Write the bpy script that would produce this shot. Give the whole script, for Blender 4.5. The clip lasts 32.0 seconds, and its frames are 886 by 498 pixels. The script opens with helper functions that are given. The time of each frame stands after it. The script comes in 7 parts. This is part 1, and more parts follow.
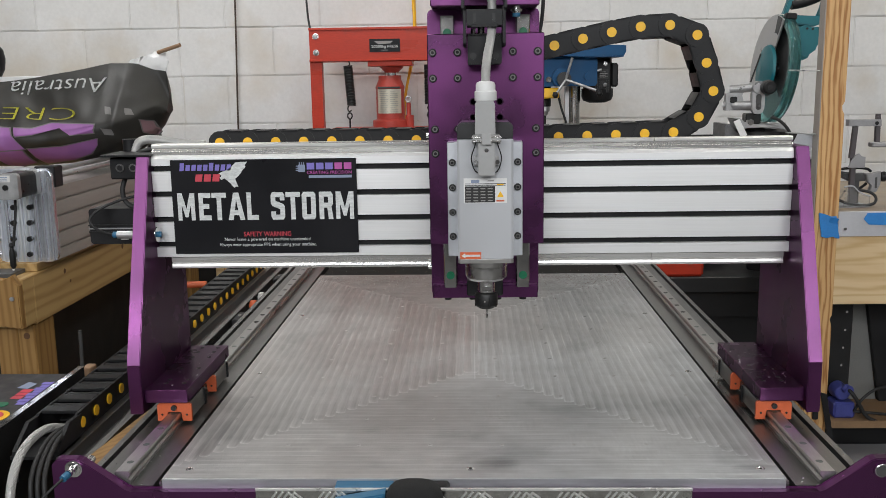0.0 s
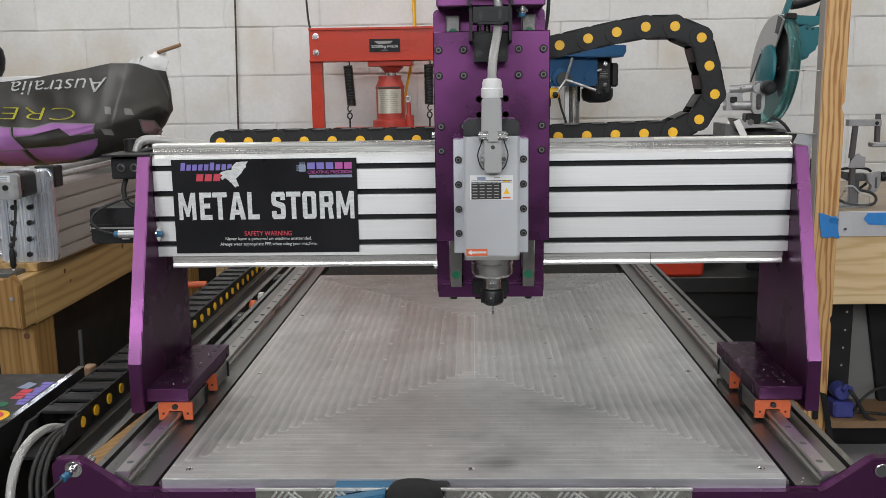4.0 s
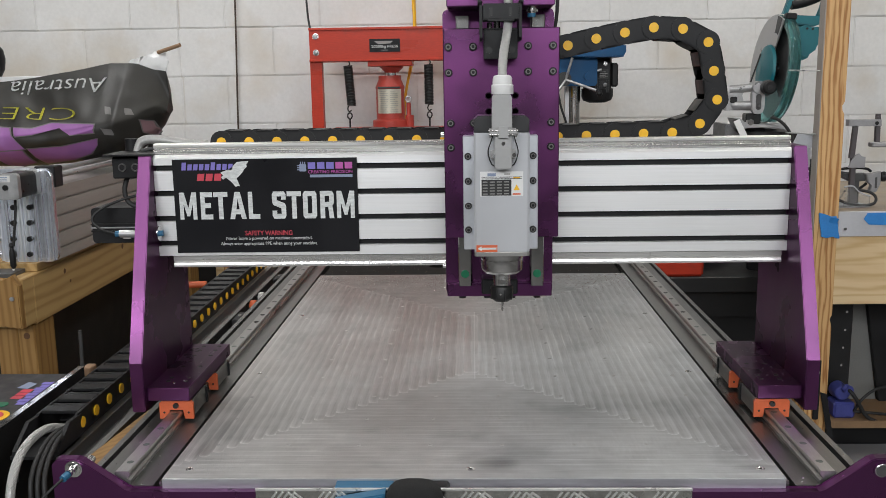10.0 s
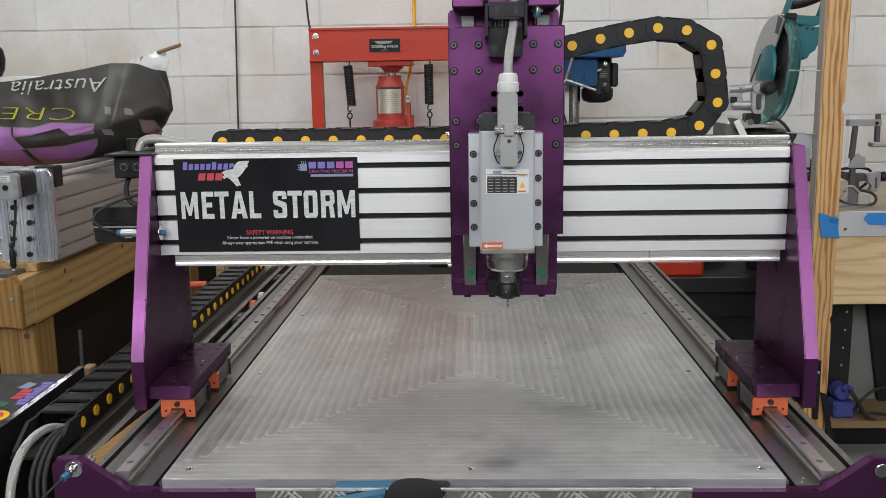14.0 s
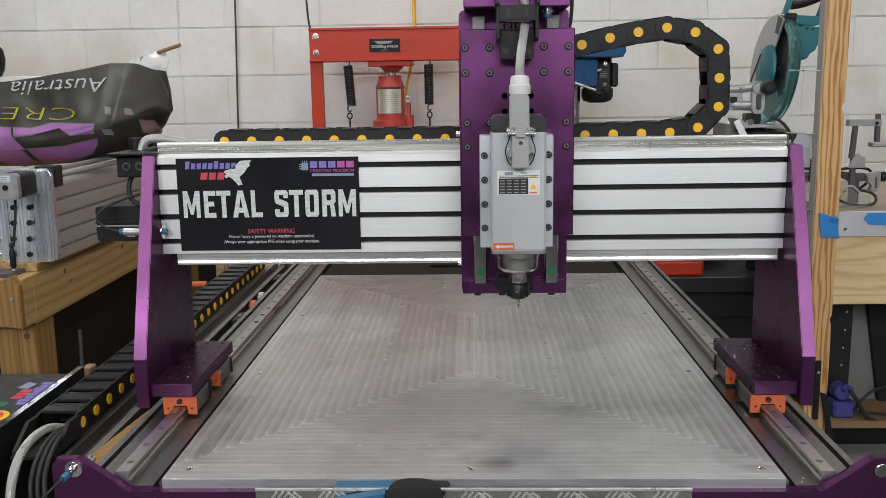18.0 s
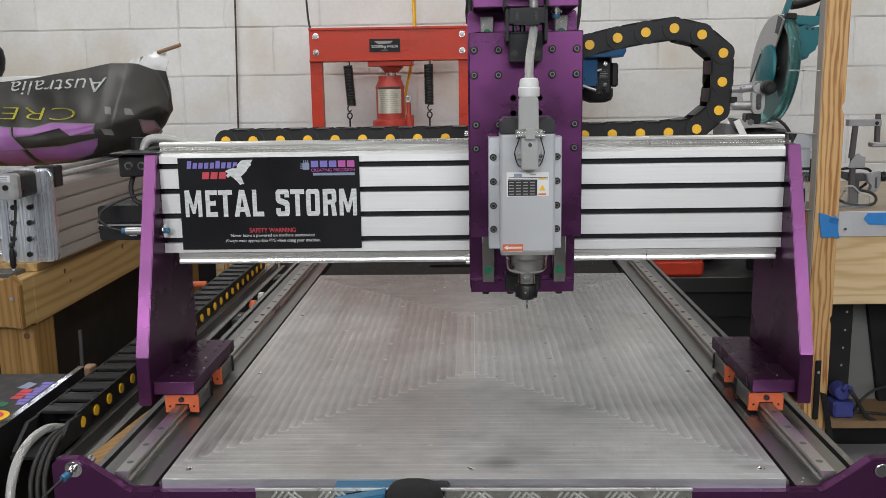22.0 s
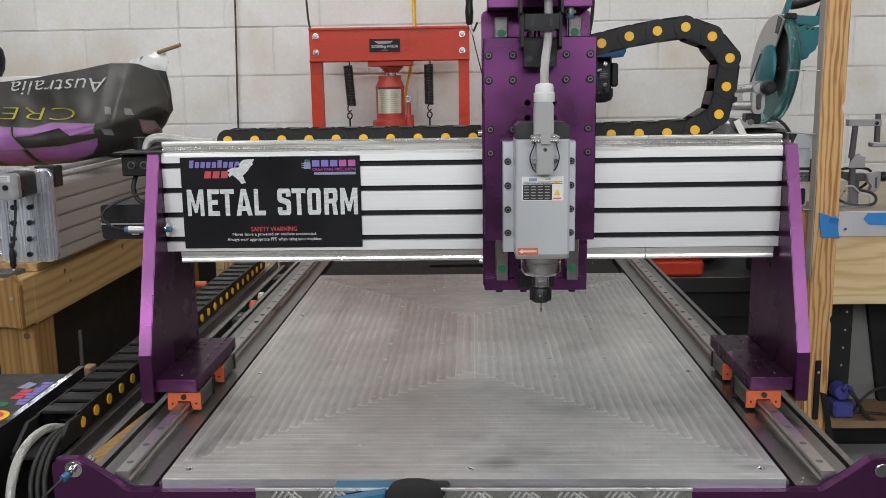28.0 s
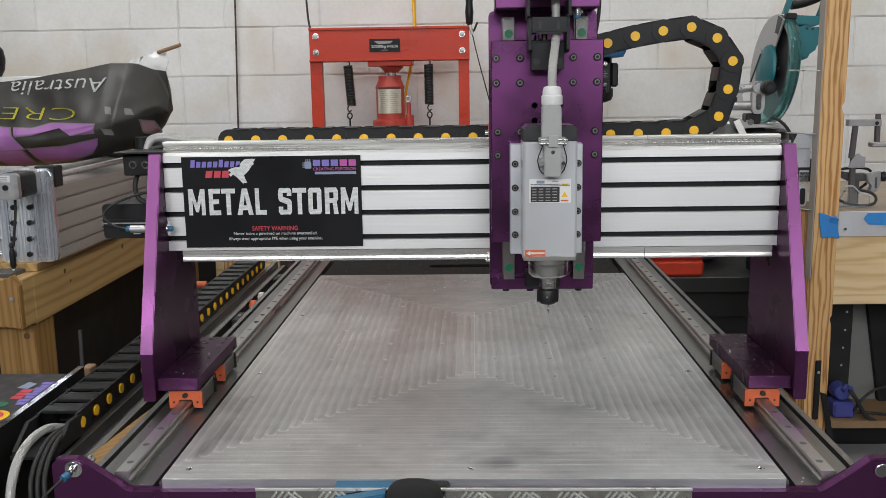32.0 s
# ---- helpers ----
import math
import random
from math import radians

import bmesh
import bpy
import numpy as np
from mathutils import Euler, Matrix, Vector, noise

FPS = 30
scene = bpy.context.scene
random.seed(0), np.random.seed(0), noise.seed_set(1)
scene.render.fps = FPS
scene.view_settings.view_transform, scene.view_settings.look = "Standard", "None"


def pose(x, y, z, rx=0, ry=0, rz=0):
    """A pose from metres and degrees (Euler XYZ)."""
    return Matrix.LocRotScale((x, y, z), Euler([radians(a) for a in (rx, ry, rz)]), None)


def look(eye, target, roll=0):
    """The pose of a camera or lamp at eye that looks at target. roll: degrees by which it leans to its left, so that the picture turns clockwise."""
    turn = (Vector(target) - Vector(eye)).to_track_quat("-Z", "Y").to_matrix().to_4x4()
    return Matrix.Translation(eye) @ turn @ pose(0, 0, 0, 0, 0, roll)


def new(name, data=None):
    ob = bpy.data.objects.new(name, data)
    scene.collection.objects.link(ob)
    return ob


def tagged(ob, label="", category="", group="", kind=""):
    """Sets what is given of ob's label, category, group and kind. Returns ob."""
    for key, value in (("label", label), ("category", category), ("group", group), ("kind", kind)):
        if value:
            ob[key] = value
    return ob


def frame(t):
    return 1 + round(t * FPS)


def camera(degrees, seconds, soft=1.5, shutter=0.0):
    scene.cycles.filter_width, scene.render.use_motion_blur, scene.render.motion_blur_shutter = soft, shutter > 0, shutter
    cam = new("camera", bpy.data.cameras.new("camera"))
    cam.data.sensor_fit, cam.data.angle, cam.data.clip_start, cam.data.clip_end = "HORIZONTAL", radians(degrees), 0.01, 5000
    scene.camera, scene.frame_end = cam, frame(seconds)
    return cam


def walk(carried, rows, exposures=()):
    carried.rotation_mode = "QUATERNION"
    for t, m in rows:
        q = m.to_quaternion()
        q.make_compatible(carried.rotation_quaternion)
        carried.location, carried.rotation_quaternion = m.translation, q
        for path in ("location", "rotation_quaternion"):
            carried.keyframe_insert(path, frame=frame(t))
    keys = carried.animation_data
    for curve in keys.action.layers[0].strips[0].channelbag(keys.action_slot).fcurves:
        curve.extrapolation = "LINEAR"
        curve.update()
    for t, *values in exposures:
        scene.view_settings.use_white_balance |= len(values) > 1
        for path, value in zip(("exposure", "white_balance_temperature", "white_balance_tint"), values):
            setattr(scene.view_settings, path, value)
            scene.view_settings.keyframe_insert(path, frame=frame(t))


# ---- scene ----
cam = camera(52.0, 32.0, soft=0.7)
EYE = pose(0.007, 0.0, 1.35, 79.561, 0.874, 1.818)
walk(cam, [(0.0, EYE), (32.0, EYE)])

# ---- world, lamps, exposure ----
scene.view_settings.exposure = -0.13
world = bpy.data.worlds.new("world")
scene.world = world
world.use_nodes = True
wn = world.node_tree
sky = wn.nodes.new("ShaderNodeTexSky")
sky.sky_type = "NISHITA"
sky.sun_disc = False
sky.sun_elevation, sky.sun_rotation = radians(50), radians(200)
wn.links.new(sky.outputs[0], wn.nodes["Background"].inputs[0])
wn.nodes["Background"].inputs[1].default_value = 0.12


def area_lamp(name, m, sx, sy, watts, color):
    data = bpy.data.lights.new(name, "AREA")
    data.shape, data.size, data.size_y, data.energy, data.color = "RECTANGLE", sx, sy, watts, color
    ob = new(name, data)
    ob.matrix_world = m
    return ob


# unseen and assumed: window daylight behind the camera, and ceiling battens placed for brightness
area_lamp("window_daylight", look((0.0, -3.95, 2.95), (0.0, 0, 1.95)), 6.1, 1.0, 200, (0.98, 0.99, 1.0))
for lx, ly, watts, tone in ((-1.8, -1.6, 26, 0.97), (1.8, -1.6, 11, 0.97), (-1.3, 1.5, 16, 0.97), (1.3, 1.5, 16, 0.93), (-0.2, 1.9, 9, 0.95), (-1.5, 2.6, 20, 0.99), (1.5, 2.6, 15, 0.86)):
    area_lamp("batten_light", look((lx, ly, 3.40), (lx, ly + 0.001, 0)), 0.25, 1.5, watts, (1.0, 0.62 + 0.38 * tone, tone))


# ---- materials ----
def mat(name, color, rough=0.5, metal=0.0, vary=0.12, scale=18.0, stretch=(1, 1, 1), bump=0.05, fine=220.0, rvary=0.12,
        coat=0.0, ior=1.5, transmission=0.0, emit=0.0, alpha=1.0, random_tone=0.0, stain=None, whole=False):
    """A surface with variation at two scales in metres of the object's own space."""
    m = bpy.data.materials.new(name)
    m.use_nodes = True
    t = m.node_tree
    n, l = t.nodes, t.links
    b = n["Principled BSDF"]
    b.inputs["Metallic"].default_value = metal
    b.inputs["Coat Weight"].default_value = coat
    b.inputs["Coat Roughness"].default_value = 0.28
    b.inputs["IOR"].default_value = ior
    b.inputs["Transmission Weight"].default_value = transmission
    tc = n.new("ShaderNodeTexCoord")
    mp = n.new("ShaderNodeMapping")
    mp.inputs["Scale"].default_value = stretch
    where = n.new("ShaderNodeNewGeometry").outputs["Position"] if whole else tc.outputs["Object"]
    l.new(where, mp.inputs[0])
    big = n.new("ShaderNodeTexNoise")
    big.inputs["Scale"].default_value, big.inputs["Detail"].default_value = scale, 5
    small = n.new("ShaderNodeTexNoise")
    small.inputs["Scale"].default_value, small.inputs["Detail"].default_value = fine, 3
    l.new(mp.outputs[0], big.inputs["Vector"])
    l.new(mp.outputs[0], small.inputs["Vector"])
    add = n.new("ShaderNodeMath")
    add.operation = "MULTIPLY_ADD"
    l.new(big.outputs["Fac"], add.inputs[0])
    add.inputs[1].default_value = 0.65
    half = n.new("ShaderNodeMath")
    half.operation = "MULTIPLY"
    half.inputs[1].default_value = 0.35
    l.new(small.outputs["Fac"], half.inputs[0])
    l.new(half.outputs[0], add.inputs[2])
    ramp = n.new("ShaderNodeMapRange")
    ramp.inputs["From Min"].default_value, ramp.inputs["From Max"].default_value = 0.3, 0.7
    ramp.inputs["To Min"].default_value, ramp.inputs["To Max"].default_value = 1 - vary, 1 + vary
    l.new(add.outputs[0], ramp.inputs[0])
    fac = ramp.outputs[0]
    if random_tone:
        oi = n.new("ShaderNodeObjectInfo")
        rr = n.new("ShaderNodeMapRange")
        rr.inputs["To Min"].default_value, rr.inputs["To Max"].default_value = 1 - random_tone, 1 + random_tone
        l.new(oi.outputs["Random"], rr.inputs[0])
        mu = n.new("ShaderNodeMath")
        mu.operation = "MULTIPLY"
        l.new(fac, mu.inputs[0])
        l.new(rr.outputs[0], mu.inputs[1])
        fac = mu.outputs[0]
    sc = n.new("ShaderNodeVectorMath")
    sc.operation = "SCALE"
    sc.inputs[0].default_value = color
    l.new(fac, sc.inputs["Scale"])
    out = sc.outputs[0]
    if stain:
        mx = n.new("ShaderNodeMix")
        mx.data_type = "RGBA"
        sn = n.new("ShaderNodeTexNoise")
        sn.inputs["Scale"].default_value, sn.inputs["Detail"].default_value = stain[1], 6
        l.new(where, sn.inputs["Vector"])
        sr = n.new("ShaderNodeMapRange")
        sr.inputs["From Min"].default_value, sr.inputs["From Max"].default_value = stain[2], stain[2] + 0.18
        sr.inputs["To Max"].default_value = stain[3]
        l.new(sn.outputs["Fac"], sr.inputs[0])
        l.new(sr.outputs[0], mx.inputs[0])
        l.new(out, mx.inputs[6])
        mx.inputs[7].default_value = (*stain[0], 1)
        out = mx.outputs[2]
    l.new(out, b.inputs["Base Color"])
    rg = n.new("ShaderNodeMapRange")
    rg.inputs["From Min"].default_value, rg.inputs["From Max"].default_value = 0.3, 0.7
    rg.inputs["To Min"].default_value, rg.inputs["To Max"].default_value = max(0.02, rough - rvary), min(1, rough + rvary)
    l.new(big.outputs["Fac"], rg.inputs[0])
    l.new(rg.outputs[0], b.inputs["Roughness"])
    if bump:
        bp = n.new("ShaderNodeBump")
        bp.inputs["Strength"].default_value, bp.inputs["Distance"].default_value = bump, 0.002
        l.new(add.outputs[0], bp.inputs["Height"])
        l.new(bp.outputs[0], b.inputs["Normal"])
    if emit:
        b.inputs["Emission Color"].default_value = (*color, 1)
        b.inputs["Emission Strength"].default_value = emit
    return m


PURPLE = mat("purple_anodised", (0.128, 0.032, 0.122), 0.30, 0.92, 0.12, 9, bump=0.02, fine=500, coat=0.45)
PURPLE.node_tree.nodes["Principled BSDF"].inputs["Specular Tint"].default_value = (0.22, 0.15, 0.21, 1)
ALU = mat("extruded_aluminium", (0.93, 0.93, 0.92), 0.40, 0.68, 0.045, 520, (0.008, 1, 1), 0.06, 1400, rvary=0.03)
# darker copy of the extrusion; the dark reflections are in its colour
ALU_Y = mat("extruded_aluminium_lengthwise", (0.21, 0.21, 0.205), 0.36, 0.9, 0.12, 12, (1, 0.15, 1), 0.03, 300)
STEEL = mat("ground_steel", (0.60, 0.59, 0.57), 0.22, 0.97, 0.10, 14, (0.2, 0.2, 1), 0.03, 400)
BRIGHTRAIL = mat("bright_rail_steel", (0.79, 0.78, 0.755), 0.32, 0.82, 0.20, 60, (0.03, 1, 1), 0.10, 500)
# ground steel darkened likewise for what it reflects
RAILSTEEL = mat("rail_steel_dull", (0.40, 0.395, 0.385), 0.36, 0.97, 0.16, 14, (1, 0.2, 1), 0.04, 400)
CHROME = mat("bright_steel", (0.75, 0.75, 0.74), 0.16, 1.0, 0.05, 30, bump=0.02)
GREYPAINT = mat("spindle_grey_paint", (0.51, 0.52, 0.54), 0.42, 0.25, 0.03, 10, bump=0.03, fine=700)
KNOT = mat("dark_knot", (0.12, 0.055, 0.022), 0.6, 0.0, 0.3, 150, bump=0.2)
RAILPOL = mat("polished_rail_steel", (0.60, 0.595, 0.58), 0.15, 1.0, 0.06, 30, (1, 1, 0.1), 0.01, 300, rvary=0.02)
# shade of counterbores that are not sunk, put into a dark purple
HOLE = mat("dark_anodised_hole", (0.035, 0.008, 0.032), 0.5, 0.5)
NOSE = mat("polished_nose_steel", (0.66, 0.655, 0.65), 0.21, 1.0, 0.08, 30, (1, 1, 0.2), 0.02, 300)
FLANGE = mat("satin_flange", (0.68, 0.70, 0.74), 0.4, 0.6, 0.06, 12, bump=0.03)
CASTGREY = mat("connector_grey_paint", (0.38, 0.38, 0.375), 0.5, 0.1, 0.05, 20, bump=0.06)
BLACK = mat("black_plastic", (0.014, 0.014, 0.015), 0.45, 0.0, 0.25, 25, bump=0.05, ior=1.35)
BLACKOX = mat("black_oxide_steel", (0.03, 0.03, 0.03), 0.38, 0.6, 0.2, 60, bump=0.05)
RUBBER = mat("black_cable_rubber", (0.02, 0.02, 0.02), 0.6, 0.0, 0.2, 40, bump=0.05)
YELLOW = mat("yellow_plastic", (0.93, 0.52, 0.018), 0.45, 0.0, 0.08, 40)
ORANGE = mat("orange_plastic", (0.66, 0.135, 0.05), 0.45, 0.0, 0.1, 40)
GREEN = mat("green_plastic", (0.0, 0.16, 0.07), 0.5)
BLUE = mat("blue_plastic", (0.025, 0.135, 0.25), 0.45)
NAVY = mat("blue_plastic", (0.055, 0.065, 0.27), 0.45, 0.0, 0.2, 40, bump=0.04)
WHITE = mat("white_plastic", (0.78, 0.78, 0.77), 0.45, 0.0, 0.03, 30)
RED = mat("red_press_paint", (0.51, 0.043, 0.019), 0.36, 0.0, 0.20, 9, (0.25, 1, 1), bump=0.05, ior=1.32, stain=((0.22, 0.05, 0.035), 14, 0.58, 0.5))
JACKRED = mat("dirty_jack_red", (0.42, 0.060, 0.045), 0.4, 0.0, 0.18, 14, bump=0.06, ior=1.35, stain=((0.13, 0.04, 0.03), 22, 0.54, 0.6))
# lighter copy of the tread metal, with its highlights put into the colour
RIDGE = mat("bright_tread_ridge", (0.88, 0.88, 0.86), 0.34, 0.85, 0.08, 40, bump=0.03)
SIGNBLACK = mat("sign_black", (0.012, 0.012, 0.014), 0.38, 0.0, 0.1, 10, bump=0.02, ior=1.25)
INKWHITE = mat("ink_white", (0.66, 0.68, 0.67), 0.5, 0.0, 0.28, 150, (0.5, 1, 1.6), 0.0, 500)
INKRED = mat("ink_red", (0.62, 0.06, 0.09), 0.5)
INKPURPLE = mat("ink_purple", (0.22, 0.18, 0.55), 0.5)
INKMAGENTA = mat("ink_magenta", (0.50, 0.10, 0.38), 0.5)
INKBLUE = mat("ink_blue_grey", (0.25, 0.30, 0.42), 0.5)
INKYELLOW = mat("ink_yellow", (0.62, 0.60, 0.06), 0.5)
INKBLACK = mat("ink_black", (0.02, 0.02, 0.02), 0.5)
PAPER = mat("paper_white", (0.70, 0.69, 0.66), 0.6, 0.0, 0.05, 40)
TAGGREY = mat("tag_grey", (0.15, 0.145, 0.14), 0.6)
DUSTYPINK = mat("dusty_pink_print", (0.28, 0.165, 0.185), 0.6)
INKGREY = mat("ink_grey", (0.30, 0.29, 0.28), 0.6)


def wood(name, light, dark, axis, scale=26.0, rough=0.55, bend=5.0, contrast=1.0):
    """Sawn softwood: bent growth rings along an axis, fine pores and a few dark streaks."""
    m = bpy.data.materials.new(name)
    m.use_nodes = True
    t = m.node_tree
    n, l = t.nodes, t.links
    b = n["Principled BSDF"]
    tc = n.new("ShaderNodeTexCoord")
    mp = n.new("ShaderNodeMapping")
    mp.inputs["Scale"].default_value = tuple(0.10 if a == axis else 1.0 for a in "xyz")
    mp.inputs["Rotation"].default_value = (0.05, 0.04, 0.6) if axis == "z" else (0.05, 0.6, 0.04)
    l.new(tc.outputs["Object"], mp.inputs[0])
    wv = n.new("ShaderNodeTexWave")
    wv.wave_type, wv.bands_direction = "BANDS", "X" if axis != "x" else "Z"
    wv.inputs["Scale"].default_value, wv.inputs["Distortion"].default_value = scale, bend
    wv.inputs["Detail"].default_value, wv.inputs["Detail Scale"].default_value = 3.0, 1.6
    l.new(mp.outputs[0], wv.inputs["Vector"])
    big = n.new("ShaderNodeTexNoise")
    big.inputs["Scale"].default_value, big.inputs["Detail"].default_value = 9.0, 4
    l.new(mp.outputs[0], big.inputs["Vector"])
    fine = n.new("ShaderNodeTexNoise")
    fine.inputs["Scale"].default_value, fine.inputs["Detail"].default_value = 420.0, 2
    l.new(mp.outputs[0], fine.inputs["Vector"])

    def math_(kind, a, c):
        o = n.new("ShaderNodeMath")
        o.operation = kind
        for k, v in enumerate((a, c)):
            if isinstance(v, float):
                o.inputs[k].default_value = v
            else:
                l.new(v, o.inputs[k])
        return o.outputs[0]

    f = math_("ADD", math_("MULTIPLY", math_("POWER", wv.outputs["Fac"], 2.2), 0.55), math_("MULTIPLY", big.outputs["Fac"], 0.45))
    f = math_("ADD", f, math_("MULTIPLY", fine.outputs["Fac"], 0.12))
    mx = n.new("ShaderNodeMix")
    mx.data_type = "RGBA"
    l.new(math_("MULTIPLY", math_("ADD", f, -0.5 * (contrast - 1.0) / contrast), 0.95 * contrast), mx.inputs[0])
    mx.inputs[6].default_value, mx.inputs[7].default_value = (*light, 1), (*dark, 1)
    l.new(mx.outputs[2], b.inputs["Base Color"])
    b.inputs["Roughness"].default_value = rough
    bp = n.new("ShaderNodeBump")
    bp.inputs["Strength"].default_value, bp.inputs["Distance"].default_value = 0.12, 0.002
    l.new(f, bp.inputs["Height"])
    l.new(bp.outputs[0], b.inputs["Normal"])
    return m


PINE = wood("pine_timber", (0.74, 0.47, 0.205), (0.33, 0.125, 0.027), "z", 30.0, bend=8.0, contrast=1.35)
PINE_Y = wood("old_pine_along", (0.53, 0.36, 0.15), (0.31, 0.175, 0.055), "y", 22.0, bend=4.0)
PINE_OLD = wood("old_pine_upright", (0.37, 0.215, 0.070), (0.20, 0.095, 0.022), "z", 26.0, bend=4.0)
PLY = wood("plywood_face", (0.78, 0.60, 0.36), (0.56, 0.36, 0.155), "x", 11.0, bend=14.0)
BLOCK = mat("white_painted_block", (0.745, 0.738, 0.725), 0.55, 0.0, 0.09, 4, bump=0.75, fine=70, random_tone=0.025, stain=((0.58, 0.49, 0.365), 2.6, 0.49, 0.55), whole=True)
MORTAR = mat("painted_mortar", (0.66, 0.64, 0.60), 0.7, 0.0, 0.08, 12, bump=0.3, stain=((0.46, 0.41, 0.33), 1.7, 0.50, 0.5))
ROLLER = mat("grey_roller_door", (0.20, 0.20, 0.205), 0.5, 0.0, 0.1, 2, bump=0.1)
CEILING = mat("grey_metal_ceiling", (0.38, 0.38, 0.38), 0.6, 0.0, 0.1, 2)
PLASTER = mat("plain_grey_wall", (0.22, 0.218, 0.21), 0.7, 0.0, 0.05, 2, bump=0.1)
CONCRETE = mat("floor_concrete", (0.15, 0.148, 0.142), 0.6, 0.0, 0.2, 3, bump=0.2, fine=60)
# dark laminate; its black also fills shaded gaps under the benches
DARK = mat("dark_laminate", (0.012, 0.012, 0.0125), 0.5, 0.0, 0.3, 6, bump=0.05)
DARKGREY = mat("dark_grey_sheet", (0.07, 0.07, 0.07), 0.5, 0.0, 0.15, 6)
CLOTH = mat("charcoal_cover_cloth", (0.017, 0.016, 0.0135), 0.52, 0.0, 0.22, 12, bump=0.25, fine=900, stain=((0.040, 0.036, 0.029), 9, 0.56, 0.5))
CLOTHPURPLE = mat("purple_cloth_print", (0.26, 0.10, 0.30), 0.6, 0.0, 0.1, 12, bump=0.2, fine=900)
TEAL = mat("teal_tool_plastic", (0.005, 0.14, 0.17), 0.42, 0.0, 0.1, 20)
CASTALU = mat("cast_aluminium", (0.46, 0.46, 0.46), 0.38, 0.7, 0.12, 40, bump=0.12)
DRILLBLUE = mat("drill_blue_enamel", (0.006, 0.07, 0.18), 0.40, 0.0, 0.1, 15, ior=1.3)
BLUETAPE = mat("blue_masking_tape", (0.03, 0.22, 0.58), 0.65, 0.0, 0.12, 40, bump=0.2)
TREAD = mat("bright_tread_aluminium", (0.46, 0.455, 0.43), 0.24, 0.97, 0.25, 30, bump=0.10)
DIRTYALU = mat("sheet_aluminium", (0.58, 0.58, 0.60), 0.42, 0.5, 0.08, 10, bump=0.04)
WOODSTICK = mat("brown_stick", (0.27, 0.165, 0.095), 0.6)


def glass(name, color, rough=0.05):
    m = mat(name, color, rough, 0, 0.02, 10, bump=0.0, rvary=0.02, ior=1.28, transmission=0.92)
    return m


TEALGLASS = glass("teal_clear_guard", (0.27, 0.66, 0.66), 0.05)
ARMALU = mat("dull_cast_arm", (0.40, 0.40, 0.405), 0.36, 0.7, 0.18, 50, bump=0.12)
CLEAR = glass("clear_plastic", (0.9, 0.92, 0.93))


def milled_plate():
    """Faced aluminium: rectangular passes that follow the plate's outline inwards."""
    m = bpy.data.materials.new("milled_aluminium_plate")
    m.use_nodes = True
    t = m.node_tree
    n, l = t.nodes, t.links
    b = n["Principled BSDF"]
    b.inputs["Metallic"].default_value = 0.93
    tc = n.new("ShaderNodeTexCoord")
    sp = n.new("ShaderNodeSeparateXYZ")
    l.new(tc.outputs["Object"], sp.inputs[0])

    def op(kind, a, c=None, d=None):
        o = n.new("ShaderNodeMath")
        o.operation = kind
        for i, v in enumerate((a, c, d)):
            if v is None:
                continue
            if isinstance(v, (int, float)):
                o.inputs[i].default_value = v
            else:
                l.new(v, o.inputs[i])
        return o.outputs[0]

    def grain(scale, detail, vector=None):
        o = n.new("ShaderNodeTexNoise")
        o.inputs["Scale"].default_value, o.inputs["Detail"].default_value = scale, detail
        l.new(vector or tc.outputs["Object"], o.inputs["Vector"])
        return o.outputs["Fac"]

    PASS = 0.0150
    dx = op("SUBTRACT", 0.4, op("ABSOLUTE", sp.outputs[0]))
    dy = op("SUBTRACT", 0.626, op("ABSOLUTE", sp.outputs[1]))
    wob = op("MULTIPLY", grain(6, 3), 0.0018)
    rx, ry = op("ADD", op("DIVIDE", op("ADD", dx, wob), PASS), 0.14), op("DIVIDE", op("ADD", dy, wob), PASS)
    # each lengthwise pass ends in the cutter's round, one behind the other along the diagonals
    off = op("SUBTRACT", op("FRACT", rx), 0.5)
    bulge = op("SQRT", op("MAXIMUM", 0.01, op("SUBTRACT", 0.34, op("MULTIPLY", off, off))))
    reach = op("SUBTRACT", op("SUBTRACT", ry, op("ADD", op("FLOOR", rx), 2.63)), op("SUBTRACT", 0.583, bulge))
    side = op("LESS_THAN", reach, 0.0)
    along_ = op("SUBTRACT", 1.0, side)
    ring = op("ADD", op("MULTIPLY", ry, side), op("MULTIPLY", rx, along_))
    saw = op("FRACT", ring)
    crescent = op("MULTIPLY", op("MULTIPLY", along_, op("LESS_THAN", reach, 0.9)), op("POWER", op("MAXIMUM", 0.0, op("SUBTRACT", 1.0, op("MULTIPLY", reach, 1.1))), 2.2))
    # the plate's border was cut in one plain pass
    border = op("LESS_THAN", op("MINIMUM", dx, dy), 0.030)
    inner = op("SUBTRACT", 1.0, op("MULTIPLY", border, 0.8))
    wnz = n.new("ShaderNodeTexWhiteNoise")
    wnz.noise_dimensions = "2D"
    cmb = n.new("ShaderNodeCombineXYZ")
    l.new(op("FLOOR", ring), cmb.inputs[0])
    l.new(op("MULTIPLY_ADD", side, 7.3, op("MULTIPLY", op("GREATER_THAN", sp.outputs[0], 0.0), 3.1)), cmb.inputs[1])
    l.new(cmb.outputs[0], wnz.inputs["Vector"])
    tone = wnz.outputs["Value"]
    fade = op("MULTIPLY", inner, op("MULTIPLY_ADD", grain(9, 3), 1.9, -0.45))
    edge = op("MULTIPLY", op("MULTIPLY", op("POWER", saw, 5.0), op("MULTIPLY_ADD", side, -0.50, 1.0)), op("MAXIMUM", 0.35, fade))
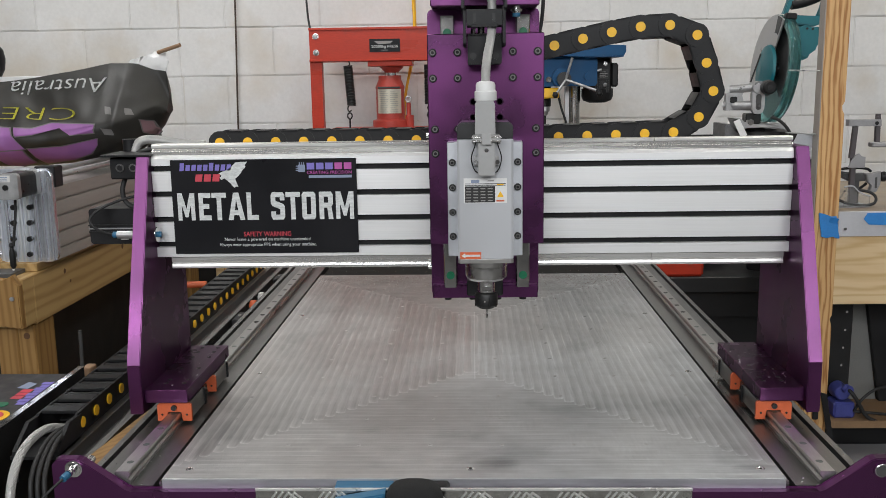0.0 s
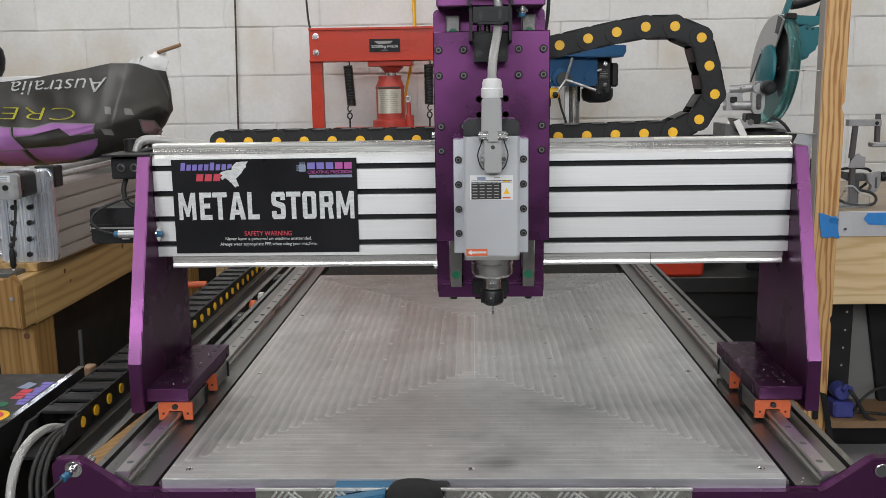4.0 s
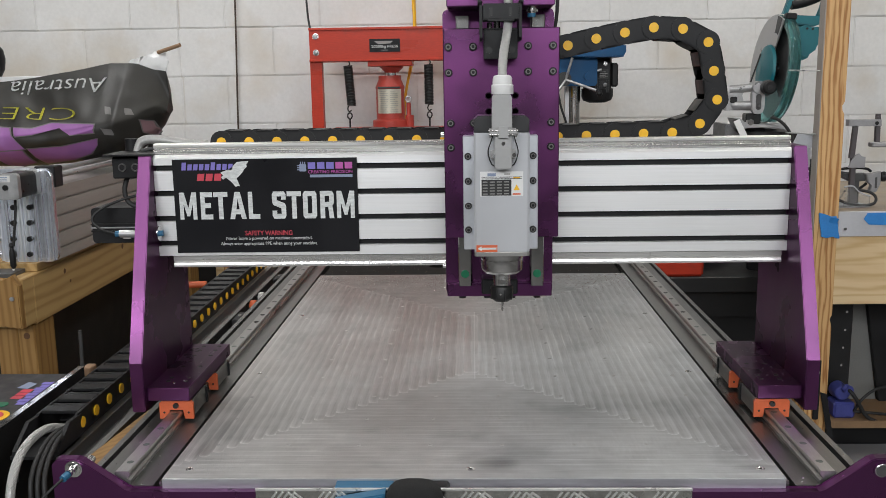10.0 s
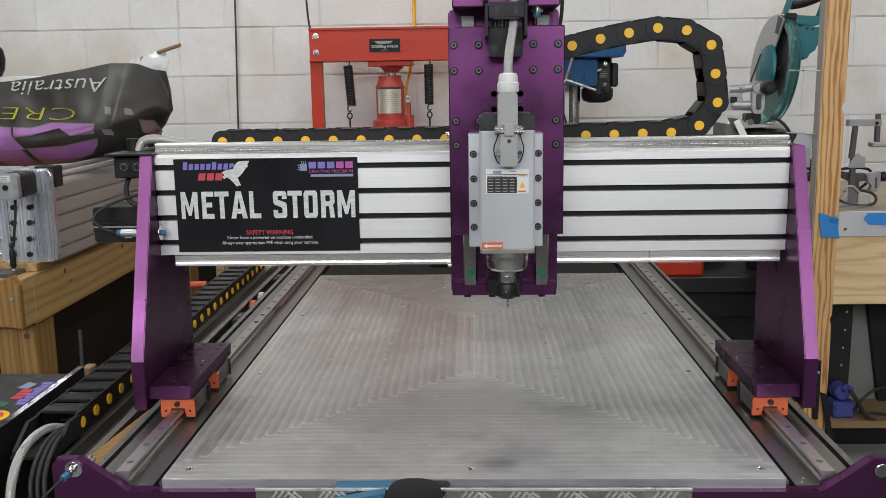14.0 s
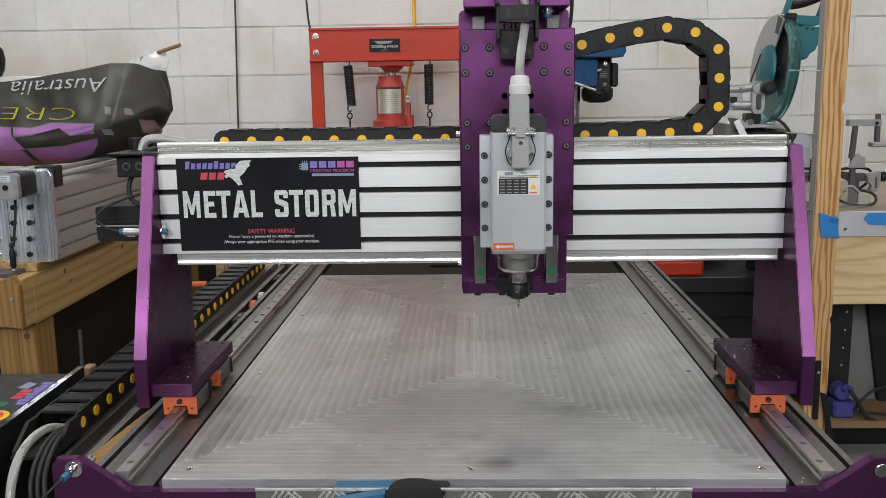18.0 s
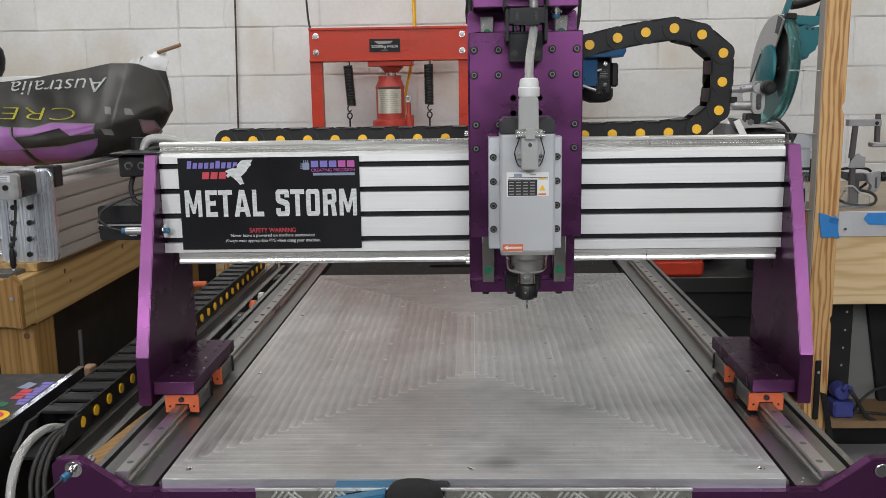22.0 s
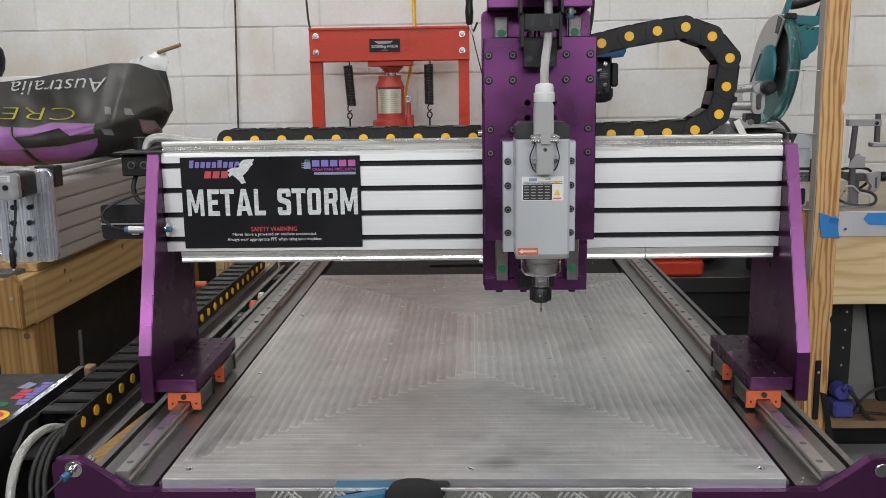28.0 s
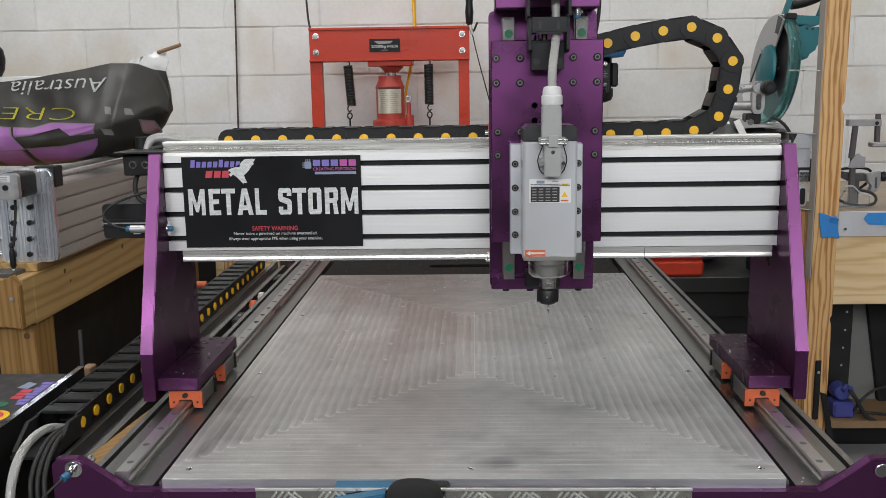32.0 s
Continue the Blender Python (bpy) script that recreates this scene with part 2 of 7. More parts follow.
    # feed marks along the passes
    mp = n.new("ShaderNodeMapping")
    l.new(tc.outputs["Object"], mp.inputs[0])
    cs = n.new("ShaderNodeCombineXYZ")
    l.new(op("MULTIPLY_ADD", side, -365.0, 380.0), cs.inputs[0])
    l.new(op("MULTIPLY_ADD", side, 365.0, 15.0), cs.inputs[1])
    cs.inputs[2].default_value = 1.0
    l.new(cs.outputs[0], mp.inputs["Scale"])
    feed = grain(1.0, 3, mp.outputs[0])
    cloud, blot, grit, broad = grain(3.2, 4), grain(26, 5), grain(500, 2), grain(1.7, 3)
    # chatter across the passes, strongest in patches
    mc = n.new("ShaderNodeMapping")
    l.new(tc.outputs["Object"], mc.inputs[0])
    cc = n.new("ShaderNodeCombineXYZ")
    l.new(op("MULTIPLY_ADD", side, 170.0, 40.0), cc.inputs[0])
    l.new(op("MULTIPLY_ADD", side, -170.0, 210.0), cc.inputs[1])
    cc.inputs[2].default_value = 1.0
    l.new(cc.outputs[0], mc.inputs["Scale"])
    chatter = op("MULTIPLY", grain(1.0, 2, mc.outputs[0]), op("MAXIMUM", 0.0, op("MULTIPLY_ADD", grain(5, 2), 4.0, -1.7)))
    # the last pass leaves a ridge down the middle
    seam = op("MULTIPLY", op("LESS_THAN", op("ABSOLUTE", op("SUBTRACT", sp.outputs[0], 0.0066)), 0.0012), op("LESS_THAN", op("ABSOLUTE", sp.outputs[1]), 0.229))
    strip = op("MULTIPLY", op("LESS_THAN", op("ABSOLUTE", op("ADD", sp.outputs[0], 0.0085)), 0.014), op("LESS_THAN", op("ABSOLUTE", sp.outputs[1]), 0.229))
    h = op("MULTIPLY_ADD", edge, 0.8, op("MULTIPLY", op("MULTIPLY", saw, inner), op("MULTIPLY_ADD", side, -0.40, 0.80)))
    h = op("MULTIPLY_ADD", crescent, -0.35, h)
    h = op("MULTIPLY_ADD", feed, 0.30, h)
    h = op("MULTIPLY_ADD", chatter, 0.22, h)
    h = op("MULTIPLY_ADD", grit, 0.16, h)
    h = op("MULTIPLY_ADD", seam, 1.0, h)
    # oily patches, and three smears left by rags
    patch_ = op("MAXIMUM", 0.0, op("SUBTRACT", grain(6.9, 6), 0.54))
    smear = None
    for ux, uy, ru, rv in SMEARS:
        du, dv = op("DIVIDE", op("SUBTRACT", sp.outputs[0], ux), ru), op("DIVIDE", op("SUBTRACT", sp.outputs[1], uy), rv)
        q = op("ADD", op("MULTIPLY", du, du), op("MULTIPLY", dv, dv))
        q = op("MAXIMUM", 0.0, op("SUBTRACT", op("MULTIPLY_ADD", blot, 1.4, 0.35), q))
        smear = q if smear is None else op("MAXIMUM", smear, q)
    smear = op("MINIMUM", smear, 1.0)
    bp = n.new("ShaderNodeBump")
    bp.inputs["Strength"].default_value, bp.inputs["Distance"].default_value = 0.5, 0.0016
    l.new(h, bp.inputs["Height"])
    l.new(bp.outputs[0], b.inputs["Normal"])
    r = op("MULTIPLY_ADD", tone, 0.06, op("MULTIPLY_ADD", saw, 0.10, 0.26))
    r = op("MULTIPLY_ADD", cloud, 0.16, op("MULTIPLY_ADD", side, 0.05, r))
    r = op("MULTIPLY_ADD", smear, -0.05, r)
    l.new(r, b.inputs["Roughness"])
    # glints on pass edges and ends, and dimmer crosswise passes, put into the colour
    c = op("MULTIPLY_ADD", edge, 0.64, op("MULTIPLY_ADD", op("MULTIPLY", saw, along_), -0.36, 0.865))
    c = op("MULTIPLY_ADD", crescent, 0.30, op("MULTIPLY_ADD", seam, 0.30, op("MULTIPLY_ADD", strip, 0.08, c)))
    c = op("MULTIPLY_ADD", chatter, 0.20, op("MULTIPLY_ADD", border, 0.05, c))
    c = op("MULTIPLY_ADD", patch_, -1.0, op("MULTIPLY_ADD", smear, -0.25, c))
    c = op("ADD", c, op("MULTIPLY_ADD", cloud, 0.30, op("MULTIPLY_ADD", blot, 0.26, op("MULTIPLY_ADD", feed, 0.34, -0.45))))
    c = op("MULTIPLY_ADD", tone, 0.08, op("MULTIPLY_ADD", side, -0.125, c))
    # dusty grain over the rear passes, with the shade there put into the colour
    dusty_shade = op("MULTIPLY", op("MULTIPLY_ADD", side, 0.55, 0.45), op("MINIMUM", 1.0, op("MAXIMUM", 0.0, op("MULTIPLY_ADD", sp.outputs[1], 3.2, -0.35))))
    dusty_shade = op("MULTIPLY", dusty_shade, op("MULTIPLY_ADD", grain(120, 4), 1.6, 0.1))
    c = op("MULTIPLY_ADD", dusty_shade, -0.22, c)
    # brownish to bluish across the plate: coloured reflections put into the base colour
    tint = n.new("ShaderNodeMix")
    tint.data_type = "RGBA"
    lean = op("MULTIPLY_ADD", sp.outputs[0], 0.9, op("MULTIPLY_ADD", broad, 1.6, -0.3))
    l.new(op("MINIMUM", 1.0, op("MAXIMUM", 0.0, lean)), tint.inputs[0])
    tint.inputs[6].default_value, tint.inputs[7].default_value = (0.640, 0.625, 0.608, 1), (0.600, 0.625, 0.645, 1)
    sc = n.new("ShaderNodeVectorMath")
    sc.operation = "SCALE"
    l.new(tint.outputs[2], sc.inputs[0])
    l.new(c, sc.inputs["Scale"])
    l.new(sc.outputs[0], b.inputs["Base Color"])
    return m


SMEARS = ((0.034, -0.580, 0.034, 0.024), (-0.374, -0.53, 0.008, 0.045), (0.374, -0.592, 0.035, 0.012))
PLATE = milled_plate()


# ---- building helpers ----
def origin(ob):
    v = Vector(ob.location)
    while ob.parent:
        ob = ob.parent
        v = v + ob.location
    return v


def thing(name, at, label, category, group="", kind=""):
    ob = new(name)
    ob.location = at
    ob.empty_display_size = 0.05
    return tagged(ob, label, category, group, kind)


def part(name, bm, material, parent, label="", at=None):
    """Links a bmesh in world coordinates as one mesh under parent; at: its own pivot."""
    me = bpy.data.meshes.new(name)
    o = origin(parent) if parent else Vector((0, 0, 0))
    pivot = Vector(at) if at is not None else o
    bmesh.ops.translate(bm, verts=bm.verts, vec=-pivot)
    bmesh.ops.recalc_face_normals(bm, faces=bm.faces)
    bm.to_mesh(me)
    bm.free()
    me.materials.append(material)
    ob = new(name, me)
    if parent:
        ob.parent = parent
    ob.location = pivot - o
    return tagged(ob, label)


def again(ob, shift):
    """Another piece on the same mesh."""
    o = new(ob.name.split(".")[0], ob.data)
    o.parent = ob.parent
    o.location = ob.location + Vector(shift)
    return tagged(o, ob.get("label", ""))


def B():
    return bmesh.new()


def box(x0, x1, y0, y1, z0, z1, bevel=0.0, seg=1, bm=None):
    bm = bm or bmesh.new()
    r = bmesh.ops.create_cube(bm, size=1)
    bmesh.ops.scale(bm, vec=(x1 - x0, y1 - y0, z1 - z0), verts=r["verts"])
    bmesh.ops.translate(bm, vec=((x0 + x1) / 2, (y0 + y1) / 2, (z0 + z1) / 2), verts=r["verts"])
    if bevel:
        es = list({e for v in r["verts"] for e in v.link_edges})
        bmesh.ops.bevel(bm, geom=es, offset=bevel, segments=seg, affect="EDGES")
    return bm


def prism(pts, axis, a, b, bevel=0.0, bm=None):
    """A polygon of (u, v) in the plane across the axis, drawn out from a to b."""
    bm = bm or bmesh.new()
    place = {"x": lambda u, v, w: (w, u, v), "y": lambda u, v, w: (u, w, v), "z": lambda u, v, w: (u, v, w)}[axis]
    lo = [bm.verts.new(place(u, v, a)) for u, v in pts]
    hi = [bm.verts.new(place(u, v, b)) for u, v in pts]
    k = len(pts)
    fs = [bm.faces.new(lo), bm.faces.new(hi[::-1])]
    for i in range(k):
        bm.faces.new((lo[i], lo[(i + 1) % k], hi[(i + 1) % k], hi[i]))
    if bevel:
        es = list({e for f in fs for e in f.edges})
        bmesh.ops.bevel(bm, geom=es, offset=bevel, segments=2, affect="EDGES")
    return bm


def rounded(u0, u1, v0, v1, r, n=5):
    pts = []
    for cu, cv, s in ((u1 - r, v1 - r, 0), (u0 + r, v1 - r, 90), (u0 + r, v0 + r, 180), (u1 - r, v0 + r, 270)):
        for i in range(n + 1):
            a = radians(s + 90 * i / n)
            pts.append((cu + r * math.cos(a), cv + r * math.sin(a)))
    return pts


def cyl(p, q, r, n=20, r2=None, bm=None):
    bm = bm or bmesh.new()
    p, q = Vector(p), Vector(q)
    d = q - p
    m = Matrix.Translation((p + q) / 2) @ d.to_track_quat("Z", "Y").to_matrix().to_4x4()
    res = bmesh.ops.create_cone(bm, cap_ends=True, segments=n, radius1=r, radius2=r if r2 is None else r2, depth=d.length, matrix=m)
    for f in {f for v in res["verts"] for f in v.link_faces}:
        if len(f.verts) == 4 and n > 6:
            f.smooth = True
        else:
            for e in f.edges:
                e.smooth = False
    return bm


def tube(pts, r, n=8, bm=None, smooth=3):
    """A round cable through the points."""
    bm = bm or bmesh.new()
    P = [Vector(p) for p in pts]
    for _ in range(smooth):
        Q = [P[0]]
        for a, b in zip(P, P[1:]):
            Q += [a.lerp(b, 0.25), a.lerp(b, 0.75)]
        P = Q + [P[-1]]
    last, up = None, Vector((0.13, 0.21, 0.97))
    rings = []
    for i, p in enumerate(P):
        d = (P[min(i + 1, len(P) - 1)] - P[max(i - 1, 0)]).normalized()
        s = d.cross(up)
        if s.length < 0.05:
            s = d.cross(Vector((1, 0, 0)))
        s.normalize()
        u = s.cross(d)
        up = u
        rings.append([bm.verts.new(p + r * (math.cos(2 * math.pi * k / n) * s + math.sin(2 * math.pi * k / n) * u)) for k in range(n)])
    for a, b in zip(rings, rings[1:]):
        for k in range(n):
            bm.faces.new((a[k], a[(k + 1) % n], b[(k + 1) % n], b[k])).smooth = True
    bm.faces.new(rings[0])
    bm.faces.new(rings[-1][::-1])
    return bm


def braid(pts, r, strands=11, wire=0.0006, turn=0.030, smooth=3):
    """A woven sleeve round a cable: strands wound both ways over a core."""
    P = [Vector(p) for p in pts]
    for _ in range(smooth):
        Q = [P[0]]
        for a, b in zip(P, P[1:]):
            Q += [a.lerp(b, 0.25), a.lerp(b, 0.75)]
        P = Q + [P[-1]]
    fine = []
    for a, b in zip(P, P[1:]):
        k = max(1, int((b - a).length / (turn / 14)))
        fine += [a.lerp(b, i / k) for i in range(k)]
    fine.append(P[-1])
    bm = tube(pts, r - wire * 0.9, 10, smooth=smooth)
    up, stations, s = Vector((0.13, 0.21, 0.97)), [], 0.0
    for i, p in enumerate(fine):
        d = (fine[min(i + 1, len(fine) - 1)] - fine[max(i - 1, 0)]).normalized()
        e = d.cross(up).normalized()
        up = e.cross(d)
        s += (p - fine[i - 1]).length if i else 0.0
        stations.append((p, e, up, s))
    for way in (-1, 1):
        for k in range(strands):
            line = []
            for i, (p, e, u, s) in enumerate(stations):
                a = way * 2 * math.pi * s / turn + 2 * math.pi * k / strands
                rr = r + wire * 0.35 * (1 if (i // 2 + k) % 2 else -1) * way
                line.append(p + rr * (math.cos(a) * e + math.sin(a) * u))
            tube(line, wire, 4, bm=bm, smooth=0)
    return bm


def lathe(profile, axis_point, axis="z", n=24, bm=None):
    """profile: (radius, height) from bottom to top round an upright axis, or along y."""
    bm = bm or bmesh.new()
    c = Vector(axis_point)
    rings = []
    for r, h in profile:
        ring = []
        for k in range(n):
            a = 2 * math.pi * k / n
            v = Vector((r * math.cos(a), r * math.sin(a), h))
            if axis == "y":
                v = Vector((v.x, v.z, v.y))
            elif axis == "x":
                v = Vector((v.z, v.x, v.y))
            ring.append(bm.verts.new(c + v))
        rings.append(ring)
    for a, b in zip(rings, rings[1:]):
        for k in range(n):
            bm.faces.new((a[k], a[(k + 1) % n], b[(k + 1) % n], b[k])).smooth = True
    caps = [bm.faces.new(rings[0][::-1]), bm.faces.new(rings[-1])]
    sharp = set(caps[0].edges) | set(caps[1].edges)
    for i in range(1, len(rings) - 1):
        (r0, h0), (r1, h1), (r2, h2) = profile[i - 1:i + 2]
        a, b = Vector((r1 - r0, h1 - h0)), Vector((r2 - r1, h2 - h1))
        if a.length and b.length and a.angle(b) > 0.5:
            ring = set(rings[i])
            sharp |= {e for v in rings[i] for e in v.link_edges if e.other_vert(v) in ring}
    for e in sharp:
        e.smooth = False
    return bm


def words(name, body, material, parent, corner, width, height, right=(1, 0, 0), up=(0, 0, 1), bold=0.0, thick=0.0004, label=""):
    """Lettering that fills width x height from its lower left corner, on the plane of right and up."""
    cu = bpy.data.curves.new(name, "FONT")
    cu.body, cu.size, cu.offset, cu.resolution_u = body, 1.0, bold, 3
    tmp = new("lettering", cu)
    dg = bpy.context.evaluated_depsgraph_get()
    me = bpy.data.meshes.new_from_object(tmp.evaluated_get(dg))
    bpy.data.objects.remove(tmp)
    bm = bmesh.new()
    bm.from_mesh(me)
    xs, ys = [v.co.x for v in bm.verts], [v.co.y for v in bm.verts]
    r, u = Vector(right).normalized(), Vector(up).normalized()
    nrm = r.cross(u)
    x0, y0, sx, sy = min(xs), min(ys), width / (max(xs) - min(xs)), height / (max(ys) - min(ys))
    c = Vector(corner)
    for v in bm.verts:
        v.co = c + r * (v.co.x - x0) * sx + u * (v.co.y - y0) * sy
    geo = bmesh.ops.extrude_face_region(bm, geom=bm.faces[:])
    bmesh.ops.translate(bm, verts=[g for g in geo["geom"] if isinstance(g, bmesh.types.BMVert)], vec=nrm * thick)
    return part(name, bm, material, parent, label)


def socket_screw(p, d, r, parent, material=None, depth=0.006):
    """A socket head cap screw whose head faces along d at p."""
    p, d = Vector(p), Vector(d).normalized()
    bm = cyl(p - d * 0.004, p + d * depth * 0.7, r, 18)
    cyl(p + d * depth * 0.7, p + d * depth, r, 18, r * 0.86, bm)
    s = part("screw", bm, material or BLACKOX, parent)
    part("hex_socket", cyl(p + d * (depth - 0.001), p + d * (depth + 0.0006), r * 0.42, 6), BLACK, s)
    part("head_face", cyl(p + d * (depth - 0.001), p + d * (depth + 0.0003), r * 0.66, 16), TAGGREY, s)
    return s


# ---- the room ----
def structure(name, bm, material, label):
    return tagged(part(name, bm, material, None, label), label, kind="structure")


structure("floor", box(-4, 4, -4, 4.1, -0.1, 0.0), CONCRETE, "grey concrete workshop floor")
wall_back = structure("wall_back", box(-4, 4, 3.886, 4.1, 0.0, 3.6), MORTAR, "white painted concrete block wall")
# unseen walls that close the room, kept dark for contrast in the metal
structure("wall_left", box(-4.2, -4, -4, 4.1, 0.0, 3.6), PLASTER, "plain grey side wall")
structure("wall_right", box(4, 4.2, -4, 4.1, 0.0, 3.6), PLASTER, "plain grey side wall")
bm = box(-4.2, 4.2, -4.2, -4, 0, 2.4)
box(-4.2, 4.2, -4.2, -4, 3.5, 3.6, bm=bm)
box(-4.2, -3.1, -4.2, -4, 2.4, 3.5, bm=bm)
box(3.1, 4.2, -4.2, -4, 2.4, 3.5, bm=bm)
structure("wall_front", bm, ROLLER, "unseen dark grey wall with an opening for the assumed window")
structure("ceiling", box(-4.2, 4.2, -4.2, 4.1, 3.6, 3.7), CEILING, "plain grey ceiling")

# ---- the machine's bed ----
EDGE = mat("polished_plate_edge", (0.53, 0.54, 0.565), 0.34, 0.6, 0.16, 60, (0.15, 1, 1), 0.05, 300, rvary=0.05)
bed = thing("router_bed", (0, 1.7, 0.75), "aluminium bed of a CNC router with rails at both sides", "machine")
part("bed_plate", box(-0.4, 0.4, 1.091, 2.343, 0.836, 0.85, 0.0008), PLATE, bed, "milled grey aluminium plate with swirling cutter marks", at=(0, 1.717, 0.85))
part("front_edge", box(-0.3995, 0.3995, 1.0903, 1.0909, 0.8366, 0.8492), EDGE, bed, "bare bright edge of the plate")
part("bed_frame", box(-0.396, 0.396, 1.096, 2.46, 0.76, 0.835), DARKGREY, bed)
STRIP = mat("dull_black_strip", (0.022, 0.021, 0.020), 0.85, 0.0, 0.3, 30, bump=0.2, ior=1.2)
bm = B()
slot = [(-0.100 - 0.020 * math.sin(radians(a)), 2.512 + 0.020 * math.cos(radians(a))) for a in range(0, 181, 20)]
slot += [(0.110 + 0.020 * math.sin(radians(a)), 2.512 - 0.020 * math.cos(radians(a))) for a in range(0, 181, 20)]
outer = [(-0.40, 2.78), (-0.40, 2.345), (0.40, 2.345), (0.40, 2.78)]
for z in (0.838, 0.800):
    ring = [bm.verts.new((x, y, z)) for x, y in slot]
    rim = [bm.verts.new((x, y, z)) for x, y in outer]
    for k in range(9):
        bm.faces.new((ring[k], ring[k + 1], rim[0] if k < 5 else rim[1]))
        bm.faces.new((ring[10 + k], ring[11 + k], rim[2] if k < 5 else rim[3]))
    for q in ((ring[5], rim[1], rim[0]), (ring[9], ring[10], rim[2], rim[1]), (ring[15], rim[3], rim[2]), (ring[19], ring[0], rim[0], rim[3])):
        bm.faces.new(q)
    if z > 0.82:
        top = ring, rim
for hi, lo in zip(top, (ring, rim)):
    for k in range(len(hi)):
        bm.faces.new((hi[k], lo[k], lo[(k + 1) % len(lo)], hi[(k + 1) % len(hi)]))
bmesh.ops.recalc_face_normals(bm, faces=bm.faces)
part("rear_strip", bm, STRIP, bed, "black strip with a long slot behind the plate")
part("slot_floor", box(-0.13, 0.14, 2.48, 2.545, 0.7805, 0.782), BLACK, bed)
for i in range(8):
    for j in range(12):
        hx, hy = -0.356 + 0.1 * i, 1.2 + 0.1 * j
        if i == 0 and j == 0:
            hole = part("threaded_hole", lathe([(0.0022, 0.0), (0.0034, 0.0003), (0.0030, 0.0008), (0.0016, 0.0004)], (hx, hy, 0.8497), n=10), CASTALU, bed)
        else:
            again(hole, (0.1 * i, 0.1 * j, 0))
for i, hx in enumerate((-0.372, 0.0, 0.376)):
    for j in range(1 if hx == 0.0 else 4):
        p = (hx, 1.12 + 0.401 * j, 0.8494)
        s = part("countersunk_screw", lathe([(0.0052, 0), (0.0055, 0.0008), (0.0040, 0.0010), (0.003, 0.0006)], p, n=14), CHROME, bed)
        part("hex_socket", cyl((p[0], p[1], p[2]), (p[0], p[1], p[2] + 0.0008), 0.0024, 6), BLACKOX, s)


def rail_section(y, z, w=0.020, h=0.0175):
    """Grooved section of a linear rail, flat at z, centred on y."""
    a = w / 2
    side = [(a, 0), (a, 0.28 * h), (0.66 * a, 0.40 * h), (0.66 * a, 0.46 * h), (a, 0.72 * h), (a, 0.88 * h), (0.86 * a, h)]
    pts = [(y + u, z + v) for u, v in side]
    return pts + [(y - u, z + v) for u, v in reversed(side)]


BRAID = mat("woven_steel_braid", (0.58, 0.575, 0.56), 0.44, 0.6, 0.10, 200, bump=0.0)
PLUG = mat("dull_green_plug", (0.12, 0.15, 0.135), 0.45, 0.4)


def bed_side(s):
    lab = "grey aluminium rail support"
    x_in, x_out = 0.4140, 0.516
    sec = [(x_in, 0.838), (x_in, 0.76), (x_out, 0.76), (x_out, 0.838), (0.5065, 0.838), (0.5065, 0.824), (0.4985, 0.824), (0.4985, 0.838)]
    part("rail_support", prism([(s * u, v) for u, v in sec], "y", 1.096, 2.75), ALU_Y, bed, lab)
    # black strip sunk in the open slot stands in for its shade
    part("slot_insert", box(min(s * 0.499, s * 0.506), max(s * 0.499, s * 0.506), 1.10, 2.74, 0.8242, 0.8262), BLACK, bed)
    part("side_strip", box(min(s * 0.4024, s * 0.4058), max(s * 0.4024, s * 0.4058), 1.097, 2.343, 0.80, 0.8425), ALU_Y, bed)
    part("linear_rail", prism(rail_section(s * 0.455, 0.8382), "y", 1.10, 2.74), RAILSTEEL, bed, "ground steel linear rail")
    b0 = None
    for k in range(27):
        if b0 is None:
            b0 = part("rail_bolt", cyl((s * 0.455, 1.13, 0.8550), (s * 0.455, 1.13, 0.8558), 0.0048, 12), PLUG, bed)
        elif k < 12:
            again(b0, (0, 0.06 * k, 0))
        elif k == 12:
            b1 = part("rail_bolt", lathe([(0.0052, 0), (0.0052, 0.0006), (0.003, 0.0007), (0.0028, 0.0002)], (s * 0.455, 1.85, 0.8555), n=12), BLACKOX, bed)
        else:
            again(b1, (0, 0.06 * (k - 12), 0))


bed_side(-1)
bed_side(1)
# outer aluminium beam that carries the cable chain
sec = [(-0.583, 0.70), (-0.547, 0.70), (-0.547, 0.826), (-0.556, 0.828), (-0.558, 0.822), (-0.568, 0.822), (-0.570, 0.838), (-0.583, 0.838)]
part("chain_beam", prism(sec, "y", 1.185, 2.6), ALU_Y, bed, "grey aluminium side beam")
part("end_plug", cyl((-0.500, 1.100, 0.866), (-0.500, 1.113, 0.868), 0.006, 12), CHROME, bed)
# purple end plate
ep = [(-0.537, 0.60), (-0.537, 0.874), (-0.530, 0.8815), (-0.505, 0.8815), (-0.498, 0.879), (-0.446, 0.840), (-0.438, 0.8365), (0.438, 0.8365), (0.446, 0.840),
      (0.498, 0.879), (0.505, 0.8815), (0.530, 0.8815), (0.537, 0.874), (0.537, 0.60)]
part("end_plate", prism(ep, "y", 1.078, 1.0945, 0.0012), PURPLE, bed, "purple anodised end plate")
part("rear_end_plate", box(-0.53, 0.53, 2.785, 2.80, 0.62, 0.82, 0.001), BLACKOX, bed, "black end plate")
tp = part("tread_plate", box(-0.272, 0.276, 1.0655, 1.0682, 0.60, 0.8465, 0.0004), TREAD, bed, "bright chequer plate guard")
rnd = random.Random(4)
first = {}
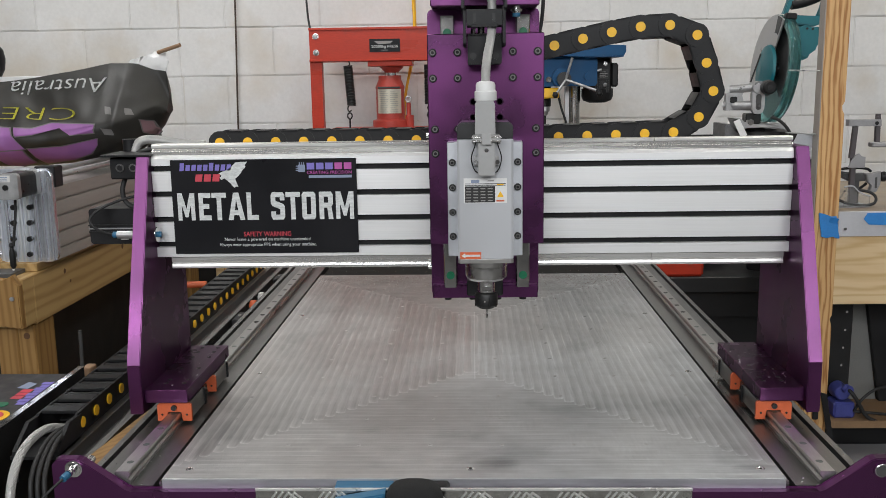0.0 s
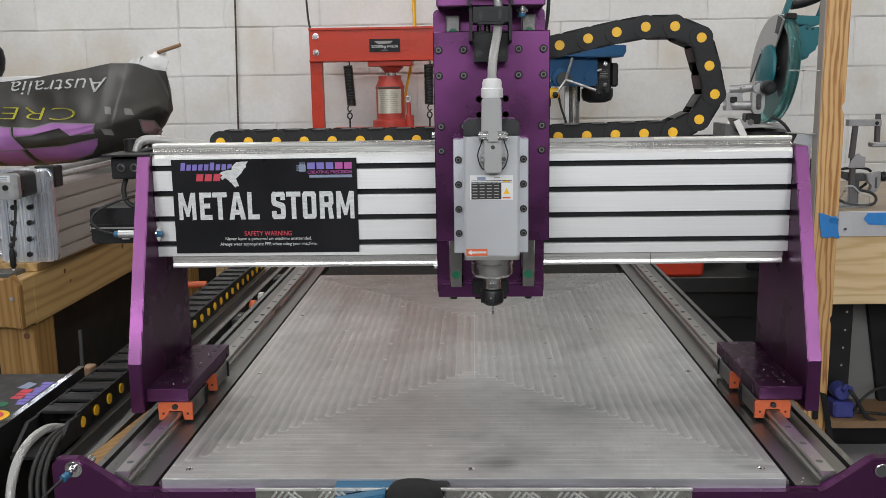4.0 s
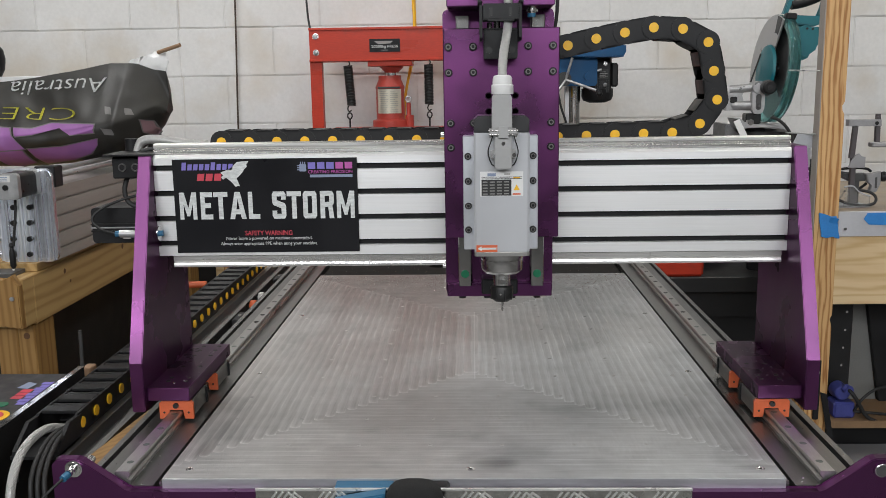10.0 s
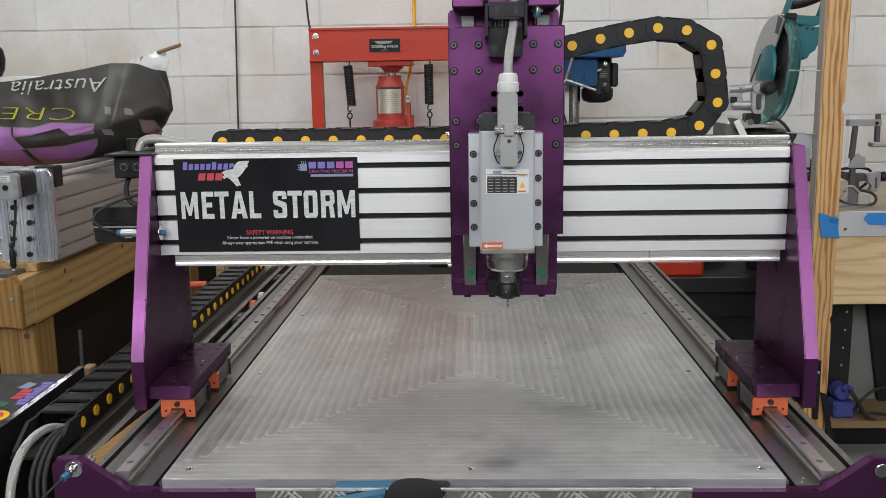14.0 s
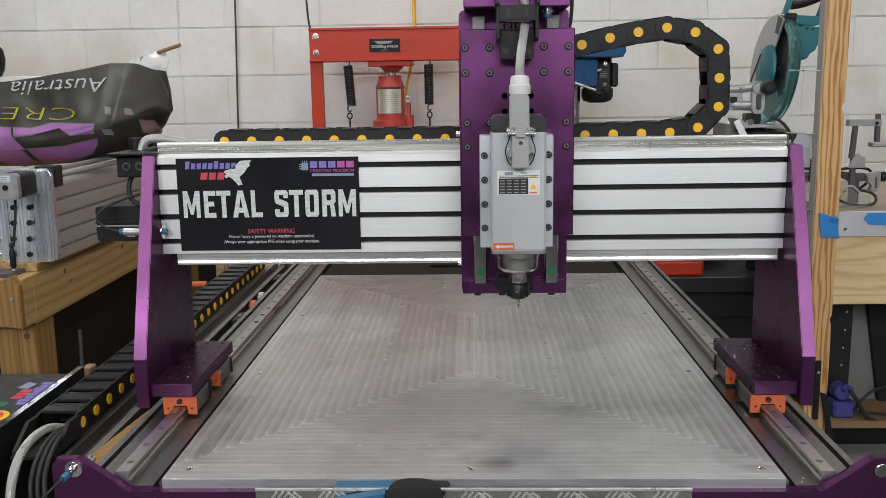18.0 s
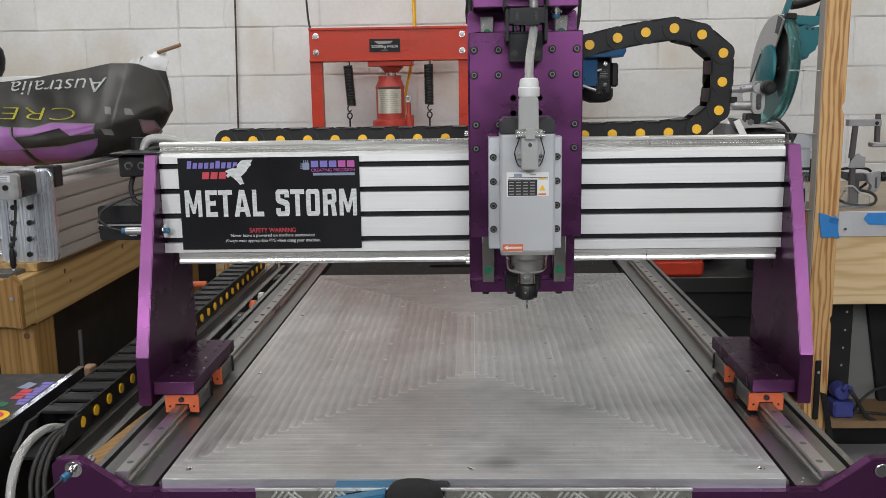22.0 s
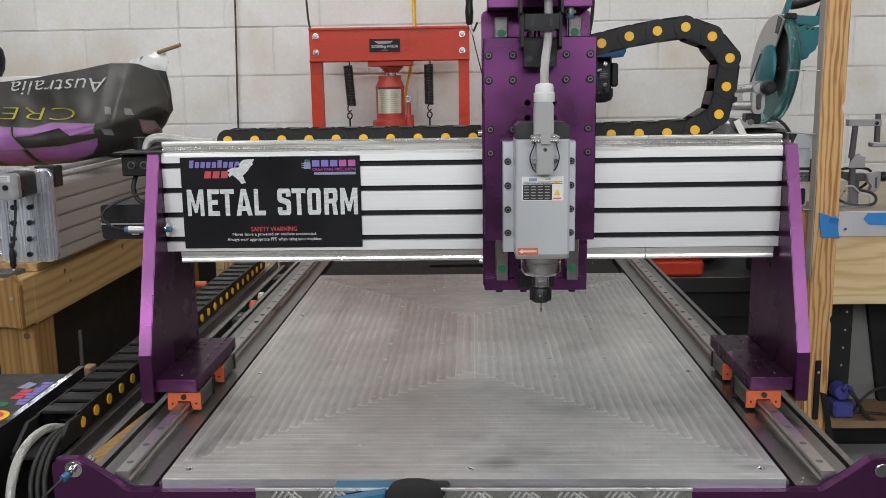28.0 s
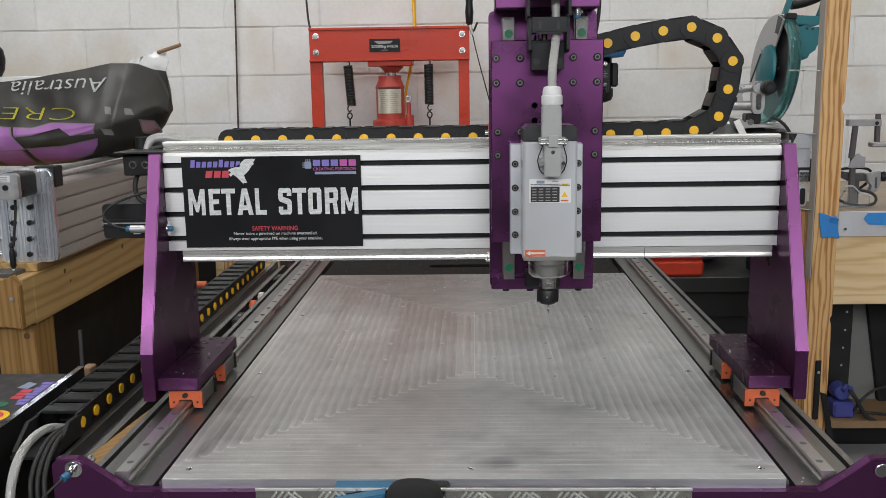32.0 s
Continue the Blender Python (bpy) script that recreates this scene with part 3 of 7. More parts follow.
for i in range(1, 18):
    tilt, many = (52, 4) if i % 2 else (142, 2)
    for j in range(many):
        cx, cz = -0.2725 + 0.03 * i + 0.0078 * (j - 1.5), 0.8315 + (0.006 if tilt > 90 else 0.0)
        if tilt not in first:
            a = radians(tilt)
            long_r = 0.0150 if tilt < 90 else 0.006
            dx, dz = long_r * math.cos(a), long_r * math.sin(a)
            bm = cyl((cx - dx, 1.0658, cz - dz), (cx + dx, 1.0658, cz + dz), 0.0017, 6)
            first[tilt] = (part("tread_ridge", bm, RIDGE, tp), cx, cz)
        else:
            ob, fx, fz = first[tilt]
            again(ob, (cx - fx, 0, cz - fz))
part("tread_edge", box(-0.2722, 0.2762, 1.0646, 1.0692, 0.8448, 0.8477, 0.0005), RIDGE, tp)
for x in (-0.24, -0.05, 0.14, 0.25):
    part("guard_spacer", cyl((x, 1.0683, 0.81), (x, 1.0782, 0.81), 0.006, 10), CASTALU, bed)
# chips lying in the slots and beside the rails
bm = B()
for k in range(800):
    s = rnd.choice((-1, 1))
    x = s * (rnd.uniform(0.4985, 0.5065) if k % 4 else rnd.uniform(0.418, 0.515))
    y = rnd.uniform(1.1, 2.3)
    z = 0.8262 if 0.4985 < abs(x) < 0.5065 else 0.838
    w = rnd.uniform(0.0006, 0.0020)
    box(x, x + w, y, y + rnd.uniform(0.0006, 0.0022), z, z + 0.0007, bm=bm)
for k in range(70):
    x, y, w = rnd.uniform(-0.39, 0.39), rnd.uniform(1.11, 2.33), rnd.uniform(0.0004, 0.0010)
    box(x, x + w, y, y + w, 0.8501, 0.8505, bm=bm)
tagged(part("swarf", bm, CHROME, bed, "bright aluminium chips"), kind="stuff")
TARNISH = mat("tarnished_chips", (0.24, 0.165, 0.14), 0.5, 0.5, 0.4, 60)
for name, mt_, lab_, count, least, most in (("plate_swarf", RIDGE, "fine bright chips", 1700, 0.0004, 0.0011), ("tarnished_swarf", TARNISH, "fine brown chips", 5500, 0.0004, 0.0011)):
    vs, fs = [], []
    for k in range(count):
        x, y, z = rnd.uniform(-0.395, 0.395), 2.338 - abs(rnd.gauss(0, 0.13)) * (1.0 - 0.45 * rnd.random()), 0.85015
        if k % 32 == 0:
            y, z = rnd.uniform(2.35, 2.60), 0.83815
            if abs(y - 2.512) < 0.024 and -0.125 < x < 0.135:
                continue
        w, a, i = rnd.uniform(least, most), rnd.uniform(0, math.pi), len(vs)
        tip = rnd.uniform(0.0003, 0.0010)
        vs += [(x + w * math.cos(a + q), y + w * math.sin(a + q), z) for q in (0, 2.0, 4.1)] + [(x, y, z + tip)]
        fs += [(i, i + 1, i + 3), (i + 1, i + 2, i + 3), (i + 2, i, i + 3)]
    me = bpy.data.meshes.new(name)
    me.from_pydata([(x, y - 1.7, z - 0.75) for x, y, z in vs], [], fs)
    me.materials.append(mt_)
    ob = new(name, me)
    ob.parent = bed
    tagged(ob, lab_, kind="stuff")
pl = part("plug_socket", lathe([(0.0112, 0), (0.0112, 0.0015), (0.0096, 0.0018), (0.0096, 0.0045), (0.0062, 0.0050), (0.0062, 0.012), (0.0050, 0.0125), (0.0050, 0.018)], (-0.508, 1.078, 0.8695), "y", 20), CHROME, bed, "bright threaded sensor")
for v in pl.data.vertices:
    v.co.y = -v.co.y + 2 * (1.078 - 1.7)
part("sensor_tip", cyl((-0.508, 1.060, 0.8695), (-0.5105, 1.051, 0.8675), 0.0048, 12), BLUE, pl)
part("lead", tube([(-0.5105, 1.051, 0.8675), (-0.522, 1.038, 0.858), (-0.545, 1.03, 0.835), (-0.58, 1.03, 0.80)], 0.0018), RUBBER, pl)
ph = part("plug_hole", cyl((0.512, 1.0772, 0.866), (0.512, 1.0785, 0.866), 0.0105, 18), PURPLE, bed)
part("hole_bore", lathe([(0.0078, 0.0), (0.0088, 0.0006), (0.0072, 0.0008), (0.0070, 0.0002)], (0.512, 1.0766, 0.866), "y", 20), CHROME, ph, "bright ring in the plate")
part("bore_floor", cyl((0.512, 1.0760, 0.866), (0.512, 1.0771, 0.866), 0.0076, 18), DARKGREY, ph, "dark bottom of the hole")
for sx, sy in ((-0.48, 1.16), (0.48, 1.16), (-0.48, 2.42), (0.48, 2.42)):
    part("leg", box(sx - 0.04, sx + 0.04, sy - 0.04, sy + 0.04, 0.0, 0.7595, 0.002), DARKGREY, bed)
part("cross_beam", box(-0.44, 0.44, 1.13, 1.19, 0.66, 0.7595), DARKGREY, bed)
part("cross_beam", box(-0.44, 0.44, 2.39, 2.45, 0.66, 0.7595), DARKGREY, bed)


# ---- the gantry ----
gantry = thing("router_gantry", (0, 1.45, 0.85), "silver aluminium gantry between purple side plates of a CNC router", "machine")
zt, zb, yf, yb = 1.2431, 1.0831, 1.400, 1.480
sec = [(yf, zt - 0.0046), (yf + 0.0028, zt - 0.0006), (yf + 0.0040, zt), (yb, zt), (yb, zb), (yf, zb)]
for zc in (1.1031, 1.1431, 1.1831, 1.2231):
    sec += [(yf, zc - 0.0045), (yf + 0.0030, zc - 0.0041), (yf + 0.0030, zc - 0.009), (yf + 0.010, zc - 0.009), (yf + 0.013, zc - 0.005),
            (yf + 0.013, zc + 0.005), (yf + 0.010, zc + 0.009), (yf + 0.0030, zc + 0.009), (yf + 0.0030, zc + 0.0041), (yf, zc + 0.0045)]
part("beam", prism(sec, "x", -0.4945, 0.4945), ALU, gantry, "silver slotted aluminium extrusion")
# black strips deep in the beam's slots, added for the shade inside
for zc in (1.1031, 1.1431, 1.1831, 1.2231):
    part("slot_cover", box(-0.494, 0.494, yf + 0.0105, yf + 0.0125, zc - 0.0045, zc + 0.0045), BLACK, gantry)


def x_rail(name_z, flip, x0, x1):
    side = [(0.0078, 0.0), (0.0078, 0.0012), (0.0100, 0.0018), (0.0098, 0.0088), (0.0074, 0.0100), (0.0074, 0.0110), (0.0091, 0.0122), (0.0099, 0.0162), (0.0100, 0.0188), (0.0088, 0.0197)] if flip else [(0.0078, 0.0), (0.0078, 0.0018), (0.0100, 0.0026), (0.0100, 0.0058), (0.0086, 0.0064), (0.0072, 0.0074), (0.0072, 0.0086), (0.0092, 0.0100), (0.0100, 0.0120), (0.0100, 0.0158), (0.0086, 0.0175)]
    pts = [(1.4155 + u, v) for u, v in side] + [(1.4155 - u, v) for u, v in reversed(side)]
    pts = [(u, name_z + (-v if flip else v)) for u, v in pts]
    part("linear_rail", prism(pts, "x", x0, 0.284), BRIGHTRAIL, gantry, "ground steel linear rail")
    part("linear_rail", prism(pts, "x", 0.2848, x1), BRIGHTRAIL, gantry, "ground steel linear rail")


x_rail(1.2433, False, -0.494, 0.494)
x_rail(1.0829, True, -0.474, 0.489)


def gantry_side(s):
    o, i = s * 0.515, s * 0.495
    pts = [(1.394, 1.246), (1.2915, 0.9385), (1.2915, 0.862), (1.537, 0.862), (1.537, 1.246)]
    part("side_plate", prism(pts, "x", min(o, i), max(o, i), 0.0012), PURPLE, gantry, "purple anodised side plate")
    b0, b1 = (i, s * 0.430)
    base = part("base_plate", box(min(b0, b1), max(b0, b1), 1.3025, 1.541, 0.8755, 0.896, 0.0008), PURPLE, gantry, "purple anodised foot plate with bolts")
    for by in (1.335, 1.352, 1.41, 1.47, 1.50, 1.525):
        for bx in (0.444, 0.472):
            part("bolt_hole", lathe([(0.0025, 0), (0.0038, 0.0001), (0.0034, 0.0005), (0.002, 0.0003)], (s * bx, by, 0.896), n=10), BLACK, gantry)
    for ty in (1.318, 1.452):
        body = [(s * 0.455 + u, v) for u, v in ((-0.024, 0.8445), (-0.024, 0.872), (0.024, 0.872), (0.024, 0.8445), (0.0125, 0.8445), (0.0125, 0.858), (-0.0125, 0.858), (-0.0125, 0.8445))]
        tr = part("bearing_block", prism(body, "y", ty, ty + 0.07), RAILSTEEL, gantry, "steel linear bearing block")
        cap = [(s * 0.455 + u, v) for u, v in ((-0.0265, 0.843), (-0.0265, 0.868), (-0.0235, 0.871), (0.0235, 0.871), (0.0265, 0.868), (0.0265, 0.843), (0.0125, 0.843), (0.0105, 0.857), (-0.0105, 0.857), (-0.0125, 0.843))]
        part("end_cap", prism(cap, "y", ty - 0.005, ty), ORANGE, tr, "orange plastic end cap")
        part("rear_cap", prism(cap, "y", ty + 0.07, ty + 0.075), BLACK, tr, "black plastic end cap")
        part("grease_nipple", cyl((s * 0.455, ty - 0.009, 0.8645), (s * 0.455, ty - 0.005, 0.8645), 0.0042, 12), BLACKOX, tr)
        for u in (-0.019, 0.019):
            part("cap_screw", cyl((s * 0.455 + u, ty - 0.0055, 0.853), (s * 0.455 + u, ty - 0.005, 0.853), 0.0018, 8), BLACKOX, tr)


gantry_side(-1)
gantry_side(1)
# bits of swarf on the foot plates
bm = B()
for k in range(46):
    s = rnd.choice((-1, 1))
    x, y = s * rnd.uniform(0.434, 0.49), rnd.uniform(1.32, 1.5)
    box(x, x + rnd.uniform(0.0008, 0.0025), y, y + rnd.uniform(0.0008, 0.003), 0.896, 0.8968, bm=bm)
tagged(part("swarf", bm, CHROME, gantry, "bright aluminium chips"), kind="stuff")
# drive motor and switch box at the left end
mo = part("drive_motor", prism(rounded(-0.617, -0.517, 1.098, 1.156, 0.006), "y", 1.44, 1.52), BLACK, gantry, "black drive motor with cooling fins")
for k, z in enumerate((1.117, 1.1225, 1.128)):
    part("fin", box(-0.6185, -0.517, 1.4385, 1.5, z, z + 0.0022), BLACKOX if k != 1 else CASTALU, mo)
part("motor_sticker", box(-0.566, -0.554, 1.4375, 1.439, 1.105, 1.118), PAPER, mo)
bx = part("switch_box", box(-0.566, -0.5155, 1.415, 1.46, 1.206, 1.240, 0.002), BLACK, gantry, "black plastic switch box")
part("box_lid", box(-0.570, -0.493, 1.390, 1.47, 1.2432, 1.2462, 0.0005), BLACK, bx)
part("lid_block", box(-0.545, -0.525, 1.42, 1.46, 1.2401, 1.2431), BLACK, bx)
for x in (-0.549, -0.528):
    part("box_screw", lathe([(0.0068, 0), (0.0068, 0.002), (0.0045, 0.0024)], (x, 1.4125, 1.224), "y", 14), CHROME, bx)
part("black_socket", cyl((-0.552, 1.47, 1.2464), (-0.552, 1.47, 1.266), 0.011, 14), BLACK, gantry)
for x in (-0.549, -0.528):
    part("screw_socket", cyl((x, 1.4118, 1.224), (x, 1.4124, 1.224), 0.0042, 12), BLACK, bx)
part("motor_cable", tube([(-0.552, 1.44, 1.206), (-0.556, 1.43, 1.185), (-0.548, 1.425, 1.165), (-0.53, 1.425, 1.158), (-0.52, 1.43, 1.165), (-0.517, 1.44, 1.18)], 0.004), RUBBER, gantry)
part("sensor_cable", tube([(-0.52, 1.43, 1.18), (-0.56, 1.42, 1.172), (-0.595, 1.41, 1.155), (-0.604, 1.405, 1.14), (-0.585, 1.40, 1.125), (-0.557, 1.386, 1.122)], 0.0022), RUBBER, gantry)
pr = part("limit_sensor", cyl((-0.550, 1.386, 1.122), (-0.516, 1.386, 1.122), 0.0062, 14), CASTALU, gantry, "bright threaded sensor through the side plate")
part("sensor_tip", cyl((-0.557, 1.386, 1.122), (-0.550, 1.386, 1.122), 0.0048, 12), BLUE, pr)
part("lock_nut", cyl((-0.495, 1.386, 1.122), (-0.488, 1.386, 1.122), 0.0100, 6), CHROME, pr)
part("lock_washer", cyl((-0.488, 1.386, 1.122), (-0.4866, 1.386, 1.122), 0.0118, 20), CHROME, pr)
part("sensor_face", cyl((-0.4866, 1.386, 1.122), (-0.481, 1.386, 1.122), 0.0046, 14), BLUE, pr)
part("plate_hole", cyl((0.4943, 1.425, 1.135), (0.495, 1.425, 1.135), 0.0055, 12), BLACK, gantry)
# braided hose into the chain
tagged(part("braided_hose", braid([(-0.43, 1.478, 1.254), (-0.475, 1.476, 1.258), (-0.505, 1.474, 1.264), (-0.528, 1.472, 1.265), (-0.541, 1.468, 1.257), (-0.545, 1.465, 1.236)], 0.0070, 14, 0.0005, 0.040), BRAID, gantry, "silver braided cable hose"), kind="stuff")
part("thin_hose", tube([(-0.43, 1.46, 1.250), (-0.50, 1.455, 1.252), (-0.535, 1.452, 1.246), (-0.54, 1.45, 1.236)], 0.0035), RUBBER, gantry)

# name board
board = part("name_board", box(-0.4635, -0.1735, 1.3965, 1.3995, 1.0885, 1.2365, 0.0004), SIGNBLACK, gantry, "black name board with white lettering")
yw = 1.3963
SX, SZ = 0.290 / 322, 0.148 / 158


def on_board(u, v):
    """Board units: 0..322 across, 0..158 up."""
    return (-0.4635 + u * SX, yw, 1.0885 + v * SZ)


def sign(name, body, material, u, v, w, h, bold=0.0, label=""):
    return words(name, body, material, board, on_board(u, v), w * SX, h * SZ, bold=bold, label=label)


GLYPH = {
    "M": [[(0, 0), (0, 1), (.27, 1), (.5, .42), (.73, 1), (1, 1), (1, 0), (.77, 0), (.77, .58), (.58, .12), (.42, .12), (.23, .58), (.23, 0)]],
    "E": [[(0, 0), (0, 1), (1, 1), (1, .82), (.36, .82), (.36, .6), (.86, .6), (.86, .42), (.36, .42), (.36, .18), (1, .18), (1, 0)]],
    "T": [[(.34, 0), (.34, .82), (0, .82), (0, 1), (1, 1), (1, .82), (.66, .82), (.66, 0)]],
    "L": [[(0, 0), (0, 1), (.38, 1), (.38, .18), (1, .18), (1, 0)]],
    "A": [[(0, 0), (.29, 0), (.35, .18), (.40, .36), (.5, .76), (.5, 1), (.34, 1)], [(1, 0), (.71, 0), (.65, .18), (.60, .36), (.5, .76), (.5, 1), (.66, 1)],
          [(.35, .18), (.65, .18), (.60, .36), (.40, .36)]],
    "S": [[(0, .30), (0, .1), (.12, 0), (.88, 0), (1, .1), (1, .48), (.9, .57), (.34, .68), (.34, .82), (.66, .82), (.66, .70), (1, .70), (1, .9), (.88, 1), (.12, 1), (0, .9),
           (0, .6), (.1, .5), (.66, .38), (.66, .18), (.34, .18), (.34, .30)]],
    "O": [[(.5, 0), (.12, 0), (0, .1), (0, .9), (.12, 1), (.5, 1), (.5, .82), (.34, .82), (.34, .18), (.5, .18)],
          [(.5, 0), (.88, 0), (1, .1), (1, .9), (.88, 1), (.5, 1), (.5, .82), (.66, .82), (.66, .18), (.5, .18)]],
    "R": [[(0, 0), (.34, 0), (.34, 1), (0, 1)], [(.34, .82), (.34, 1), (.86, 1), (1, .89), (.66, .82)], [(.66, .82), (1, .89), (1, .55), (.88, .46), (.66, .6)],
          [(.34, .42), (.34, .6), (.66, .6), (.88, .46), (.58, .42)], [(.58, .42), (.88, .46), (1, 0), (.66, 0)]],
}
for ch, u, w in (("M", 9, 30), ("E", 46, 21), ("T", 69, 25), ("A", 97, 29), ("L", 130, 20), ("S", 172, 24), ("T", 198, 25), ("O", 226, 24), ("R", 256, 24), ("M", 285, 31)):
    bm = B()
    for piece in GLYPH[ch]:
        prism([(-0.4635 + (u + w * a) * SX, 1.0885 + (57 + 46 * b) * SZ) for a, b in piece], "y", yw - 0.0004, yw, bm=bm)
    part("letter", bm, INKWHITE, board)
sign("warning_heading", "SAFETY WARNING", INKRED, 122, 29, 83, 8, 0.01)
sign("warning_line", "Never leave a powered on machine unattended.", INKWHITE, 88, 20, 152, 7)
sign("warning_line", "Always wear appropriate PPE when using your machine.", INKWHITE, 78, 11, 171, 7)


def board_shape(name, pts, material):
    q = [(-0.4635 + u * SX, 1.0885 + v * SZ) for u, v in pts]
    return part(name, prism(q, "y", yw - 0.0003, yw), material, board)


# emblem shapes in their colours
for k in range(9):
    u = 16 + 10.2 * k
    board_shape("emblem_bar", [(u, 140), (u + 7.5, 140), (u + 9, 153 if k in (0, 5) else 150), (u + 1.5, 153 if k in (0, 5) else 150)], INKPURPLE)
for k in range(3):
    u = 42 + 15 * k
    board_shape("emblem_bar", [(u, 122), (u + 12, 122), (u + 14, 134), (u + 2, 134)], INKRED)
bird = [(84, 135), (90, 138), (97, 140), (106, 146), (114, 153), (124, 154), (134, 154), (130, 148), (131, 145), (126, 141), (122, 135), (117, 130), (112, 126),
        (114, 120), (117, 113), (112, 113), (110, 111), (105, 117), (99, 123), (93, 127), (88, 124), (85, 128), (89, 131)]
board_shape("bird_emblem", bird, INKWHITE)
board_shape("chip_emblem", rounded(222, 234, 136, 148, 1.5, 2), INKBLUE)
for k in range(3):
    board_shape("chip_pin", [(218, 138 + 3.5 * k), (222, 138 + 3.5 * k), (222, 139.5 + 3.5 * k), (218, 139.5 + 3.5 * k)], INKBLUE)
    board_shape("chip_pin", [(224 + 3.5 * k, 148), (225.5 + 3.5 * k, 148), (225.5 + 3.5 * k, 152), (224 + 3.5 * k, 152)], INKBLUE)
for k in range(5):
    u = 237 + 16 * k
    board_shape("emblem_bar", [(u, 140), (u + 13, 140), (u + 13, 151), (u, 151)], INKPURPLE if k < 3 else INKMAGENTA)
sign("slogan", "CREATING PRECISION", INKMAGENTA, 237, 132.5, 77, 5.2, 0.01)
board_shape("slogan_bar", [(240, 126), (314, 126), (314, 130.5), (240, 130.5)], INKBLUE)


# ---- the carriage that slides along the gantry ----
carriage = thing("spindle_carriage", (0.0235, 1.36, 1.04), "purple anodised carriage plate with two upright rails", "machine part")
part("back_plate", prism(rounded(-0.058, 0.105, 1.026, 1.4535, 0.008), "y", 1.360, 1.375, 0.001), PURPLE, carriage, "purple anodised back plate")
part("front_lip", box(-0.056, 0.103, 1.345, 1.3598, 1.0262, 1.046, 0.001), PURPLE, carriage)
for sx in (-0.0285, 0.0805):
    r = part("upright_rail", prism([(sx + (u - 1.432), v) for u, v in rail_section(1.432, 0.0)], "z", 0, 0.4), RAILPOL, carriage, "ground steel upright rail")
    for v in r.data.vertices:
        x, y, z = v.co + Vector((0.0235, 1.36, 1.04))
        v.co = Vector((x, 1.3598 - y, 1.043 + z)) - Vector((0.0235, 1.36, 1.04))
    for z in (1.062, 1.419):
        part("hole_plug", cyl((sx, 1.3425, z), (sx, 1.3415, z), 0.0062, 16), GREEN, carriage, "green hole plug")
part("screw_housing", box(-0.004, 0.05, 1.32, 1.3598, 1.035, 1.058, 0.002), BLACK, carriage)
for k in range(4):
    part("bottom_bolt", cyl((-0.033 + 0.038 * k, 1.353, 1.0225), (-0.033 + 0.038 * k, 1.353, 1.0262), 0.0055, 14), BLACKOX, carriage)
part("motor_mount", box(-0.050, 0.100, 1.285, 1.3595, 1.4515, 1.475, 0.0015), PURPLE, carriage, "purple anodised motor mount")
part("motor", box(-0.005, 0.055, 1.30, 1.358, 1.4752, 1.56, 0.003), BLACK, carriage, "black stepper motor")
part("pipe_fitting", lathe([(0.0040, 0.0), (0.0055, 0.0008), (0.0055, 0.0050), (0.0085, 0.0056), (0.0085, 0.0086), (0.0060, 0.0092), (0.0060, 0.0140)], (0.0685, 1.30, 1.4385), n=18), CHROME, carriage, "bright pipe fitting")
part("fitting_ring", cyl((0.0685, 1.30, 1.4370), (0.0685, 1.30, 1.4420), 0.0058, 16), BLUE, carriage)
part("air_hose", tube([(0.095, 1.38, 1.56), (0.112, 1.385, 1.50), (0.113, 1.39, 1.45), (0.106, 1.392, 1.41)], 0.0028), RUBBER, carriage)
for z0, z1 in ((1.248, 1.282), (1.048, 1.078)):
    for x0 in (-0.054, 0.030):
        tr = part("bearing_block", box(x0, x0 + 0.066, 1.3752, 1.399 if z0 < 1.1 else 1.455, max(z0, 1.262) if z0 > 1.1 else z0, z1, 0.001), STEEL, carriage, "steel linear bearing block")
        part("end_cap", box(x0 - 0.004, x0, 1.3765, 1.397 if z0 < 1.1 else 1.452, max(z0, 1.2625) if z0 > 1.1 else z0, z1, 0.001), ORANGE, tr)
        part("end_cap", box(x0 + 0.066, x0 + 0.070, 1.3765, 1.397 if z0 < 1.1 else 1.452, max(z0, 1.2625) if z0 > 1.1 else z0, z1, 0.001), ORANGE, tr)
        part("grease_nipple", cyl((x0 - 0.010, 1.39, z1 - 0.012), (x0 - 0.004, 1.39, z1 - 0.012), 0.004, 12), CHROME, tr)
part("chain_bracket", box(0.0, 0.09, 1.3752, 1.52, 1.366, 1.370), BLACK, carriage)

# ---- the spindle and its plate ----
head = thing("milling_spindle", (0.026, 1.30, 1.12), "grey milling spindle bolted to a purple plate", "spindle")
part("spindle_plate", box(-0.056, 0.108, 1.300, 1.319, 1.1175, 1.4155, 0.0012), PURPLE, head, "purple anodised plate")
for sx in (-0.0285, 0.0805):
    for z in (1.15, 1.34):
        part("bearing_block", box(sx - 0.017, sx + 0.017, 1.3195, 1.341, z, z + 0.06, 0.001), STEEL, head)
for z, xs in ((1.390, (-0.0745, -0.0396, 0.0638, 0.0985)), (1.3545, (-0.0745, -0.0396, 0.0638, 0.0985)), (1.2835, (-0.0725, -0.0396, 0.0965)), (1.249, (-0.0725, 0.0965))):
    for x in xs:
        x = x + 0.026 if x < 0 else x
        socket_screw((x, 1.2995, z), (0, -1, 0), 0.0056, head, depth=0.0030)
for z in (1.3214, 1.2995):
    for x in (0.008, 0.0455):
        part("counterbore", lathe([(0.0054, 0), (0.0054, 0.0006), (0.0044, 0.0008), (0.0040, 0.0)], (x, 1.2995, z), "y", 16), HOLE, head)
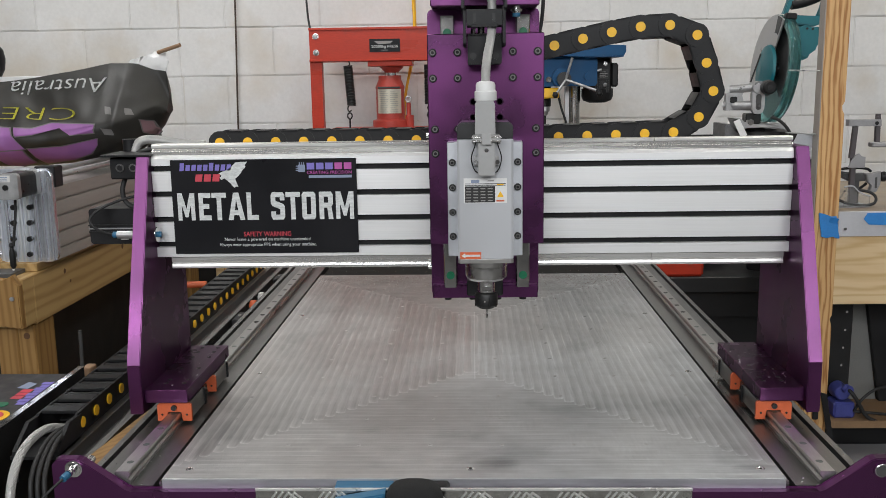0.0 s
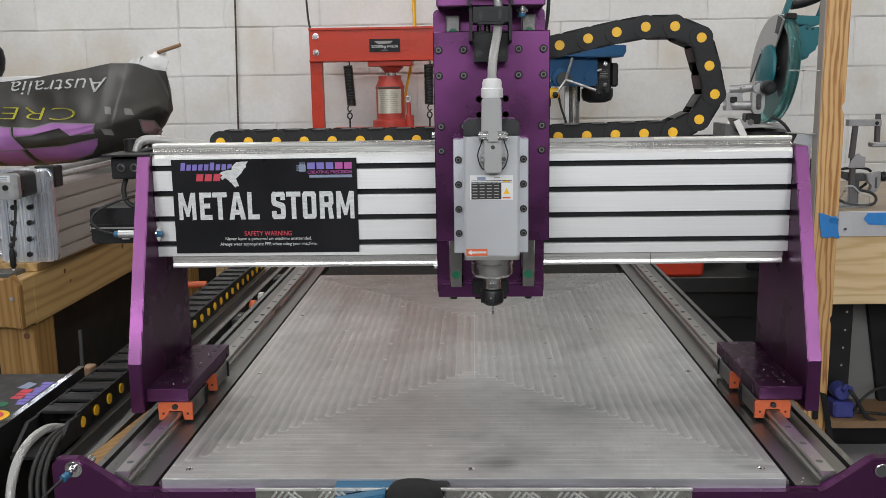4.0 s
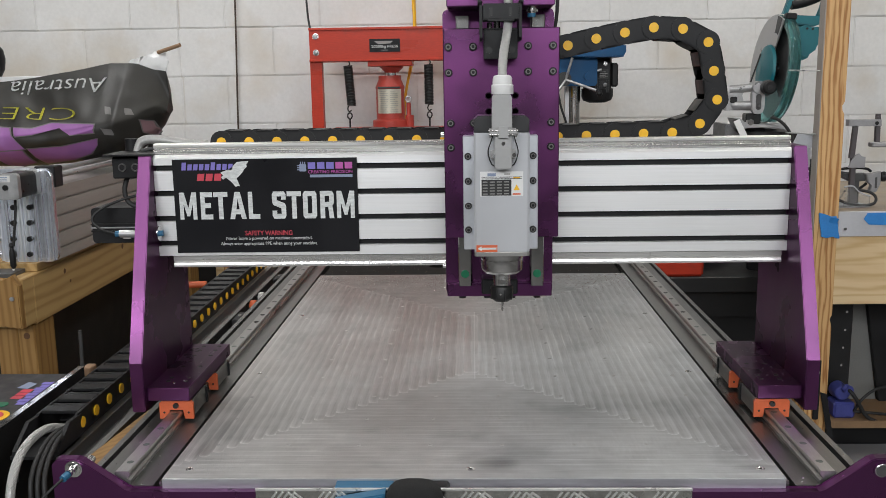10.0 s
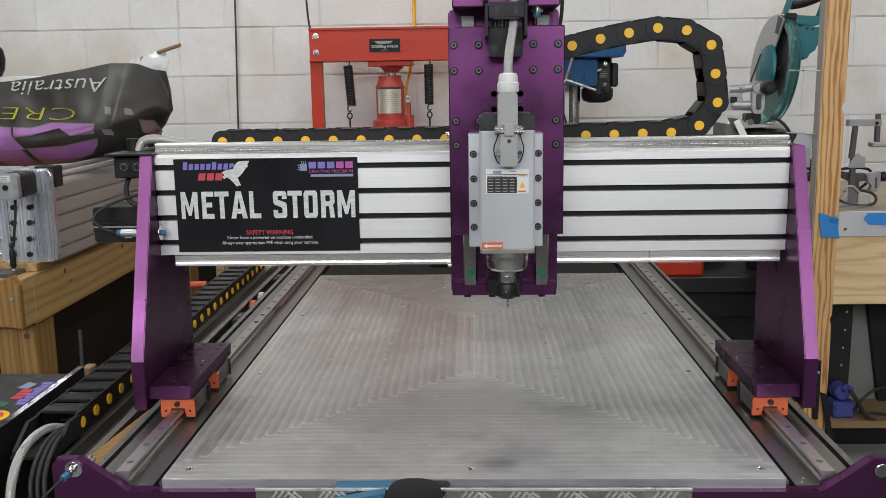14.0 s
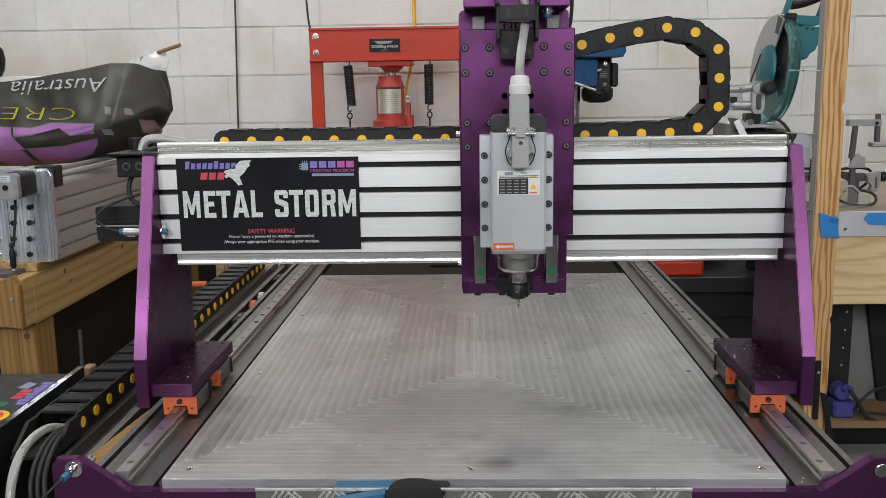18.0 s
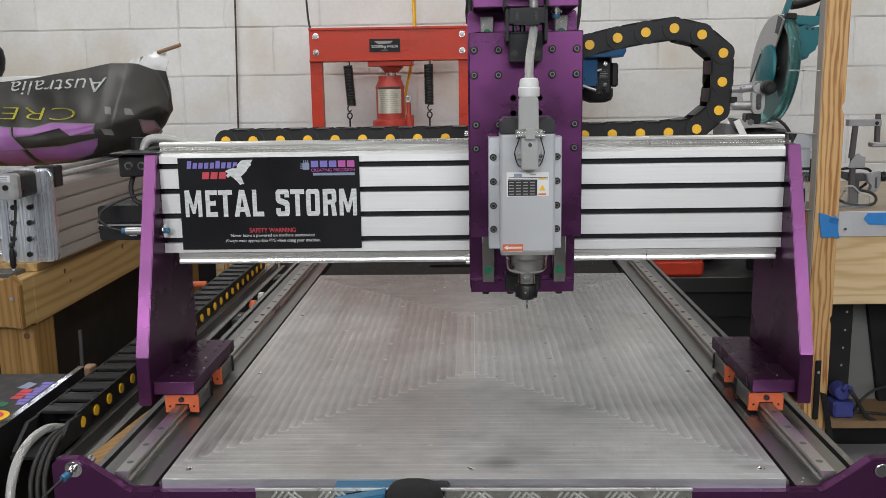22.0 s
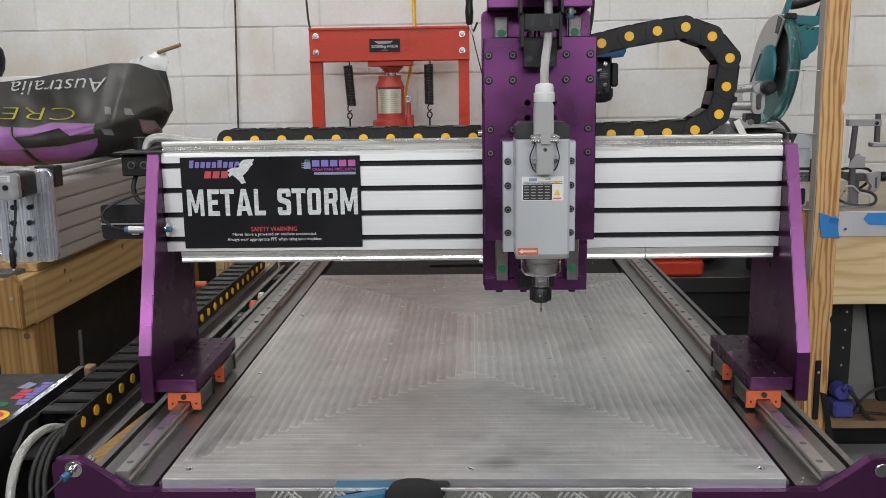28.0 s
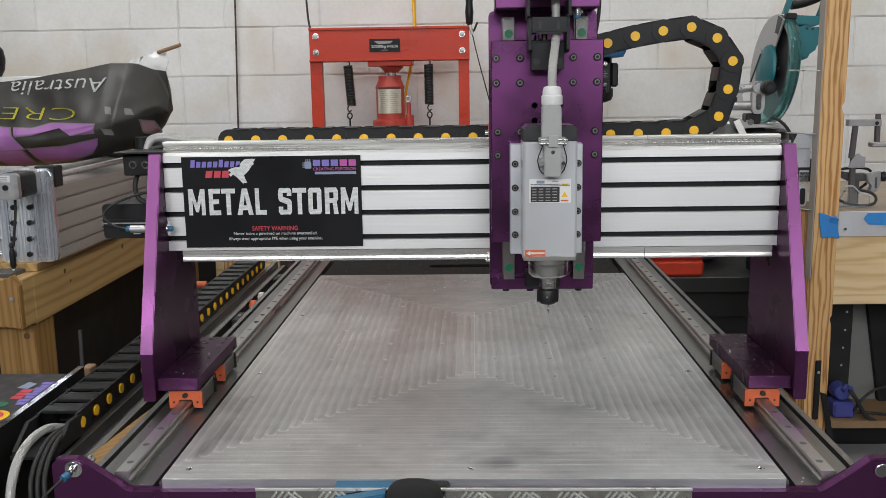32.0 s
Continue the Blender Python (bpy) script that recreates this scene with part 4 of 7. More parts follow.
# spindle body
COWL = mat("cowl_plastic", (0.019, 0.019, 0.020), 0.4, 0.0, 0.1, 30)
part("mounting_flange", box(-0.0292, 0.0762, 1.272, 1.2995, 1.105, 1.267, 0.001), FLANGE, head, "silver flange with black bolts")
for z in (1.2385, 1.2035, 1.1685, 1.134):
    for x in (-0.0222, 0.0692):
        socket_screw((x, 1.272, z), (0, -1, 0), 0.0050, head, depth=0.005)
sb = [(-0.0140, 1.2005), (-0.0110, 1.1990), (0.0572, 1.1990), (0.0602, 1.2005), (0.0602, 1.2715), (-0.0140, 1.2715)]
part("spindle_body", prism(sb, "z", 1.1145, 1.2745, 0.0008), GREYPAINT, head, "grey painted square spindle motor")
part("lower_plate", prism([(u, v + (0.001 if v < 1.21 else 0)) for u, v in sb], "z", 1.1085, 1.1144, 0.0006), STEEL, head)
cap = [(-0.0138, 1.2748), (0.0600, 1.2748), (0.0600, 1.292), (0.0545, 1.2970), (-0.0080, 1.2970), (-0.0138, 1.292)]
part("fan_cowl", prism(cap, "y", 1.204, 1.2712, 0.0015), COWL, head, "dark grey fan cowl")
part("bearing_nose", lathe([(0.0180, 0.0), (0.0245, 0.0006), (0.0282, 0.0042), (0.0290, 0.0075), (0.0290, 0.0195), (0.0282, 0.0202), (0.0282, 0.0212), (0.0297, 0.0218), (0.0302, 0.0300)], (0.0240, 1.24, 1.0784), n=56), NOSE, head, "turned steel spindle nose")
part("shaft_collar", lathe([(0.0115, 0.0), (0.0122, 0.001), (0.0122, 0.022)], (0.0238, 1.24, 1.060), n=28), CHROME, head)
part("shaft_flat", box(0.0185, 0.0300, 1.2272, 1.2300, 1.0640, 1.0700, 0.0004), NOSE, head)
nut = lathe([(0.0105, 0.0), (0.0145, 0.003), (0.0158, 0.005), (0.0160, 0.0195), (0.0150, 0.0215), (0.0125, 0.0220)], (0.0238, 1.24, 1.0375), n=36)
nt = part("collet_nut", nut, BLACKOX, head, "black collet nut")
for k in range(8):
    a = 2 * math.pi * (k + 0.3) / 8
    cx, cy = 0.0238 + 0.0156 * math.cos(a), 1.24 + 0.0156 * math.sin(a)
    part("nut_slot", cyl((cx, cy, 1.0405), (cx, cy, 1.0555), 0.0009, 8), BLACK, nt)
part("nut_dot", cyl((0.0215, 1.2228, 1.050), (0.0215, 1.2244, 1.050), 0.0015, 8), CHROME, head)
part("cutter", lathe([(0.0012, 0.0), (0.0016, 0.002), (0.0012, 0.006), (0.0020, 0.0075), (0.0020, 0.016)], (0.0245, 1.24, 1.0225), n=10), CHROME, head, "small bright cutter")
# plate of type
st = part("type_label", box(-0.0058, 0.0515, 1.1984, 1.1991, 1.1905, 1.2237), WHITE, head, "white rating label")
part("label_table", box(-0.0040, 0.0358, 1.1980, 1.1985, 1.1915, 1.2130), INKBLACK, st)
for i in range(4):
    for j in range(5):
        part("label_bar", box(-0.0025 + 0.0095 * i, 0.0040 + 0.0095 * i, 1.1978, 1.19805, 1.1932 + 0.0040 * j, 1.1945 + 0.0040 * j), INKGREY, st)
part("label_bar", box(0.004, 0.015, 1.1980, 1.1985, 1.2175, 1.2215), INKBLUE, st)
part("label_bar", box(0.020, 0.034, 1.1980, 1.1985, 1.2155, 1.2168), INKGREY, st)
part("label_bar", box(0.026, 0.034, 1.1980, 1.1985, 1.2195, 1.2210), INKGREY, st)
for z in (1.2138, 1.2160):
    part("label_bar", box(-0.0040, 0.0500, 1.1980, 1.1985, z, z + 0.0007), INKBLACK, st)
part("warning_triangle", prism([(0.0385, 1.1985), (0.0470, 1.1985), (0.04275, 1.2065)], "y", 1.1979, 1.1985), YELLOW, st)
part("label_bar", box(0.0375, 0.0480, 1.1980, 1.1985, 1.1925, 1.1945), ORANGE, st)
part("label_bar", box(0.0385, 0.0470, 1.1980, 1.1985, 1.2145, 1.2160), YELLOW, st)
ar = part("direction_label", box(-0.0115, 0.0168, 1.1984, 1.1991, 1.1148, 1.1243), ORANGE, head, "orange direction sticker with a white arrow")
part("arrow", prism([(-0.0098, 1.1196), (-0.0045, 1.1229), (-0.0045, 1.1209), (0.0155, 1.1209), (0.0155, 1.1183), (-0.0045, 1.1183), (-0.0045, 1.1163)], "y", 1.1979, 1.1985), INKWHITE, ar)
# plug and cable
part("plug_base", prism([(0.0132, 1.2310), (0.0150, 1.2285), (0.0340, 1.2285), (0.0358, 1.2310), (0.0358, 1.272), (0.0132, 1.272)], "y", 1.176, 1.1988, 0.0012), CASTGREY, head, "grey cast plug socket")
part("plug_collar", box(0.0065, 0.0425, 1.172, 1.204, 1.2725, 1.2810, 0.0012), CASTGREY, head)
for z in (1.2742, 1.2790):
    part("latch_bar", cyl((0.0055, 1.1718, z), (0.0435, 1.1718, z), 0.0012, 8), STEEL, head)
part("plug_latch", box(0.0180, 0.0310, 1.1705, 1.1722, 1.2695, 1.2845, 0.0004), CASTGREY, head)
for s, x in ((-1, 0.0100), (1, 0.0390)):
    part("latch_wire", tube([(x - s * 0.002, 1.174, 1.277), (x + s * 0.001, 1.178, 1.266), (x + s * 0.0052, 1.186, 1.254), (x + s * 0.0052, 1.188, 1.247), (x + s * 0.001, 1.192, 1.234), (x - s * 0.004, 1.194, 1.231)], 0.0008, 6, smooth=1), BLACKOX, head)
    part("plug_lug", box(min(x + s * 0.002, x - s * 0.0045), max(x + s * 0.002, x - s * 0.0045), 1.188, 1.1988, 1.241, 1.253, 0.001), CASTGREY, head)
    part("latch_pin", cyl((x, 1.182, 1.272), (x + s * 0.0035, 1.182, 1.272), 0.0028, 10), CHROME, head)
    part("latch_pin", cyl((x - s * 0.0005, 1.174, 1.247), (x - s * 0.0005, 1.176, 1.247), 0.0028, 10), CHROME, head)
part("plug_screw", lathe([(0.0026, 0), (0.0026, 0.0006)], (0.0245, 1.1754, 1.262), "y", 12), CHROME, head)
hood = [(0.0098, 1.2812), (0.0362, 1.2812), (0.0356, 1.321), (0.0338, 1.3250), (0.0122, 1.3250), (0.0104, 1.321)]
part("plug_hood", prism(hood, "y", 1.177, 1.205, 0.0015), CASTGREY, head, "grey cast plug hood")
part("cable_gland", lathe([(0.0138, 0.0), (0.0143, 0.001), (0.0143, 0.0115), (0.0128, 0.0125), (0.0126, 0.0195), (0.0112, 0.0232), (0.0075, 0.0245)], (0.0240, 1.191, 1.3252), n=12), WHITE, head, "white plastic cable gland")
tagged(part("spindle_cable", braid([(0.0240, 1.191, 1.348), (0.0243, 1.196, 1.362), (0.0268, 1.212, 1.382), (0.0318, 1.236, 1.404), (0.0345, 1.249, 1.424), (0.0342, 1.254, 1.446), (0.0320, 1.257, 1.52)], 0.0054, 12),
     BRAID, head, "silver braided cable"), kind="stuff")
br = part("chain_bracket", prism([(0.0015, 1.3722), (0.0455, 1.3722), (0.0472, 1.3740), (0.0472, 1.4105), (0.0010, 1.4105), (0.0010, 1.3740)], "y", 1.262, 1.2995, 0.0012), BLACK, head, "black plastic chain bracket")
part("bracket_shelf", box(0.0015, 0.0465, 1.2625, 1.2995, 1.4108, 1.4130, 0.0005), BLACKOX, br)
for x in (0.0085, 0.0395):
    part("bracket_screw", lathe([(0.0046, 0), (0.0046, 0.0012), (0.0026, 0.0014), (0.0022, 0.0002)], (x, 1.2606, 1.3835), "y", 16), BLACKOX, br)
for k in range(3):
    z = 1.3955 + 0.0455 * k
    side = [(1.236, z + 0.004), (1.244, z), (1.282, z), (1.288, z + 0.006), (1.288, z + 0.048), (1.278, z + 0.052), (1.244, z + 0.052), (1.236, z + 0.046)]
    out_ = 0.0022 * (k % 2)
    lk = part("chain_link", prism(side, "x", -0.0048 - out_, -0.0008 - out_, 0.0006), BLACK, head)
    part("link_side", prism(side, "x", 0.0478 + out_, 0.0518 + out_, 0.0006), BLACK, lk)
    bar = [(0.0, z + 0.027), (0.0475, z + 0.027), (0.0475, z + 0.0478), (0.0, z + 0.0478)]
    part("link_bar", prism(bar, "y", 1.2335, 1.2382, 0.0010), BLACK, lk)
    part("bar_lip", box(0.0060, 0.0412, 1.2322, 1.2340, z + 0.0245, z + 0.0285, 0.0005), BLACK, lk)
    part("link_bar", box(0.0, 0.0475, 1.2850, 1.2885, z + 0.027, z + 0.044, 0.001), BLACK, lk)
    for x in (0.0085, 0.0340):
        part("link_notch", box(x, x + 0.0042, 1.2328, 1.2340, z + 0.0315, z + 0.0425), BLACKOX, lk)
        part("notch_slot", box(x + 0.0011, x + 0.0031, 1.2324, 1.2330, z + 0.0335, z + 0.0405), DARK, lk)
part("hose_coupling", cyl((0.0195, 1.272, 1.4135), (0.0195, 1.272, 1.4240), 0.0048, 14), CHROME, br, "bright hose coupling")
part("hose_coupling", cyl((0.0090, 1.274, 1.4135), (0.0090, 1.274, 1.4210), 0.0036, 12), CHROME, br)

# ---- the cable chain on the gantry ----
PITCH, CHAIN_Z, CHAIN_Y, CHAIN_X0, LINKS = 0.0453, 1.2590, 1.487, -0.4004, 27
chain = thing("cable_chain", (0, CHAIN_Y, CHAIN_Z), "black plastic cable chain with yellow pivot caps", "cable chain")
links = []


def link_mesh(width):
    """One link: two side cheeks, two bars; its pivot at the origin, the next at +PITCH along x."""
    bm = B()
    h = 0.018
    pts = [(h * math.cos(radians(a)), h * math.sin(radians(a))) for a in range(90, 271, 15)]
    pts += [(PITCH * 0.72, -h), (PITCH + 0.0045, -h * 0.72), (PITCH + 0.0085, 0), (PITCH + 0.0045, h * 0.72), (PITCH * 0.72, h)]
    for y0, y1 in ((-width / 2, -width / 2 + 0.004), (width / 2 - 0.004, width / 2)):
        prism(pts, "y", y0, y1, bm=bm)
    box(0.012, 0.034, -width / 2, width / 2, h - 0.003, h, bm=bm)
    box(0.012, 0.034, -width / 2, width / 2, -h, -h + 0.003, bm=bm)
    return bm


def rim_mesh(width):
    """The raised rim of a pivot, seen as an arc on the cheek."""
    pts = [(0.0185 * math.cos(radians(a)), 0.0183 * math.sin(radians(a))) for a in range(0, 360, 20)]
    return prism(pts, "y", -width / 2 - 0.0016, -width / 2 + 0.0002, 0.0005)


CW = 0.054
for k in range(LINKS):
    if k == 0:
        lk = part("chain_link", link_mesh(CW), BLACK, chain, at=(0, 0, 0))
        rim = part("pivot_rim", rim_mesh(CW), BLACK, lk, at=(0, 0, 0))
        capm = part("pivot_cap", cyl((0, -CW / 2 - 0.0030, 0), (0, -CW / 2 + 0.001, 0), 0.0076, 24), YELLOW, lk, at=(0, 0, 0))
        for o in (rim, capm):
            o.location = (0, 0, 0)
    else:
        lk = new("chain_link", links[0].data)
        lk.parent = chain
        for src in links[0].children:
            c = new(src.name.split(".")[0], src.data)
            c.parent = lk
    links.append(lk)


# how steeply each link of the bend stands at four places of the carriage; the links before it lie flat
BEND_AT = (0.0051, 0.0273, 0.0582, 0.0903)
BEND = ((2.1, 1.2, 1.0, 0.6), (27.7, 14.1, 6.3, 4.3), (60.5, 53.6, 40.6, 29.7), (103.8, 97.1, 85.2, 72.9), (108.6, 101.2, 90.0, 82.4),
        (158.0, 150.5, 140.0, 125.6), (180.9, 175.2, 166.5, 156.9), (189.4, 188.7, 187.2, 186.6), (191.5, 190.6, 189.9, 189.6), (192.4, 192.6, 192.8, 193.2))


def chain_points(dx):
    """Pivots of the chain in its own plane, from its fixed end to the carriage, as (x, z, angle)."""
    i = max(k for k in range(3) if k == 0 or dx >= BEND_AT[k])
    f = (dx - BEND_AT[i]) / (BEND_AT[i + 1] - BEND_AT[i])
    x, z, out = CHAIN_X0, 0.0, []
    for k in range(LINKS):
        row = BEND[min(k - 15, len(BEND) - 1)] if k >= 15 else (1.25, 1.15, 0.9, 0.55) if k >= 10 else (0.0,) * 4
        a = radians(row[i] + (row[i + 1] - row[i]) * f)
        out.append((x, z, a))
        x, z = x + PITCH * math.cos(a), z + PITCH * math.sin(a)
    return out


# ---- the long cable chain beside the bed ----
ych = thing("cable_chain", (-0.615, 1.17, 0.84), "black plastic cable chain beside the bed, yellow pivot caps", "cable chain")
YP = 0.051
yk = []
for k in range(24):
    y, z = 1.277 + YP * k, 0.8555
    if k == 0:
        pts = [(y + u, z + v) for u, v in ((-0.012, -0.018), (YP - 0.010, -0.018), (YP + 0.006, -0.010), (YP + 0.006, 0.010), (YP - 0.010, 0.018), (-0.012, 0.018), (-0.019, 0.008), (-0.019, -0.008))]
        a = part("link_side", prism(pts, "x", -0.588, -0.584, 0.0006), BLACK, ych)
        b = part("link_side", prism(pts, "x", -0.646, -0.642, 0.0006), BLACK, ych)
        c = part("link_bar", box(-0.6425, -0.5875, y - 0.002, y + 0.022, z + 0.0135, z + 0.0185, 0.0008), BLACK, ych)
        f_ = part("link_rib", box(-0.6425, -0.5875, y + 0.030, y + 0.037, z + 0.012, z + 0.0165, 0.0006), BLACK, ych)
        d = part("link_floor", box(-0.6425, -0.5875, y, y + 0.03, z - 0.018, z - 0.015), BLACK, ych)
        e = part("pivot_cap", cyl((-0.5842, y, z), (-0.5815, y, z), 0.0083, 20), YELLOW, ych)
        yk = [a, b, c, d, e, f_]
    else:
        for o in yk:
            again(o, (0, YP * k, 0))
part("chain_end", box(-0.652, -0.578, 1.19, 1.262, 0.832, 0.838, 0.001), BLACK, ych)
for x in (-0.648, -0.588):
    part("chain_end_side", prism([(1.19, 0.80), (1.275, 0.82), (1.275, 0.870), (1.235, 0.872), (1.19, 0.845)], "x", x, x + 0.006), BLACK, ych)
tagged(part("braided_hose", braid([(-0.604, 1.33, 0.840), (-0.610, 1.28, 0.844), (-0.6135, 1.245, 0.861), (-0.6155, 1.21, 0.867), (-0.6165, 1.165, 0.863), (-0.6120, 1.125, 0.848), (-0.6085, 1.098, 0.816), (-0.607, 1.085, 0.70)], 0.0056, 12, 0.0006, 0.034),
     BRAID, ych, "silver braided cable hose"), kind="stuff")
for k in range(3):
    part("cable", tube([(-0.606 + 0.007 * k, 1.30, 0.846), (-0.6015 + 0.007 * k, 1.22, 0.860), (-0.598 + 0.008 * k, 1.175, 0.856), (-0.5955 + 0.009 * k, 1.135, 0.835), (-0.592 + 0.010 * k, 1.122, 0.805), (-0.59 + 0.011 * k, 1.12, 0.70)], 0.0035), RUBBER, ych)


# ---- the workshop round the machine ----
def drop(bm, m):
    """Moves a bmesh built round the origin to its pose."""
    bmesh.ops.transform(bm, matrix=m, verts=bm.verts)
    return bm


# hydraulic press against the wall
press = thing("shop_press", (-0.315, 3.6, 0.0), "red steel shop press with a bottle jack", "press")
PY = 3.5
chan = [(PY, 1.432), (PY + 0.07, 1.432), (PY + 0.07, 1.442), (PY + 0.012, 1.442), (PY + 0.012, 1.545), (PY + 0.07, 1.545), (PY + 0.07, 1.555), (PY, 1.555)]
part("head_beam", prism(chan, "x", -0.608, -0.003, 0.0015), RED, press, "red painted steel channel")
part("head_beam", prism([(2 * (PY + 0.10) - y, z) for y, z in chan], "x", -0.608, -0.003, 0.0015), RED, press, "red painted steel channel")
part("beam_lip", box(-0.609, -0.002, PY - 0.006, PY, 1.5465, 1.5555, 0.001), RED, press)
part("beam_lip", box(-0.609, -0.002, PY - 0.006, PY, 1.4315, 1.4395, 0.001), RED, press)
for x0, x1 in ((-0.610, -0.566), (-0.045, -0.004)):
    sec = [(x0, PY + 0.013), (x1, PY + 0.013), (x1, PY + 0.055), (x1 - 0.006, PY + 0.055), (x1 - 0.006, PY + 0.019), (x0 + 0.006, PY + 0.019), (x0 + 0.006, PY + 0.055), (x0, PY + 0.055)]
    part("upright", prism(sec, "z", 0.05, 1.4314), RED, press, "red painted upright channel")
    part("foot", box(x0 - 0.02, x1 + 0.02, PY - 0.15, PY + 0.30, 0.0, 0.05, 0.003), RED, press)
for x in (-0.583, -0.030):
    for z in (1.525, 1.465):
        s = part("hex_bolt", cyl((x, PY - 0.010, z), (x, PY, z), 0.0108, 6), STEEL, press)
        part("bolt_crown", lathe([(0.0088, 0.0), (0.0060, -0.0022), (0.0015, -0.0028)], (x, PY - 0.0100, z), "y", 12), CASTALU, s)
        part("washer", cyl((x, PY - 0.003, z), (x, PY + 0.001, z), 0.0118, 18), STEEL, s)
part("bolster", box(-0.545, -0.06, PY + 0.03, PY + 0.17, 0.82, 0.92, 0.002), RED, press)
part("jack_shelf", box(-0.545, -0.06, PY - 0.01, PY + 0.19, 1.135, 1.176, 0.002), RED, press)
lb = part("rating_plate", box(-0.380, -0.264, PY - 0.0025, PY, 1.464, 1.512), SIGNBLACK, press, "black rating plate with white writing")
words("rating_words", "20000kg PRESS", INKWHITE, lb, (-0.372, PY - 0.0028, 1.4765), 0.100, 0.0125, bold=0.0)
part("rating_bar", prism([(-0.362, 1.504), (-0.29, 1.504), (-0.30, 1.495), (-0.345, 1.492)], "y", PY - 0.003, PY - 0.0024), INKGREY, lb)
part("rating_bar", box(-0.335, -0.31, PY - 0.003, PY - 0.0024, 1.4695, 1.4715), INKGREY, lb)
JX, JY = -0.312, PY + 0.07
part("jack_top_plate", box(-0.390, -0.222, JY - 0.06, JY + 0.06, 1.4115, 1.4314, 0.002), RED, press)
part("jack_ram", cyl((JX + 0.008, JY, 1.372), (JX + 0.008, JY, 1.4114), 0.0225, 20), CHROME, press, "bright jack ram")
part("ram_collar", lathe([(0.026, 0), (0.030, 0.006), (0.044, 0.018), (0.046, 0.024)], (JX + 0.008, JY, 1.3874), n=24), JACKRED, press)
jack = part("jack_body", lathe([(0.070, 0.0), (0.070, 0.028), (0.066, 0.031), (0.055, 0.034), (0.055, 0.148), (0.0565, 0.150), (0.0565, 0.158), (0.052, 0.166), (0.044, 0.185), (0.044, 0.200)], (JX, JY, 1.1762), n=36), JACKRED, press, "grimy red bottle jack")
lab = lathe([(0.0558, 0.0), (0.0558, 0.092)], (JX, JY, 1.2330), n=90)
bmesh.ops.delete(lab, geom=[f for f in lab.faces if len(f.verts) > 4 or f.calc_center_median().y > JY or abs(f.calc_center_median().x - JX) > 0.044], context="FACES")
bmesh.ops.solidify(lab, geom=lab.faces[:], thickness=0.0006)
part("jack_label", lab, mat("cream_label", (0.62, 0.58, 0.47), 0.55, 0.0, 0.06, 60), jack, "white instruction label")
for k in range(11):
    z = 1.2385 + 0.0078 * k
    part("label_bar", box(JX - 0.036, JX - 0.004 - 0.008 * (k % 3 == 1), JY - 0.0566, JY - 0.0450, z, z + 0.0011), INKGREY, jack)
    part("label_bar", box(JX + 0.004, JX + 0.034 - 0.010 * (k % 4 == 2), JY - 0.0566, JY - 0.0450, z, z + 0.0011), INKGREY, jack)
part("label_head", box(JX - 0.0415, JX + 0.0415, JY - 0.0572, JY - 0.0380, 1.3275, 1.3345), INKBLACK, jack)
part("pump_cylinder", cyl((-0.237, JY - 0.02, 1.1762), (-0.237, JY - 0.02, 1.225), 0.016, 16), JACKRED, press)
part("pump_rod", cyl((-0.240, JY - 0.02, 1.225), (-0.240, JY - 0.02, 1.272), 0.0085, 14), JACKRED, press)
ring = B()
for k in range(16):
    a, b = 2 * math.pi * k / 16, 2 * math.pi * (k + 1) / 16
    cyl((-0.240 + 0.0105 * math.cos(a), JY - 0.02, 1.286 + 0.0105 * math.sin(a)), (-0.240 + 0.0105 * math.cos(b), JY - 0.02, 1.286 + 0.0105 * math.sin(b)), 0.0035, 8, bm=ring)
part("pump_eye", ring, CASTALU, press)
for sx in (-0.467, -0.160):
    pts = []
    for k in range(26 * 10 + 1):
        a = 2 * math.pi * k / 10
        pts.append((sx + 0.002 + 0.0148 * math.cos(a) + 0.010 * k / 260 * (1 if sx < -0.3 else 0.0), PY + 0.004 + 0.0148 * math.sin(a), 1.415 - 0.148 * k / 260))
    sp_ = part("spring", tube(pts, 0.0032, 5, smooth=0), BLACKOX, press, "dark coil return spring")
    part("spring_hook", tube([(sx + 0.002, PY + 0.01, 1.412), (sx + 0.010, PY + 0.01, 1.422), (sx + 0.004, PY + 0.01, 1.433)], 0.0025, 6), BLACKOX, sp_)
    part("spring_hook", tube([(sx + 0.002, PY + 0.01, 1.268), (sx - 0.006, PY + 0.01, 1.252), (sx + 0.002, PY + 0.01, 1.240), (sx + 0.010, PY + 0.01, 1.248)], 0.0025, 6), BLACKOX, sp_)
    ey = B()
    for k in range(12):
        a, b = 2 * math.pi * k / 12, 2 * math.pi * (k + 1) / 12
        cyl((sx + 0.003 + 0.009 * math.cos(a), PY + 0.01, 1.226 + 0.012 * math.sin(a)), (sx + 0.003 + 0.009 * math.cos(b), PY + 0.01, 1.226 + 0.012 * math.sin(b)), 0.0028, 6, bm=ey)
    cyl((sx + 0.003, PY + 0.01, 1.176), (sx + 0.003, PY + 0.01, 1.214), 0.0032, 8, bm=ey)
    part("eye_bolt", ey, BLACKOX, sp_)

